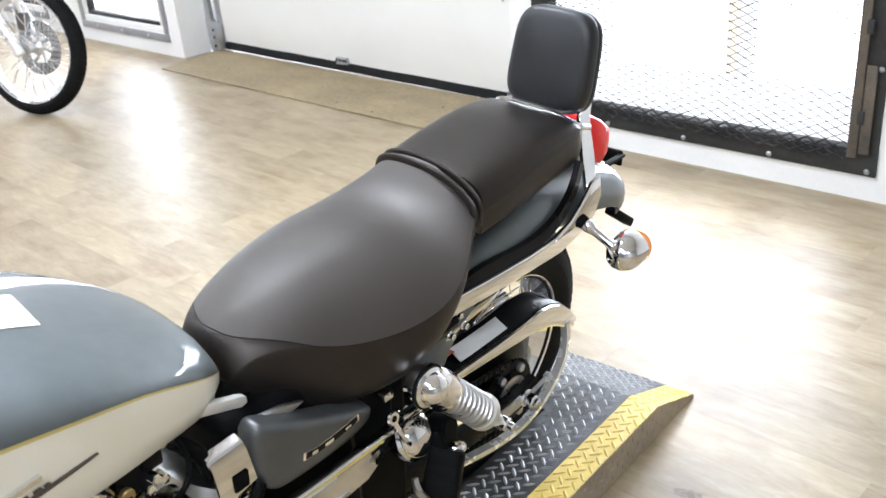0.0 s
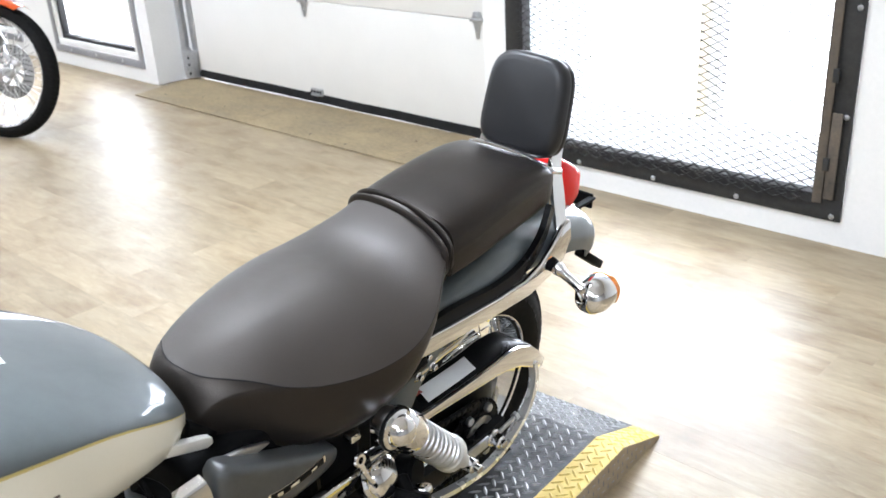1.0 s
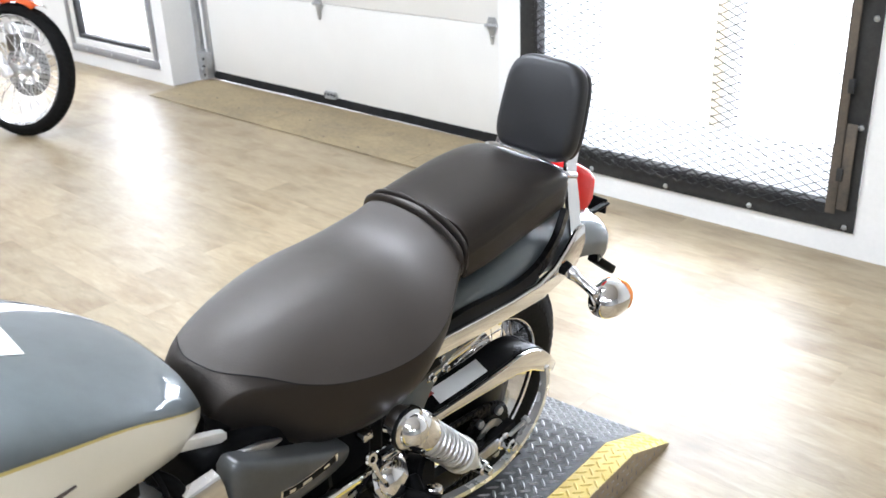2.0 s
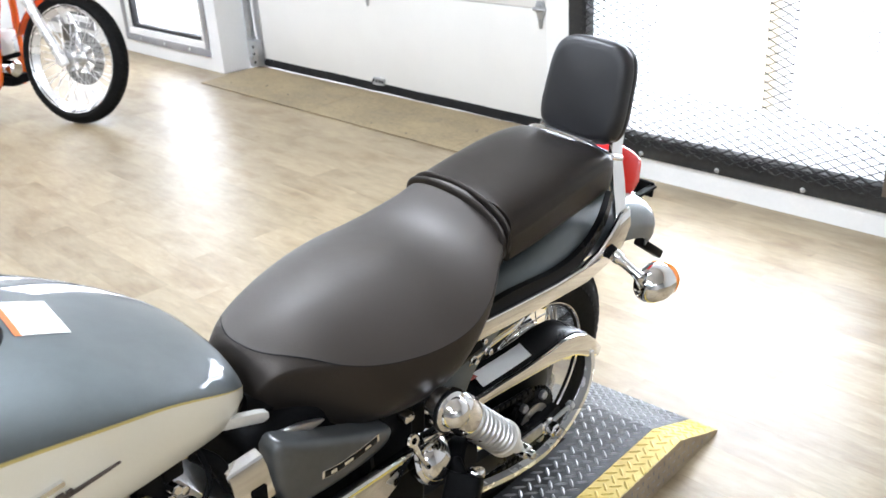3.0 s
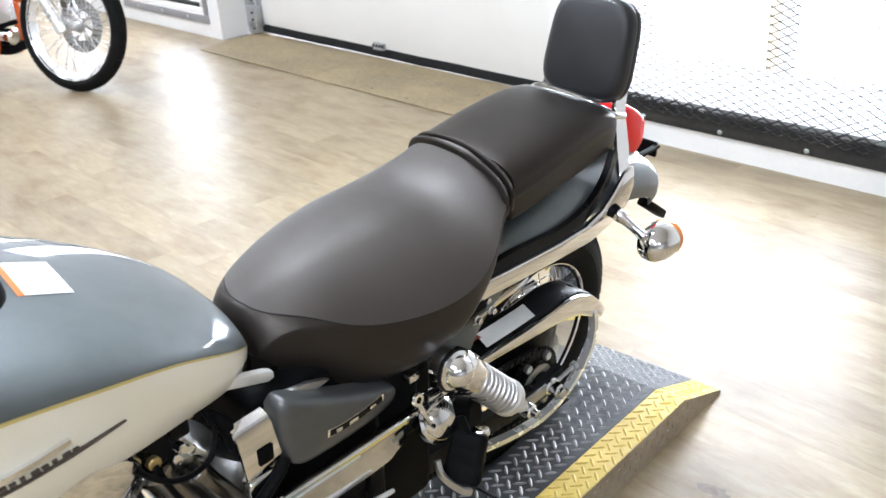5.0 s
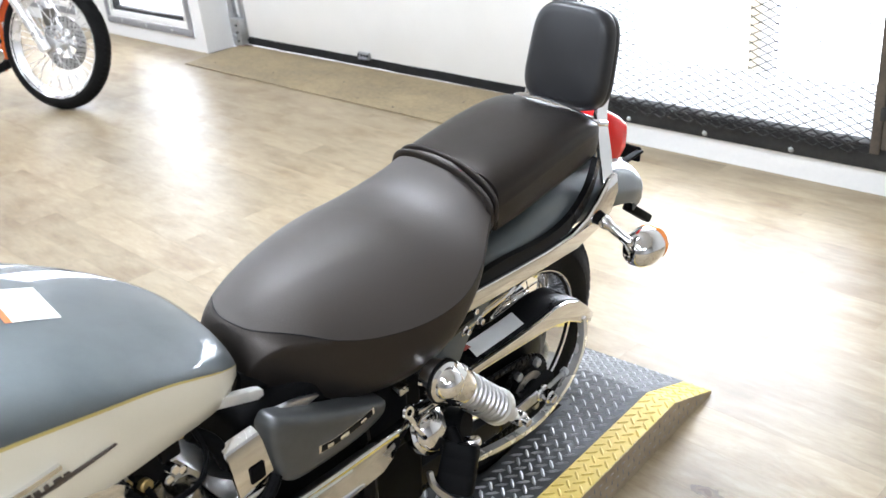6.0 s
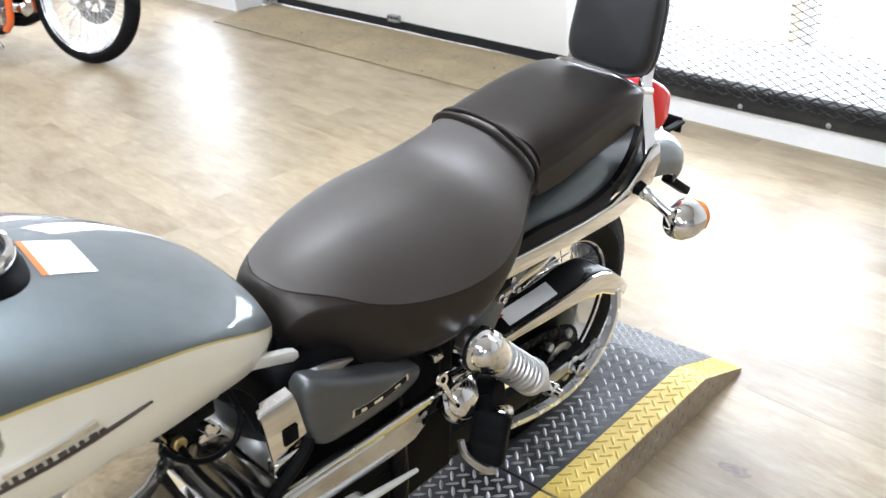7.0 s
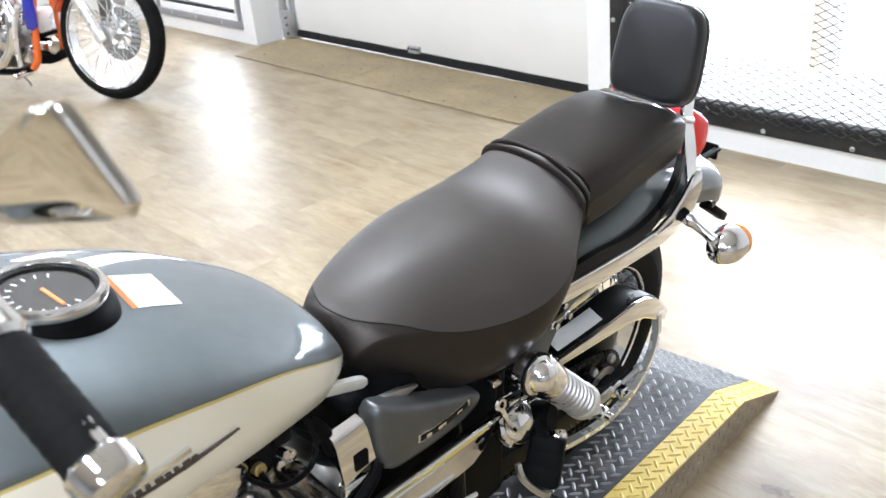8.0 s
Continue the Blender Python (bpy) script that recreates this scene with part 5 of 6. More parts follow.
turned(bm, [(0.030, 0.0105), (0.044, 0.0085), (0.046, 0.012), (0.030, 0.014)], m, 28, closed=True)
part("hub_ring", bm, M["alloy"], bike, "alloy hub ring")
for top in (1, 0):
    bm = bmesh.new()
    for k in range(30):
        f = 0.0 + 0.52 * k / 30
        h = (AX + 0.078 + 0.06 * k / 30) if top else (AX - 0.078 + 0.07 * k / 30)
        box(bm, (f, 0.0935, h - 0.006), (f + 0.0150, 0.1025, h + 0.006), 0.002, None, 1)
    part("chain", bm, M["black"], bike, "dark drive chain")

for sgn in (1, -1):
    bm = bmesh.new()
    sweep(bm, smooth_path([(0.50, 0.105 * sgn, 0.36), (0.30, 0.112 * sgn, 0.355), (0.05, 0.118 * sgn, AX), (-0.06, 0.118 * sgn, AX)], 6), [(-0.010, -0.022), (0.010, -0.022), (0.012, 0), (0.010, 0.022), (-0.010, 0.022), (-0.012, 0)])
    sw = part("swingarm", bm, M["black"], bike, "black steel swingarm leg")
    bm = bmesh.new()
    rod(bm, (-0.015, 0.128 * sgn, AX), (-0.015, 0.137 * sgn, AX), 0.019, n=20)
    rod(bm, (-0.015, 0.137 * sgn, AX), (-0.015, 0.155 * sgn, AX), 0.0145, n=6)
    rod(bm, (-0.015, 0.155 * sgn, AX), (-0.015, 0.163 * sgn, AX), 0.009, n=12)
    part("axle_nut", bm, M["chrome"], sw, "chrome axle nut")
    bm = bmesh.new()
    rod(bm, (-0.02, 0.135 * sgn, AX + 0.004), (-0.095, 0.135 * sgn, AX + 0.012), 0.0045, n=8)
    rod(bm, (-0.082, 0.135 * sgn, AX + 0.011), (-0.094, 0.135 * sgn, AX + 0.012), 0.0095, n=6)
    box(bm, (0.0, 0.130 * sgn - 0.003, AX - 0.012), (0.075, 0.130 * sgn + 0.003, AX + 0.014), 0.002)
    part("chain_adjuster", bm, M["galv"], sw, "zinc chain adjuster")

for ob in [o for o in bpy.data.objects if o not in drive_from]:
    ob.data.transform(DRIVE)


# ---- shocks
def shock(sgn):
    top, low = Vector((0.334, 0.178 * sgn, 0.604)), Vector((0.124, 0.168 * sgn, 0.388))
    m = frame_to(top, low)
    bm = bmesh.new()
    turned(bm, [(0.028, -0.004), (0.033, 0.002), (0.0345, 0.012), (0.0345, 0.052), (0.032, 0.058), (0.0, 0.058)], m, 32)
    turned(bm, [(0.028, -0.004), (0.0, -0.008)], m, 32)
    s = part("shock_absorber", bm, M["chrome"], bike, "chrome rear shock with a coil spring")
    bm = bmesh.new()
    pts = []
    for k in range(8 * 16 + 1):
        a = 2 * math.pi * k / 16
        z = 0.062 + 0.146 * k / (8 * 16)
        pts.append(m @ Vector((0.0272 * math.cos(a), 0.0272 * math.sin(a), z)))
    sweep(bm, pts, circle(0.0050, 8), up=tuple((low - top).normalized()))
    part("spring", bm, M["alloy"], s, "bright coil spring")
    bm = bmesh.new()
    turned(bm, [(0.0, 0.05), (0.0195, 0.05), (0.0195, 0.215), (0.0, 0.215)], m, 24)
    part("damper_body", bm, M["black"], s, "dark damper body inside the coil")
    bm = bmesh.new()
    turned(bm, [(0.0, 0.200), (0.030, 0.203), (0.0335, 0.207), (0.034, 0.222), (0.028, 0.234), (0.014, 0.238), (0.014, 0.285), (0.0, 0.29)], m, 24)
    part("spring_cup", bm, M["satin"], s, "satin lower spring cup")
    # domed mount cap facing outwards
    bm = bmesh.new()
    c = top + Vector((0.012, 0.012 * sgn, 0.006))
    mm = frame_to(c, c + Vector((0, sgn, 0.06)))
    turned(bm, [(0.030, -0.026), (0.0345, -0.004), (0.033, 0.004), (0.027, 0.007), (0.0255, 0.014), (0.021, 0.023), (0.012, 0.030), (0.0, 0.032)], mm, 32)
    part("mount_cap", bm, M["chrome"], s, "domed chrome mount cap")
    bm = bmesh.new()
    turned(bm, [(0.0335, -0.003), (0.0365, -0.003), (0.0365, 0.002), (0.0335, 0.002)], mm, 32, closed=True)
    part("cap_ring", bm, M["black"], s, "black ring")
    bm = bmesh.new()
    rod(bm, low + Vector((0, -0.02 * sgn, 0)), low + Vector((0, 0.022 * sgn, 0)), 0.014, n=16)
    rod(bm, low + Vector((0, 0.022 * sgn, 0)), low + Vector((0, 0.034 * sgn, 0)), 0.0085, n=12)
    part("lower_mount", bm, M["chrome"], s, "chrome acorn nut")
    return s


shock(1)
shock(-1)


# ---- side covers, frame, engine
def side_cover(sgn):
    out = [(0.645, 0.684), (0.632, 0.694), (0.60, 0.680), (0.53, 0.645), (0.465, 0.616), (0.428, 0.599), (0.420, 0.586), (0.432, 0.572), (0.47, 0.563), (0.52, 0.561), (0.57, 0.563), (0.614, 0.569), (0.634, 0.588), (0.646, 0.635)]
    bm = bmesh.new()
    cx, cz = 0.57, 0.635
    rings = []
    for s, y in ((1.0, 0.112), (1.0, 0.128), (0.985, 0.137), (0.95, 0.143), (0.80, 0.148), (0.5, 0.151)):
        rings.append([bm.verts.new((cx + (x - cx) * s, y * sgn, cz + (z - cz) * s)) for x, z in [(p.x, p.z) for p in smooth_path([(a, 0, b) for a, b in out + out[:1]], 4)[:-1]]])
    n = len(rings[0])
    for a, b in zip(rings, rings[1:]):
        for k in range(n):
            bm.faces.new((a[k], a[(k + 1) % n], b[(k + 1) % n], b[k]))
    bm.faces.new(rings[0]), bm.faces.new(rings[-1][::-1])
    bmesh.ops.recalc_face_normals(bm, faces=bm.faces[:])
    sc = part("side_cover", bm, M["shaded_blue"], bike, "blue-grey side cover, darkened for its reflections, with a chrome number-like badge shape", angle=50)
    pts = smooth_path([(0.572, 0.1500 * sgn, 0.604), (0.54, 0.1510 * sgn, 0.6005), (0.49, 0.1495 * sgn, 0.6005), (0.458, 0.1470 * sgn, 0.602)], 6)
    slim = [Vector(p) for p in pts]

    def strip(i, j, h, deep, name, m, parent, words):
        b2 = bmesh.new()
        sweep(b2, slim[i:j], [(-deep, -h), (deep, -h), (deep + 0.0006, 0), (deep, h), (-deep, h), (-deep - 0.0006, 0)])
        return part(name, b2, M[m], parent, words)

    n = len(slim)
    bd = strip(0, n, 0.0066, 0.0020, "badge", "chrome", sc, "slim badge with a thin chrome edge")
    strip(1, n - 1, 0.0052, 0.0028, "badge_inset", "black", bd, "dark inset")
    for k in range(3):
        i = 3 + k * (n - 5) // 3
        strip(i, i + (n - 5) // 3 - 1, 0.0030 - 0.0002 * k, 0.0036, "badge_bar", "chrome", bd, "raised chrome bar")
    return sc


side_cover(1)
side_cover(-1)

# frame tubes
for sgn in (1, -1):
    bm = bmesh.new()
    pipe(bm, [(0.62, 0.045 * sgn, 0.70), (0.45, 0.08 * sgn, 0.64), (0.33, 0.115 * sgn, 0.62), (0.20, 0.118 * sgn, 0.63)], 0.016)
    part("seat_rail", bm, M["black"], bike, "black frame rail under the seat")
    bm = bmesh.new()
    pipe(bm, [(0.46, 0.10 * sgn, 0.62), (0.44, 0.10 * sgn, 0.45), (0.46, 0.11 * sgn, 0.26), (0.62, 0.12 * sgn, 0.18), (1.0, 0.12 * sgn, 0.17), (1.12, 0.10 * sgn, 0.30), (1.20, 0.04 * sgn, 0.80)], 0.017)
    part("frame_tube", bm, M["black"], bike, "black cradle frame tube")
bm = bmesh.new()
pipe(bm, [(1.24, 0, 0.84), (1.0, 0, 0.80), (0.70, 0, 0.72), (0.45, 0, 0.62)], 0.024)
part("backbone", bm, M["black"], bike, "black frame backbone")
bm = bmesh.new()
rod(bm, (1.20, 0, 0.95), (1.28, 0, 0.70), 0.035, n=20)
part("steering_head", bm, M["black"], bike, "black steering head")

# bright rail under the tank's tail
bm = slab([(0.705, 0.748), (0.63, 0.722), (0.618, 0.716), (0.618, 0.706), (0.628, 0.704), (0.70, 0.730)], 0.092, 0.104, 0.0012)
part("tank_rail", bm, M["satin"], bike, "bright chrome rail under the tank")
bm = slab([(0.625, 0.686), (0.57, 0.676), (0.53, 0.660), (0.57, 0.655), (0.62, 0.668)], 0.108, 0.118, 0.003)
part("rail_cover", bm, M["alloy"], bike, "dull grey tab under the seat")
bm = boxed((0.380, 0.128, 0.590), (0.402, 0.150, 0.606), 0.004)
part("seat_bolt", bm, M["chrome"], bike, "chrome seat bolt")

for f, y_, h in ((0.186, 0.118, 0.630), (0.208, 0.119, 0.600), (0.170, 0.118, 0.601)):
    bm = bmesh.new()
    rod(bm, (f, y_ - 0.02, h), (f, y_ + 0.004, h), 0.0085, n=14)
    rod(bm, (f, y_ + 0.004, h), (f, y_ + 0.011, h), 0.0060, n=6)
    part("bolt", bm, M["chrome"], bike, "small chrome bolt under the seat")
bm = bmesh.new()
pipe(bm, [(0.215, 0.112, 0.592), (0.150, 0.112, 0.604), (0.095, 0.112, 0.608), (0.060, 0.108, 0.612)], 0.0065, 10)
part("brake_rod", bm, M["chrome"], bike, "thin chrome rod under the fender strut")

# polished lower frame cover along the primary side
COVER = [(0.326, 0.531, 0.5285), (0.345, 0.532, 0.524), (0.385, 0.534, 0.521), (0.404, 0.535, 0.500), (0.418, 0.535, 0.478), (0.440, 0.536, 0.462), (0.480, 0.537, 0.460), (0.540, 0.538, 0.462), (0.620, 0.542, 0.468), (0.85, 0.548, 0.474)]
bm = bmesh.new()
rows = []
for f, top_, low_ in COVER:
    d = top_ - low_
    lip = min(1.0, d / 0.05)
    rows.append([Vector((f, y, z)) for y, z in ((0.136, top_ - 0.001), (0.149, top_), (0.1525, top_ - 0.0015), (0.1535, top_ - 0.004 * lip), (0.1515, top_ - 0.007 * lip), (0.1515 - 0.10 * (d * 0.45), top_ - d * 0.45),
                                                (0.1515 - 0.10 * (d * 0.84), top_ - d * 0.84), (0.1515 - 0.10 * d * 0.84 - 0.012 * d, top_ - d * 0.91), (0.1515 - 0.10 * d * 0.84 - 0.02 * d, top_ - d * 0.96), (0.1515 - 0.10 * d * 0.84 - 0.027 * d, low_), (0.124, low_ - 0.001))])
vs = skin(bm, rows)
for r in (vs[0], vs[-1]):
    bm.faces.new(r)
for a, b in zip(vs, vs[1:]):
    bm.faces.new((a[0], b[0], b[-1], a[-1]))
bmesh.ops.recalc_face_normals(bm, faces=bm.faces[:])
part("lower_cover", bm, M["chrome"], bike, "polished chrome lower frame cover", angle=50)
bm = bmesh.new()
rod(bm, (0.80, 0.150, 0.462), (0.455, 0.163, 0.420), 0.016, 0.004, 14, 0.3)
part("link_rod", bm, M["satin"], bike, "pale tapered rod below the cover")
bm = bmesh.new()
pipe(bm, [(0.36, 0.140, 0.530), (0.30, 0.140, 0.523), (0.24, 0.137, 0.520)], 0.011)
part("cover_tail", bm, M["chrome"], bike, "chrome end of the frame cover")

# passenger footpeg, folded up on its bracket
bm = bmesh.new()
pm = frame_to((0.288, 0.180, 0.441), (0.336, 0.200, 0.366))
rows = []
for z, k in ((0.0, 0.86), (0.004, 0.97), (0.024, 0.99), (0.026, 0.975), (0.028, 0.99), (0.050, 1.01), (0.052, 0.995), (0.054, 1.01), (0.078, 1.03), (0.083, 0.94)):
    rows.append([pm @ Vector((0.031 * k * math.copysign(abs(math.cos(a)) ** 0.45, math.cos(a)), 0.021 * k * math.copysign(abs(math.sin(a)) ** 0.45, math.sin(a)), z)) for a in (2 * math.pi * j / 28 for j in range(29))])
skin(bm, rows)
bmesh.ops.remove_doubles(bm, verts=bm.verts[:], dist=1e-5)
bmesh.ops.holes_fill(bm, edges=bm.edges[:], sides=40)
bmesh.ops.recalc_face_normals(bm, faces=bm.faces[:])
peg = part("footpeg", bm, M["plastic"], bike, "black rubber passenger footpeg on a chrome bracket")
bm = bmesh.new()
turned(bm, [(0.010, -0.003), (0.017, -0.003), (0.019, 0.0), (0.019, 0.007), (0.017, 0.010), (0.010, 0.010)], frame_to((0.262, 0.176, 0.428), (0.285, 0.198, 0.352)), 24, closed=True)
part("peg_collar", bm, M["chrome"], peg, "chrome collar")
bm = bmesh.new()
turned(bm, [(0.0, -0.012), (0.032, -0.010), (0.042, -0.002), (0.046, 0.008), (0.0455, 0.018), (0.040, 0.022), (0.040, 0.026), (0.035, 0.034), (0.019, 0.042), (0.0, 0.044)], frame_to((0.326, 0.118, 0.463), (0.316, 0.165, 0.487)), 32)
part("exhaust_clamp", bm, M["chrome"], peg, "rounded chrome boss")
bm = bmesh.new()
pipe(bm, [(0.394, 0.160, 0.556), (0.388, 0.166, 0.535), (0.378, 0.168, 0.515), (0.366, 0.166, 0.496)], 0.0045, 8)
turned(bm, [(0.0055, -0.004), (0.0105, -0.004), (0.012, 0.0), (0.0105, 0.004), (0.0055, 0.004)], frame_to((0.395, 0.158, 0.563), (0.395, 0.30, 0.59)), 18, closed=True)
part("peg_hook", bm, M["chrome"], peg, "small chrome hook with an eye")
bm = bmesh.new()
sweep(bm, smooth_path([(0.372, 0.180, 0.436), (0.374, 0.190, 0.416), (0.362, 0.200, 0.392), (0.340, 0.207, 0.364), (0.318, 0.207, 0.347)], 5), [(-0.004, -0.005), (0.004, -0.005), (0.005, 0), (0.004, 0.005), (-0.004, 0.005), (-0.005, 0)])
part("peg_bracket", bm, M["alloy"], peg, "worn alloy bracket below the peg")
bm = bmesh.new()
rod(bm, (0.262, 0.120, 0.432), (0.250, 0.158, 0.440), 0.031, 0.033, 22)
rod(bm, (0.285, 0.150, 0.452), (0.300, 0.180, 0.440), 0.012, n=12)
part("rubber_boot", bm, M["plastic"], peg, "black rubber boot")


def cylinder_fins(f, h, tilt, name, label):
    bm = bmesh.new()
    m = Matrix.Translation((f, 0, h)) @ pose(0, 0, 0, 0, tilt, 0)
    prof = [(0.0, 0.0)]
    for k in range(8):
        prof += [(0.080, 0.018 * k), (0.082, 0.018 * k + 0.003), (0.080, 0.018 * k + 0.006), (0.056, 0.018 * k + 0.007), (0.056, 0.018 * k + 0.0175)]
    turned(bm, prof + [(0.0, 0.145)], m, 36)
    c = part(name, bm, M["dark_chrome"], bike, label)
    bm = bmesh.new()
    turned(bm, [(0.0, 0.145), (0.088, 0.145), (0.092, 0.155), (0.092, 0.185), (0.085, 0.200), (0.06, 0.212), (0.0, 0.216)], m, 36)
    part("head_cover", bm, M["alloy"], c, "alloy cylinder head cover")
    return c


cylinder_fins(0.70, 0.36, -24, "cylinder", "finned alloy rear cylinder")
cylinder_fins(0.88, 0.36, 28, "cylinder", "finned alloy front cylinder")
bm = boxed((0.50, -0.12, 0.12), (1.02, 0.12, 0.40), 0.05, None, 4)
eng = part("crankcase", bm, M["alloy"], bike, "alloy engine crankcase")
bm = bmesh.new()
turned(bm, [(0.0, 0.036), (0.06, 0.034), (0.092, 0.022), (0.10, 0.0), (0.10, -0.03)], frame_to((0.86, 0.115, 0.30), (0.86, 1, 0.30)), 36)
turned(bm, [(0.0, 0.030), (0.05, 0.028), (0.072, 0.018), (0.08, 0.0), (0.08, -0.03)], frame_to((0.62, 0.115, 0.31), (0.62, 1, 0.31)), 32)
part("engine_cover", bm, M["chrome"], eng, "round chrome engine covers")

# ribbed chrome cover under the front of the tank
bm = bmesh.new()
mm = frame_to((0.915, 0.050, 0.694), (0.912, 0.150, 0.662))
prof = [(0.0, 0.0), (0.104, 0.0)]
for k in range(8):
    r, z = 0.104 - 0.0022 * k, 0.002 + 0.0068 * k
    prof += [(r, z), (r + 0.0005, z + 0.002), (r - 0.0010, z + 0.0036), (r - 0.005, z + 0.0042), (r - 0.005, z + 0.0064)]
turned(bm, prof + [(0.082, 0.058), (0.0, 0.058)], mm, 48)
head = part("cylinder_head", bm, M["alloy"], bike, "finned grey cylinder head below the tank")
bm = bmesh.new()
turned(bm, [(0.084, 0.056), (0.088, 0.060), (0.086, 0.066), (0.072, 0.075), (0.040, 0.082), (0.0, 0.084)], mm, 48)
part("head_cap", bm, M["chrome"], head, "domed polished cap")

# carburettor, clips and cables
bm = bmesh.new()
rod(bm, (0.80, 0.03, 0.69), (0.80, 0.105, 0.70), 0.026, n=18)
rod(bm, (0.785, 0.06, 0.63), (0.785, 0.085, 0.72), 0.020, n=16)
box(bm, (0.755, 0.075, 0.70), (0.785, 0.110, 0.728), 0.005)
carb = part("carburettor", bm, M["black"], bike, "black carburettor with brass fittings")
bm = boxed((0.745, 0.090, 0.718), (0.760, 0.106, 0.732), 0.003)
part("brass_clip", bm, M["brass"], carb, "brass clip")
bm = bmesh.new()
rod(bm, (0.812, 0.10, 0.688), (0.812, 0.116, 0.691), 0.009, n=14)
rod(bm, (0.835, 0.095, 0.700), (0.835, 0.112, 0.705), 0.008, n=8)
part("brass_fitting", bm, M["brass"], carb, "brass and zinc fittings")
for f, h in ((0.775, 0.690), (0.765, 0.683), (0.785, 0.680)):
    bm = bmesh.new()
    rod(bm, (f, 0.10, h), (f, 0.122, h + 0.004), 0.0075, n=6)
    part("nut", bm, M["chrome"], carb, "bright nut")
bm = bmesh.new()
pipe(bm, [(0.845, 0.105, 0.735), (0.836, 0.128, 0.70), (0.80, 0.140, 0.672), (0.757, 0.140, 0.672), (0.735, 0.130, 0.70), (0.738, 0.105, 0.74)], 0.004, 8)
part("cable", bm, M["plastic"], carb, "black cable loop")
bm = bmesh.new()
pipe(bm, [(0.815, 0.118, 0.690), (0.80, 0.135, 0.64), (0.77, 0.140, 0.58), (0.72, 0.135, 0.50)], 0.0045, 8)
part("cable", bm, M["plastic"], carb, "black cable")
bm = bmesh.new()
pipe(bm, [(0.735, 0.10, 0.715), (0.712, 0.112, 0.690), (0.700, 0.12, 0.650)], 0.011, 12)
part("breather_hose", bm, M["plastic"], carb, "short black hose")
# slanted dark chrome tubes beside the cylinder
for a_, b_, r_ in (((0.806, 0.086, 0.668), (0.742, 0.104, 0.520), 0.026), ((0.856, 0.088, 0.660), (0.812, 0.104, 0.500), 0.024), ((0.760, 0.100, 0.640), (0.700, 0.112, 0.530), 0.019)):
    bm = bmesh.new()
    turned(bm, [(0.0, -0.004), (r_ * 0.8, -0.002), (r_ * 1.08, 0.004), (r_ * 1.08, 0.012), (r_, 0.016), (r_, 0.150), (0.0, 0.152)], frame_to(a_, b_), 24)
    part("chrome_tube", bm, M["dark_chrome"], bike, "slanted dark chrome tube")
bm = slab([(0.90, 0.650), (0.83, 0.645), (0.80, 0.56), (0.88, 0.545), (0.93, 0.58)], 0.075, 0.105, 0.010, 3)
part("rocker_cover", bm, M["dark_chrome"], bike, "dark polished chrome rocker cover")

# folded chrome plate ahead of the side cover
bm = bmesh.new()
fold = [[(0.710, 0.118, 0.684), (0.656, 0.118, 0.686)], [(0.710, 0.132, 0.680), (0.656, 0.132, 0.683)], [(0.710, 0.138, 0.668), (0.654, 0.138, 0.670)], [(0.702, 0.140, 0.600), (0.644, 0.140, 0.612)], [(0.697, 0.128, 0.586), (0.642, 0.128, 0.598)]]
a = skin(bm, [[Vector(q) for q in r] for r in fold])
b = skin(bm, [[Vector(q) - Vector((0, 0.004, 0.003)) for q in r] for r in fold])
for i in range(len(a) - 1):
    for e in (0, -1):
        bm.faces.new((a[i][e], a[i + 1][e], b[i + 1][e], b[i][e]))
for e in (0, -1):
    bm.faces.new((a[e][0], a[e][1], b[e][1], b[e][0]))
bmesh.ops.recalc_face_normals(bm, faces=bm.faces[:])
pl = part("chrome_shield", bm, M["chrome"], bike, "folded chrome shield", angle=25)
part("shield_slot", boxed((0.658, 0.1395, 0.612), (0.682, 0.1425, 0.640), 0.002), M["plastic"], pl, "dark slot")
bm = bmesh.new()
pipe(bm, [(0.76, 0.150, 0.515), (0.70, 0.150, 0.560), (0.66, 0.147, 0.585), (0.64, 0.140, 0.60)], 0.009, 10)
part("hose", bm, M["plastic"], bike, "black hose")
bm = boxed((0.640, 0.118, 0.560), (0.700, 0.140, 0.590), 0.006, None, 3)
part("chrome_block", bm, M["chrome"], bike, "bright chrome block")

# inner dark masses: ribbed case, battery box and rear inner fender
bm = boxed((0.24, -0.09, 0.20), (0.50, 0.050, 0.505), 0.015, None, 3)
part("rear_case", bm, M["plastic"], bike, "black case behind the footpeg")
# filler added to blacken the gap below the seat
part("filler_panel", boxed((0.34, -0.10, 0.44), (0.47, 0.112, 0.64), 0.012, None, 3), M["plastic"], bike, "black filler added under the seat to darken a gap")
part("battery_box", boxed((0.40, -0.10, 0.36), (0.66, 0.10, 0.68), 0.02, None, 3), M["plastic"], bike, "black battery box")
bm = bmesh.new()
pipe(bm, [(1.02, -0.16, 0.42), (0.80, -0.17, 0.24), (0.40, -0.18, 0.24), (-0.35, -0.18, 0.27)], 0.042, 16)
part("exhaust", bm, M["chrome"], bike, "long chrome exhaust pipe")
bm = bmesh.new()
pipe(bm, [(0.62, 0.13, 0.22), (0.58, 0.17, 0.12), (0.56, 0.225, 0.020)], 0.011, 12)
box(bm, (0.52, 0.205, 0.004), (0.60, 0.245, 0.014), 0.004)
part("side_stand", bm, M["black"], bike, "black side stand")

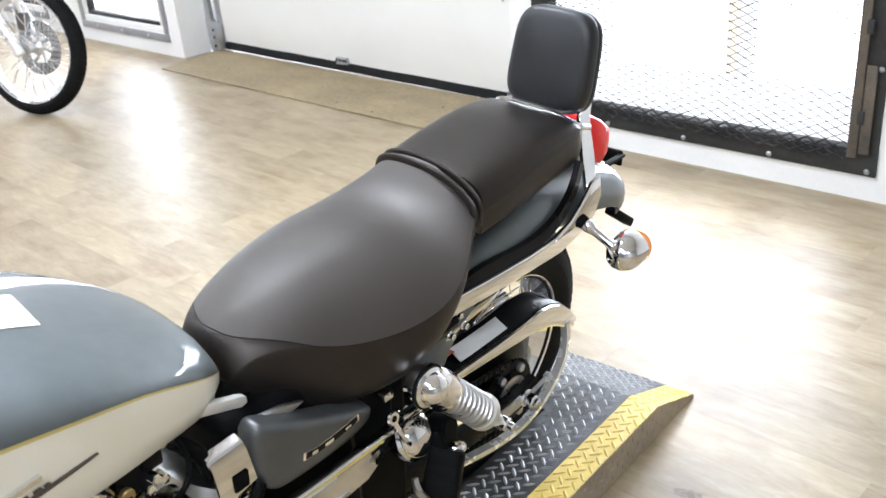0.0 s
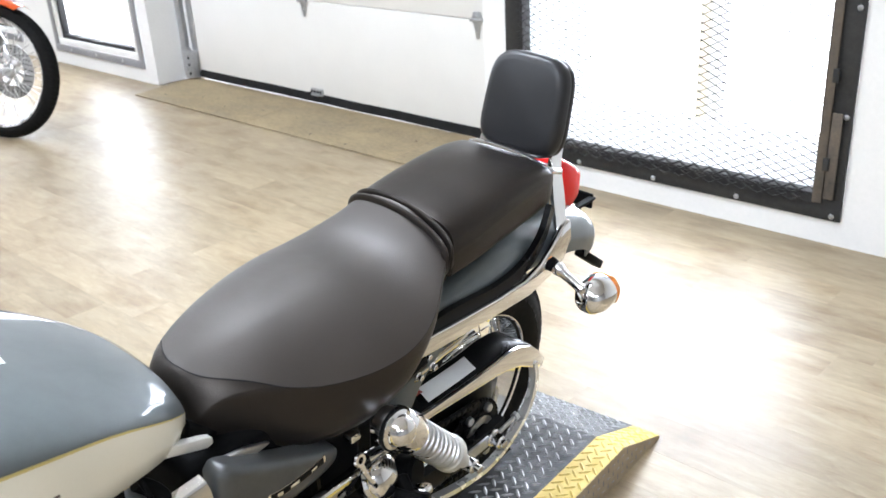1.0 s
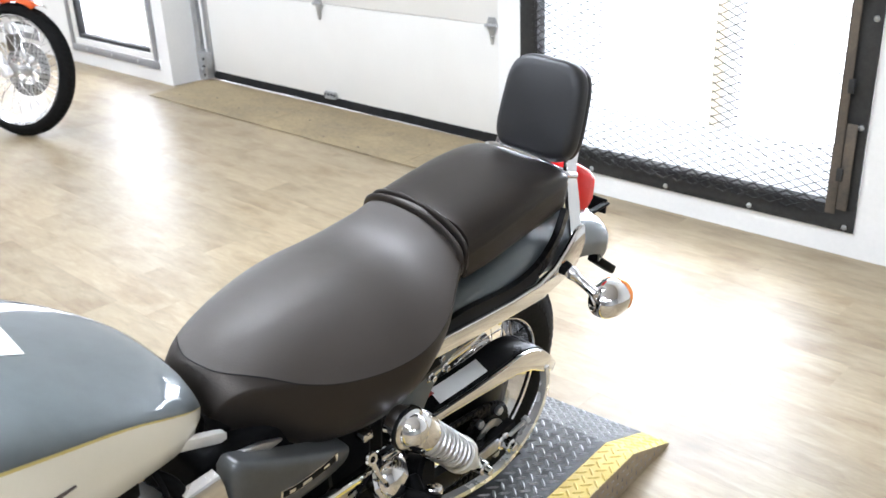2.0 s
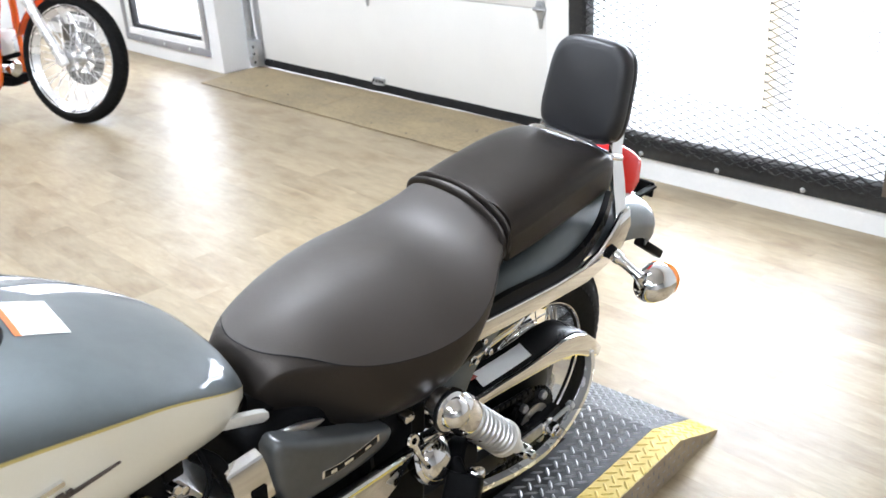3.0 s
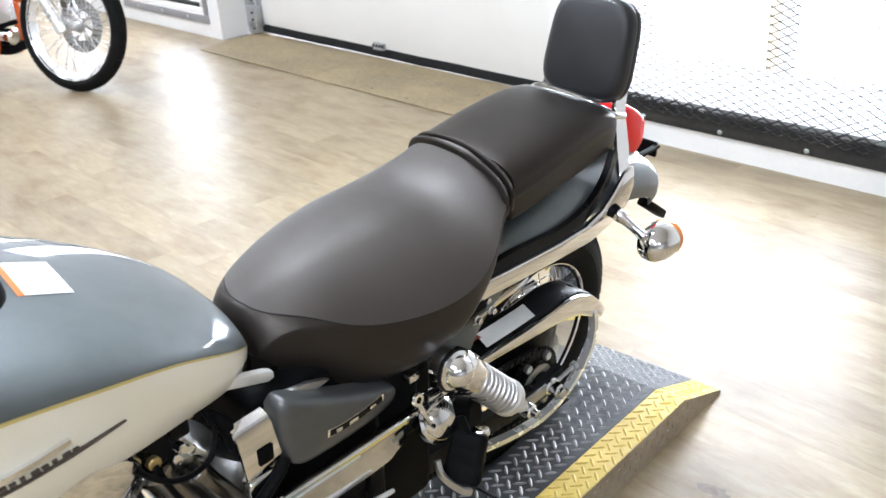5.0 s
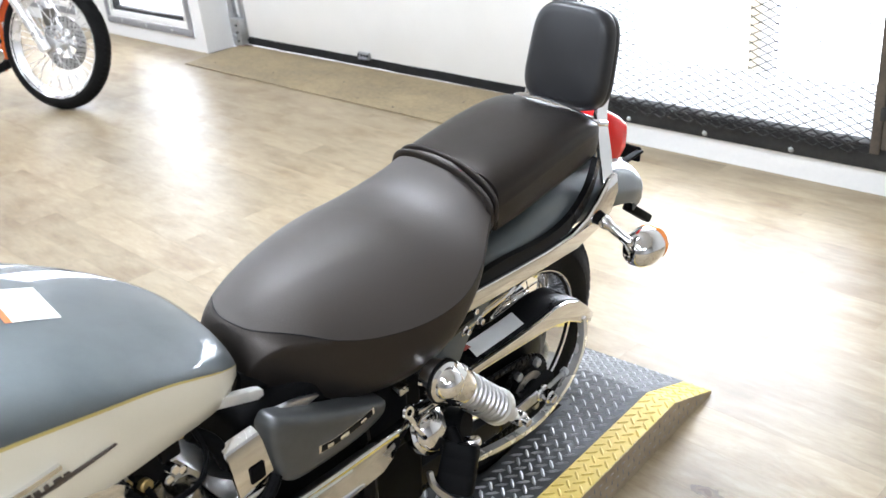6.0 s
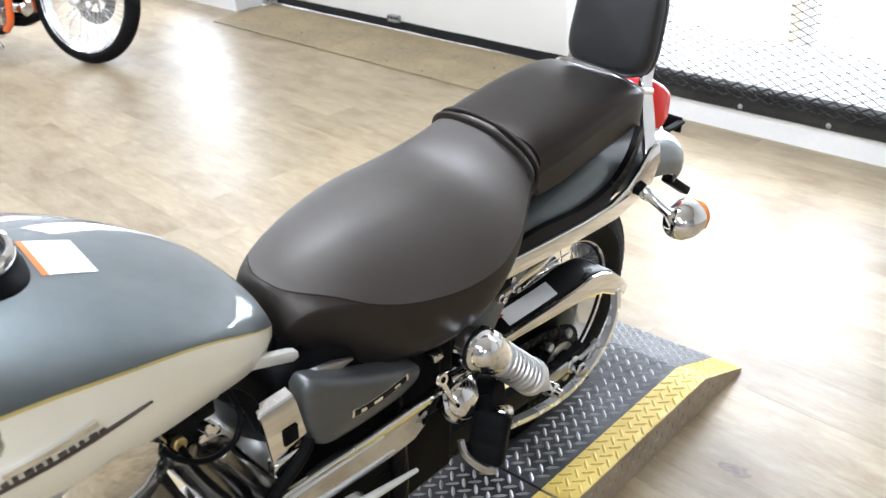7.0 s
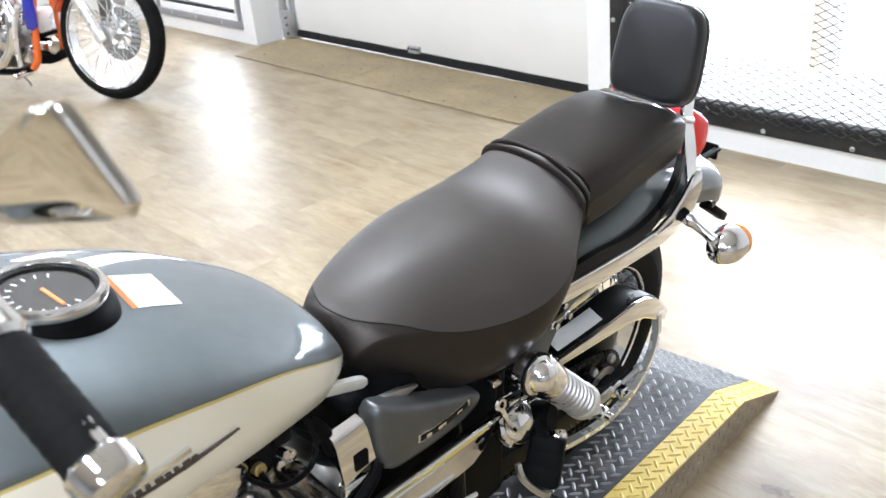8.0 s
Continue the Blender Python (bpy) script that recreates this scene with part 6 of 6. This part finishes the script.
# ---- front end
wf = spoked_wheel(bike, 1.60, 0.335, 0.338, 0.052, 0.245, 36, "front_wheel", tread=False)
for sgn in (1, -1):
    bm = bmesh.new()
    rod(bm, (1.585, 0.085 * sgn, 0.335), (1.44, 0.085 * sgn, 0.62), 0.029, n=18)
    rod(bm, (1.44, 0.085 * sgn, 0.62), (1.235, 0.085 * sgn, 0.99), 0.0205, n=18)
    part("fork_leg", bm, M["chrome"], bike, "chrome front fork leg")
bm = bmesh.new()
rows = []
for k in range(19):
    a = radians(20 + 130 * k / 18)
    rows.append([Vector((1.60 + (0.365 - 0.03 * (j / 4 - 1) ** 2) * math.cos(a), 0.065 * (j / 4 - 1), 0.335 + (0.365 - 0.03 * (j / 4 - 1) ** 2) * math.sin(a))) for j in range(9)])
skin(bm, rows)
bmesh.ops.solidify(bm, geom=bm.faces[:], thickness=0.003)
part("front_fender", bm, M["blue"], bike, "blue-grey front fender")
bm = boxed((1.16, -0.115, 0.975), (1.28, 0.115, 1.0), 0.012)
part("top_clamp", bm, M["chrome"], bike, "chrome top clamp")
bm = bmesh.new()
turned(bm, [(0.0, -0.10), (0.05, -0.095), (0.085, -0.05), (0.092, 0.0), (0.096, 0.004), (0.096, 0.014), (0.0, 0.016)], frame_to((1.40, 0, 0.90), (1.6, 0, 0.88)), 32)
part("headlight", bm, M["chrome"], bike, "chrome round headlight")

bm = bmesh.new()
pipe(bm, [(1.096, 0.385, 1.066), (1.106, 0.275, 1.108), (1.15, 0.17, 1.13), (1.21, 0.07, 1.05), (1.21, 0, 1.04), (1.21, -0.07, 1.05), (1.15, -0.17, 1.13), (1.106, -0.275, 1.108), (1.096, -0.385, 1.066)], 0.0125, 12)
bars = part("handlebar", bm, M["chrome"], bike, "chrome pull-back handlebar")
for sgn in (1, -1):
    a, b = Vector((1.100, 0.370 * sgn, 1.060)), Vector((1.106, 0.266 * sgn, 1.108))
    bm = bmesh.new()
    L_ = (b - a).length
    prof = [(0.0, 0.0)]
    for k in range(9):
        z = L_ * k / 9
        prof += [(0.0228, z + 0.001), (0.0234, z + 0.005), (0.0228, z + 0.0105)]
    prof += [(0.023, L_), (0.0, L_)]
    turned(bm, prof, frame_to(a, b), 24)
    g = part("grip", bm, M["rubber"], bars, "black rubber grip")
    bm = bmesh.new()
    d = (a - b).normalized()
    turned(bm, [(0.0235, -0.004), (0.0265, 0.0), (0.0268, 0.016), (0.0245, 0.022), (0.020, 0.0240), (0.0, 0.0245)], frame_to(a, a + d), 24)
    part("bar_end", bm, M["chrome"], bars, "chrome bar-end weight")
    bm = bmesh.new()
    rod(bm, b, b + (b - a).normalized() * 0.05, 0.026, 0.024, 20, 0.3)
    box(bm, tuple(b + Vector((-0.02, -0.045 * sgn - 0.02, 0.0))), tuple(b + Vector((0.03, -0.045 * sgn + 0.02, 0.04))), 0.008)
    sb = part("switch_housing", bm, M["chrome"], bars, "chrome switch housing")
    # mirror
    bm = bmesh.new()
    pipe(bm, [(1.12, 0.225 * sgn, 1.125), (1.125, 0.25 * sgn, 1.20), (1.13, 0.27 * sgn, 1.23), (1.125, 0.33 * sgn, 1.265)], 0.006, 10)
    mi = part("mirror", bm, M["chrome"], bars, "chrome rear-view mirror on a stem")
    outline = [(0.367, 1.296), (0.398, 1.313), (0.434, 1.34), (0.444, 1.342), (0.449, 1.343), (0.471, 1.293), (0.471, 1.288), (0.465, 1.28), (0.4, 1.264), (0.378, 1.263), (0.358, 1.265)]
    outline = [(p.x, p.y) for p in smooth_path([(x, y, 0) for x, y in [q for a, b in zip(outline, outline[1:] + outline[:1]) for q in (a, ((a[0] + b[0]) / 2, (a[1] + b[1]) / 2))] + outline[:1]], 3)[:-1]]
    cl, ch = 0.40, 1.30
    prev = []
    for s, x in ((0.96, -0.0075), (0.99, -0.0060), (1.0, -0.0030), (1.0, 0.0005), (0.985, 0.0030), (0.955, 0.0042), (0.5, 0.0050)):
        ring = [(1.113 + x - 0.444 * ((y - cl) * s + cl - 0.41) + 0.111 * (z - ch) * s, (cl - 0.007 + (y - cl) * s) * sgn, ch + (z - ch) * s) for y, z in outline]
        if not prev:
            bm = bmesh.new()
        ring = [bm.verts.new(q) for q in ring]
        if prev:
            for k in range(len(ring)):
                bm.faces.new((prev[k], prev[(k + 1) % len(ring)], ring[(k + 1) % len(ring)], ring[k]))
        else:
            bm.faces.new(ring)
        prev = ring
    bm.faces.new(prev[::-1])
    bmesh.ops.recalc_face_normals(bm, faces=bm.faces[:])
    part("mirror_shell", bm, M["mirror"], mi, "chrome mirror shell", angle=50)

# speedometer
GA = Matrix.Translation((0.953, -0.042, 0.951)) @ pose(0, 0, 0, -3, -8, 0)
bm = bmesh.new()
turned(bm, [(0.0, -0.058), (0.075, -0.058), (0.079, -0.040), (0.079, -0.024), (0.075, -0.012), (0.069, -0.006), (0.066, -0.002), (0.060, 0.0), (0.0, 0.0)], GA, 40)
ga = part("speedometer", bm, M["plastic"], bike, "round speedometer in a chrome bezel on a black base")
bm = bmesh.new()
turned(bm, [(0.0555, 0.0), (0.062, -0.005), (0.0660, 0.001), (0.0665, 0.008), (0.0640, 0.0135), (0.0600, 0.0155), (0.0570, 0.0140), (0.0555, 0.010)], GA, 48, closed=True)
part("bezel", bm, M["chrome"], ga, "chrome bezel")
bm = bmesh.new()
turned(bm, [(0.0520, 0.002), (0.0562, 0.002), (0.0562, 0.0085), (0.0530, 0.0075)], GA, 48, closed=True)
part("inner_ring", bm, M["black"], ga, "black inner ring")
bm = bmesh.new()
turned(bm, [(0.0, 0.0025), (0.052, 0.0025), (0.052, 0.0)], GA, 40)
fc = part("dial", bm, M["dial"], ga, "grey dial face")
bm = bmesh.new()
box(bm, (-0.008, -0.0022, 0.004), (0.036, 0.0022, 0.0055), 0.0006, GA @ pose(0, 0, 0, 0, 0, 95))
part("needle", bm, M["orange"], fc, "orange needle")
for k in range(13):
    bm = bmesh.new()
    box(bm, (0.036, -0.0009, 0.0028), (0.043, 0.0009, 0.0034), 0, GA @ pose(0, 0, 0, 0, 0, 120 - 20 * k))
    part("tick", bm, M["white"], fc)
bm = bmesh.new()
turned(bm, [(0.0, 0.0118), (0.053, 0.0105), (0.053, 0.0090), (0.0, 0.0103)], GA, 40)
gg = part("lens_glass", bm, M["acrylic"], ga, "clear gauge glass")
gg.visible_shadow = False
bm = bmesh.new()
pipe(bm, [(1.03, -0.04, 0.965), (1.10, -0.03, 0.985), (1.20, 0, 0.99)], 0.018, 12)
part("gauge_bracket", bm, M["chrome"], ga, "chrome gauge bracket")


# ---------------------------------------------------------------- the orange chopper near the wall
C_F = Vector((0.914, 0.407, 0)).normalized()
C_L = Vector((-C_F.y, C_F.x, 0))
C_O = Vector((-5.087, 2.908, 0))
CHOP = Matrix(((C_F.x, C_L.x, 0, C_O.x), (C_F.y, C_L.y, 0, C_O.y), (0, 0, 1, 0), (0, 0, 0, 1))) @ Matrix.Scale(1.12, 4)
chop = thing("custom_motorcycle", "orange-framed custom motorcycle with a tall spoked front wheel", "motorcycle", CHOP)
spoked_wheel(chop, 0, 0.337, 0.334, 0.046, 0.278, 40, "front_wheel", tread=True, hub_r=0.03, hub_half=0.055, lean=9.5, rim="polished")
# the front wheel leans over, with the bars turned on the stand
TURN = Matrix.Translation((0, 0, 0.337)) @ pose(0, 0, 0, -9.5)
m = TURN @ Matrix.Translation((0, 0.062, 0)) @ pose(0, 0, 0, -90)
bm = bmesh.new()
turned(bm, [(0.078, -0.002), (0.142, -0.002), (0.142, 0.002), (0.078, 0.002)], m, 48, closed=True)
disc = part("brake_disc", bm, M["alloy"], chop, "drilled brake disc")
bm = bmesh.new()
for rr, nn in ((0.131, 30), (0.117, 26), (0.103, 22), (0.089, 18)):
    for k in range(nn):
        a = 2 * math.pi * (k + rr * 7) / nn
        p = m @ Vector((rr * math.cos(a), rr * math.sin(a), 0))
        rod(bm, p - Vector((0, 0.0028, 0)), p + Vector((0, 0.0028, 0)), 0.0048, n=8)
tagged(part("drilling", bm, M["plastic"], disc, "dark drilled holes"), kind="stuff")
bm = bmesh.new()
for k in range(7):
    a = 2 * math.pi * k / 7
    rod(bm, m @ Vector((0.03 * math.cos(a), 0.03 * math.sin(a), 0)), m @ Vector((0.084 * math.cos(a + 0.3), 0.084 * math.sin(a + 0.3), 0)), 0.009, n=8)
part("disc_carrier", bm, M["alloy"], disc, "alloy disc carrier")
for sgn in (1, -1):
    bm = bmesh.new()
    rod(bm, (0.015, 0.092 * sgn, 0.325), (-0.16, 0.092 * sgn, 0.68), 0.026, n=18)
    rod(bm, (-0.16, 0.092 * sgn, 0.68), (-0.36, 0.092 * sgn, 1.08), 0.0205, n=18)
    rod(bm, (0, 0.07 * sgn, 0.34), (0, 0.118 * sgn, 0.34), 0.016, n=14)
    part("fork_leg", bm, M["polished"], chop, "silver fork leg")
bm = bmesh.new()
rows = []
for k in range(17):
    a = radians(62 + 100 * k / 16)
    rows.append([TURN @ Vector(((0.372 - 0.022 * (j / 4 - 1) ** 2) * math.cos(a), 0.058 * (j / 4 - 1), (0.372 - 0.022 * (j / 4 - 1) ** 2) * math.sin(a))) for j in range(9)])
skin(bm, rows)
bmesh.ops.solidify(bm, geom=bm.faces[:], thickness=0.004)
part("front_fender", bm, M["orange_paint"], chop, "orange front fender")
bm = boxed((-0.10, 0.048, 0.42), (-0.03, 0.088, 0.51), 0.010, None, 3)
part("caliper", bm, M["grimy"], chop, "dark brake caliper")
for sgn, tube in ((-1, [(-0.36, -0.02, 0.90), (-0.375, -0.07, 0.66), (-0.405, -0.10, 0.50), (-0.452, -0.10, 0.30), (-0.470, -0.105, 0.22), (-0.51, -0.11, 0.175)]),
                  (1, [(-0.37, 0.02, 0.90), (-0.42, 0.07, 0.66), (-0.462, 0.10, 0.50), (-0.487, 0.10, 0.30), (-0.495, 0.105, 0.21), (-0.53, 0.115, 0.170)])):
    bm = bmesh.new()
    pipe(bm, tube, 0.021)
    part("frame_tube", bm, M["orange_paint"], chop, "orange frame downtube")
    bm = bmesh.new()
    pipe(bm, [tube[-1], (-0.70, 0.12 * sgn, 0.15), (-1.35, 0.13 * sgn, 0.18), (-1.72, 0.14 * sgn, 0.30)], 0.020)
    part("cradle_tube", bm, M["black"], chop, "black lower cradle tube")
bm = bmesh.new()
pipe(bm, [(-0.36, 0, 0.98), (-0.75, 0, 0.86), (-1.20, 0, 0.62), (-1.72, 0, 0.34)], 0.022)
part("backbone", bm, M["orange_paint"], chop, "orange frame backbone")
bm = bmesh.new()
rows = []
for f, w, t, b in ((-0.44, 0.05, 0.96, 0.90), (-0.50, 0.10, 1.0, 0.84), (-0.65, 0.13, 1.02, 0.80), (-0.85, 0.12, 0.97, 0.76), (-0.98, 0.06, 0.88, 0.78)):
    rows.append([Vector((f, w * math.cos(2 * math.pi * k / 20), (t + b) / 2 + (t - b) / 2 * math.sin(2 * math.pi * k / 20))) for k in range(21)])
skin(bm, rows)
bmesh.ops.remove_doubles(bm, verts=bm.verts[:], dist=1e-5)
bmesh.ops.holes_fill(bm, edges=bm.edges[:], sides=30)
bmesh.ops.recalc_face_normals(bm, faces=bm.faces[:])
part("fuel_tank", bm, M["royal"], chop, "royal blue fuel tank", angle=60)
bm = slab([(-0.365, 0.60), (-0.372, 0.47), (-0.385, 0.405), (-0.415, 0.385), (-0.455, 0.395), (-0.462, 0.44), (-0.425, 0.60)], -0.135, -0.115, 0.005)
part("blue_bracket", bm, M["royal"], chop, "royal blue bracket beside the frame")
bm = bmesh.new()
rod(bm, (-0.400, -0.02, 0.275), (-0.515, -0.02, 0.280), 0.044, n=28, cap=0.25)
oil = part("oil_filter", bm, M["chrome"], chop, "chrome oil filter between the downtubes")
part("filter_mount", boxed((-0.55, -0.07, 0.185), (-0.42, 0.07, 0.236), 0.008), M["plastic"], oil, "black filter mount")
bm = boxed((-0.53, -0.055, 0.328), (-0.43, 0.055, 0.352), 0.006)
part("filter_plate", bm, M["plastic"], oil, "black plate over the filter")
bm = boxed((-0.52, -0.05, 0.36), (-0.44, 0.05, 0.47), 0.012, None, 3)
for k in range(5):
    box(bm, (-0.525 + 0.02 * k, -0.058, 0.355), (-0.519 + 0.02 * k, 0.058, 0.475), 0.001)
part("regulator", bm, M["polished"], chop, "finned alloy regulator")
bm = bmesh.new()
pipe(bm, [(-0.475, -0.135, 0.52), (-0.52, -0.14, 0.43), (-0.56, -0.14, 0.31), (-0.575, -0.135, 0.19)], 0.014, 12)
part("oil_line", bm, M["polished"], chop, "bright braided oil line")
bm = bmesh.new()
turned(bm, [(0.0, 0.030), (0.030, 0.029), (0.040, 0.022), (0.044, 0.010), (0.062, 0.006), (0.066, 0.0), (0.066, -0.03)], frame_to((-0.655, -0.115, 0.315), (-0.655, -1, 0.33)), 30)
part("cam_cover", bm, M["chrome"], chop, "stepped chrome cam cover")
bm = bmesh.new()
turned(bm, [(0.0, 0.045), (0.060, 0.042), (0.080, 0.030), (0.086, 0.012), (0.086, -0.02), (0.0, -0.02)], frame_to((-0.745, -0.150, 0.505), (-0.745, -1, 0.52)), 34)
part("air_cleaner", bm, M["chrome"], chop, "round chrome air cleaner")
for f, h in ((-0.600, 0.395), (-0.615, 0.440), (-0.592, 0.470)):
    bm = bmesh.new()
    rod(bm, (f, -0.06, h), (f - 0.01, -0.145, h + 0.012), 0.017, 0.014, 14, 0.3)
    part("fitting", bm, M["chrome"], chop, "chrome fitting")
bm = boxed((-0.63, -0.12, 0.36), (-0.575, -0.05, 0.50), 0.010, None, 3)
part("tappet_block", bm, M["grimy"], chop, "dark tappet block")
for f, tilt in ((-0.72, 22), (-0.88, -22)):
    bm = bmesh.new()
    m = Matrix.Translation((f, 0, 0.36)) @ pose(0, 0, 0, 0, tilt, 0)
    prof = [(0.0, 0.0)]
    for k in range(9):
        prof += [(0.085, 0.018 * k), (0.085, 0.018 * k + 0.006), (0.06, 0.018 * k + 0.007), (0.06, 0.018 * k + 0.0175)]
    turned(bm, prof + [(0.082, 0.165), (0.088, 0.19), (0.075, 0.225), (0.0, 0.235)], m, 28)
    part("cylinder", bm, M["chrome"], chop, "chrome finned cylinder")
    for yy in (-0.035, -0.060):
        bm = bmesh.new()
        rod(bm, (-0.80 + (0.05 if tilt > 0 else -0.05), yy * 1.8, 0.32), m @ Vector((0, yy * 1.4, 0.18)), 0.012, n=12)
        part("pushrod_tube", bm, M["chrome"], chop, "chrome pushrod tube")
bm = boxed((-1.22, -0.11, 0.16), (-0.58, 0.11, 0.38), 0.05, None, 4)
cc = part("crankcase", bm, M["grimy"], chop, "grimy engine case")
bm = bmesh.new()
turned(bm, [(0.0, 0.035), (0.06, 0.032), (0.085, 0.018), (0.09, 0.0), (0.09, -0.02)], frame_to((-0.80, -0.11, 0.28), (-0.80, -1, 0.28)), 30)
turned(bm, [(0.0, 0.06), (0.045, 0.06), (0.05, 0.05), (0.05, 0.0)], frame_to((-0.56, -0.03, 0.24), (-0.56, -1, 0.24)), 24)
part("engine_cover", bm, M["chrome"], cc, "round chrome covers")
bm = bmesh.new()
pipe(bm, [(-0.62, -0.08, 0.52), (-0.56, -0.13, 0.44), (-0.62, -0.15, 0.26), (-0.85, -0.16, 0.19), (-1.9, -0.18, 0.22)], 0.028, 14)
part("exhaust", bm, M["chrome"], chop, "chrome exhaust pipe")
bm = bmesh.new()
rod(bm, (-0.55, -0.10, 0.15), (-0.55, -0.22, 0.15), 0.018, n=14)
rod(bm, (-0.55, -0.16, 0.15), (-0.50, -0.17, 0.09), 0.008, n=10)
part("footpeg", bm, M["chrome"], chop, "chrome foot control")
spoked_wheel(chop, -1.78, 0.33, 0.335, 0.09, 0.22, 36, "rear_wheel", tread=False)
bm = boxed((-1.50, -0.13, 0.64), (-1.05, 0.13, 0.72), 0.035, None, 4)
part("seat", bm, M["leather"], chop, "black solo seat")
bm = bmesh.new()
pipe(bm, [(-0.55, 0.38, 1.16), (-0.46, 0.30, 1.22), (-0.40, 0.10, 1.14), (-0.40, -0.10, 1.14), (-0.46, -0.30, 1.22), (-0.55, -0.38, 1.16)], 0.0125, 10)
part("handlebar", bm, M["chrome"], chop, "chrome handlebar")

# ---------------------------------------------------------------- floor planks
floor = tagged(obj("floor", boxed((X0, Y0, -0.20), (X1, WALL + WT, -0.004)), M["subfloor"], smooth=False), "oak-look vinyl plank floor, worn and glossy", "floor", kind="structure")
PWID, PLEN, GAP = 0.152, 0.914, 0.0001


def plank_mesh(length):
    bm = bmesh.new()
    box(bm, (0, 0, -0.004), (length - GAP, PWID - GAP, 0.0))
    bmesh.ops.bevel(bm, geom=[e for e in bm.edges if all(v.co.z > -0.001 for v in e.verts)], offset=0.0002, segments=1, affect="EDGES")
    me = bpy.data.meshes.new("plank")
    bm.to_mesh(me)
    bm.free()
    me.materials.append(M["plank"])
    return me


PLANK_MESH = plank_mesh(PLEN)
rest_v, rest_f = [], []
rnd = random.Random(11)
row = 0
y = Y0
while y < WALL + 0.1:
    x = X0 - rnd.random() * PLEN
    while x < X1:
        x1 = x + PLEN
        near = -5.8 < x and x1 < 1.6 and 0.55 < y < 4.0
        if near:
            ob = new("plank", PLANK_MESH)
            ob.parent = floor
            ob.location = (x, y, 0.0)
        else:
            a, b = max(x, X0), min(x1, X1)
            yb = min(y + PWID, WALL + (WT if OPEN_D[0] < a < OPEN_D[1] - PLEN else 0.0))
            if b - a > 0.02:
                s = len(rest_v)
                z = 0.0
                rest_v += [(a, y, z), (b - GAP, y, z), (b - GAP, yb - GAP, z), (a, yb - GAP, z)]
                rest_f.append((s, s + 1, s + 2, s + 3))
        x = x1
    y += PWID
me = bpy.data.meshes.new("plank_field")
me.from_pydata(rest_v, [], rest_f)
me.materials.append(M["plank"])
pf = new("plank_field", me)
pf.parent = floor
tagged(pf, "oak-look vinyl planks", kind="stuff")
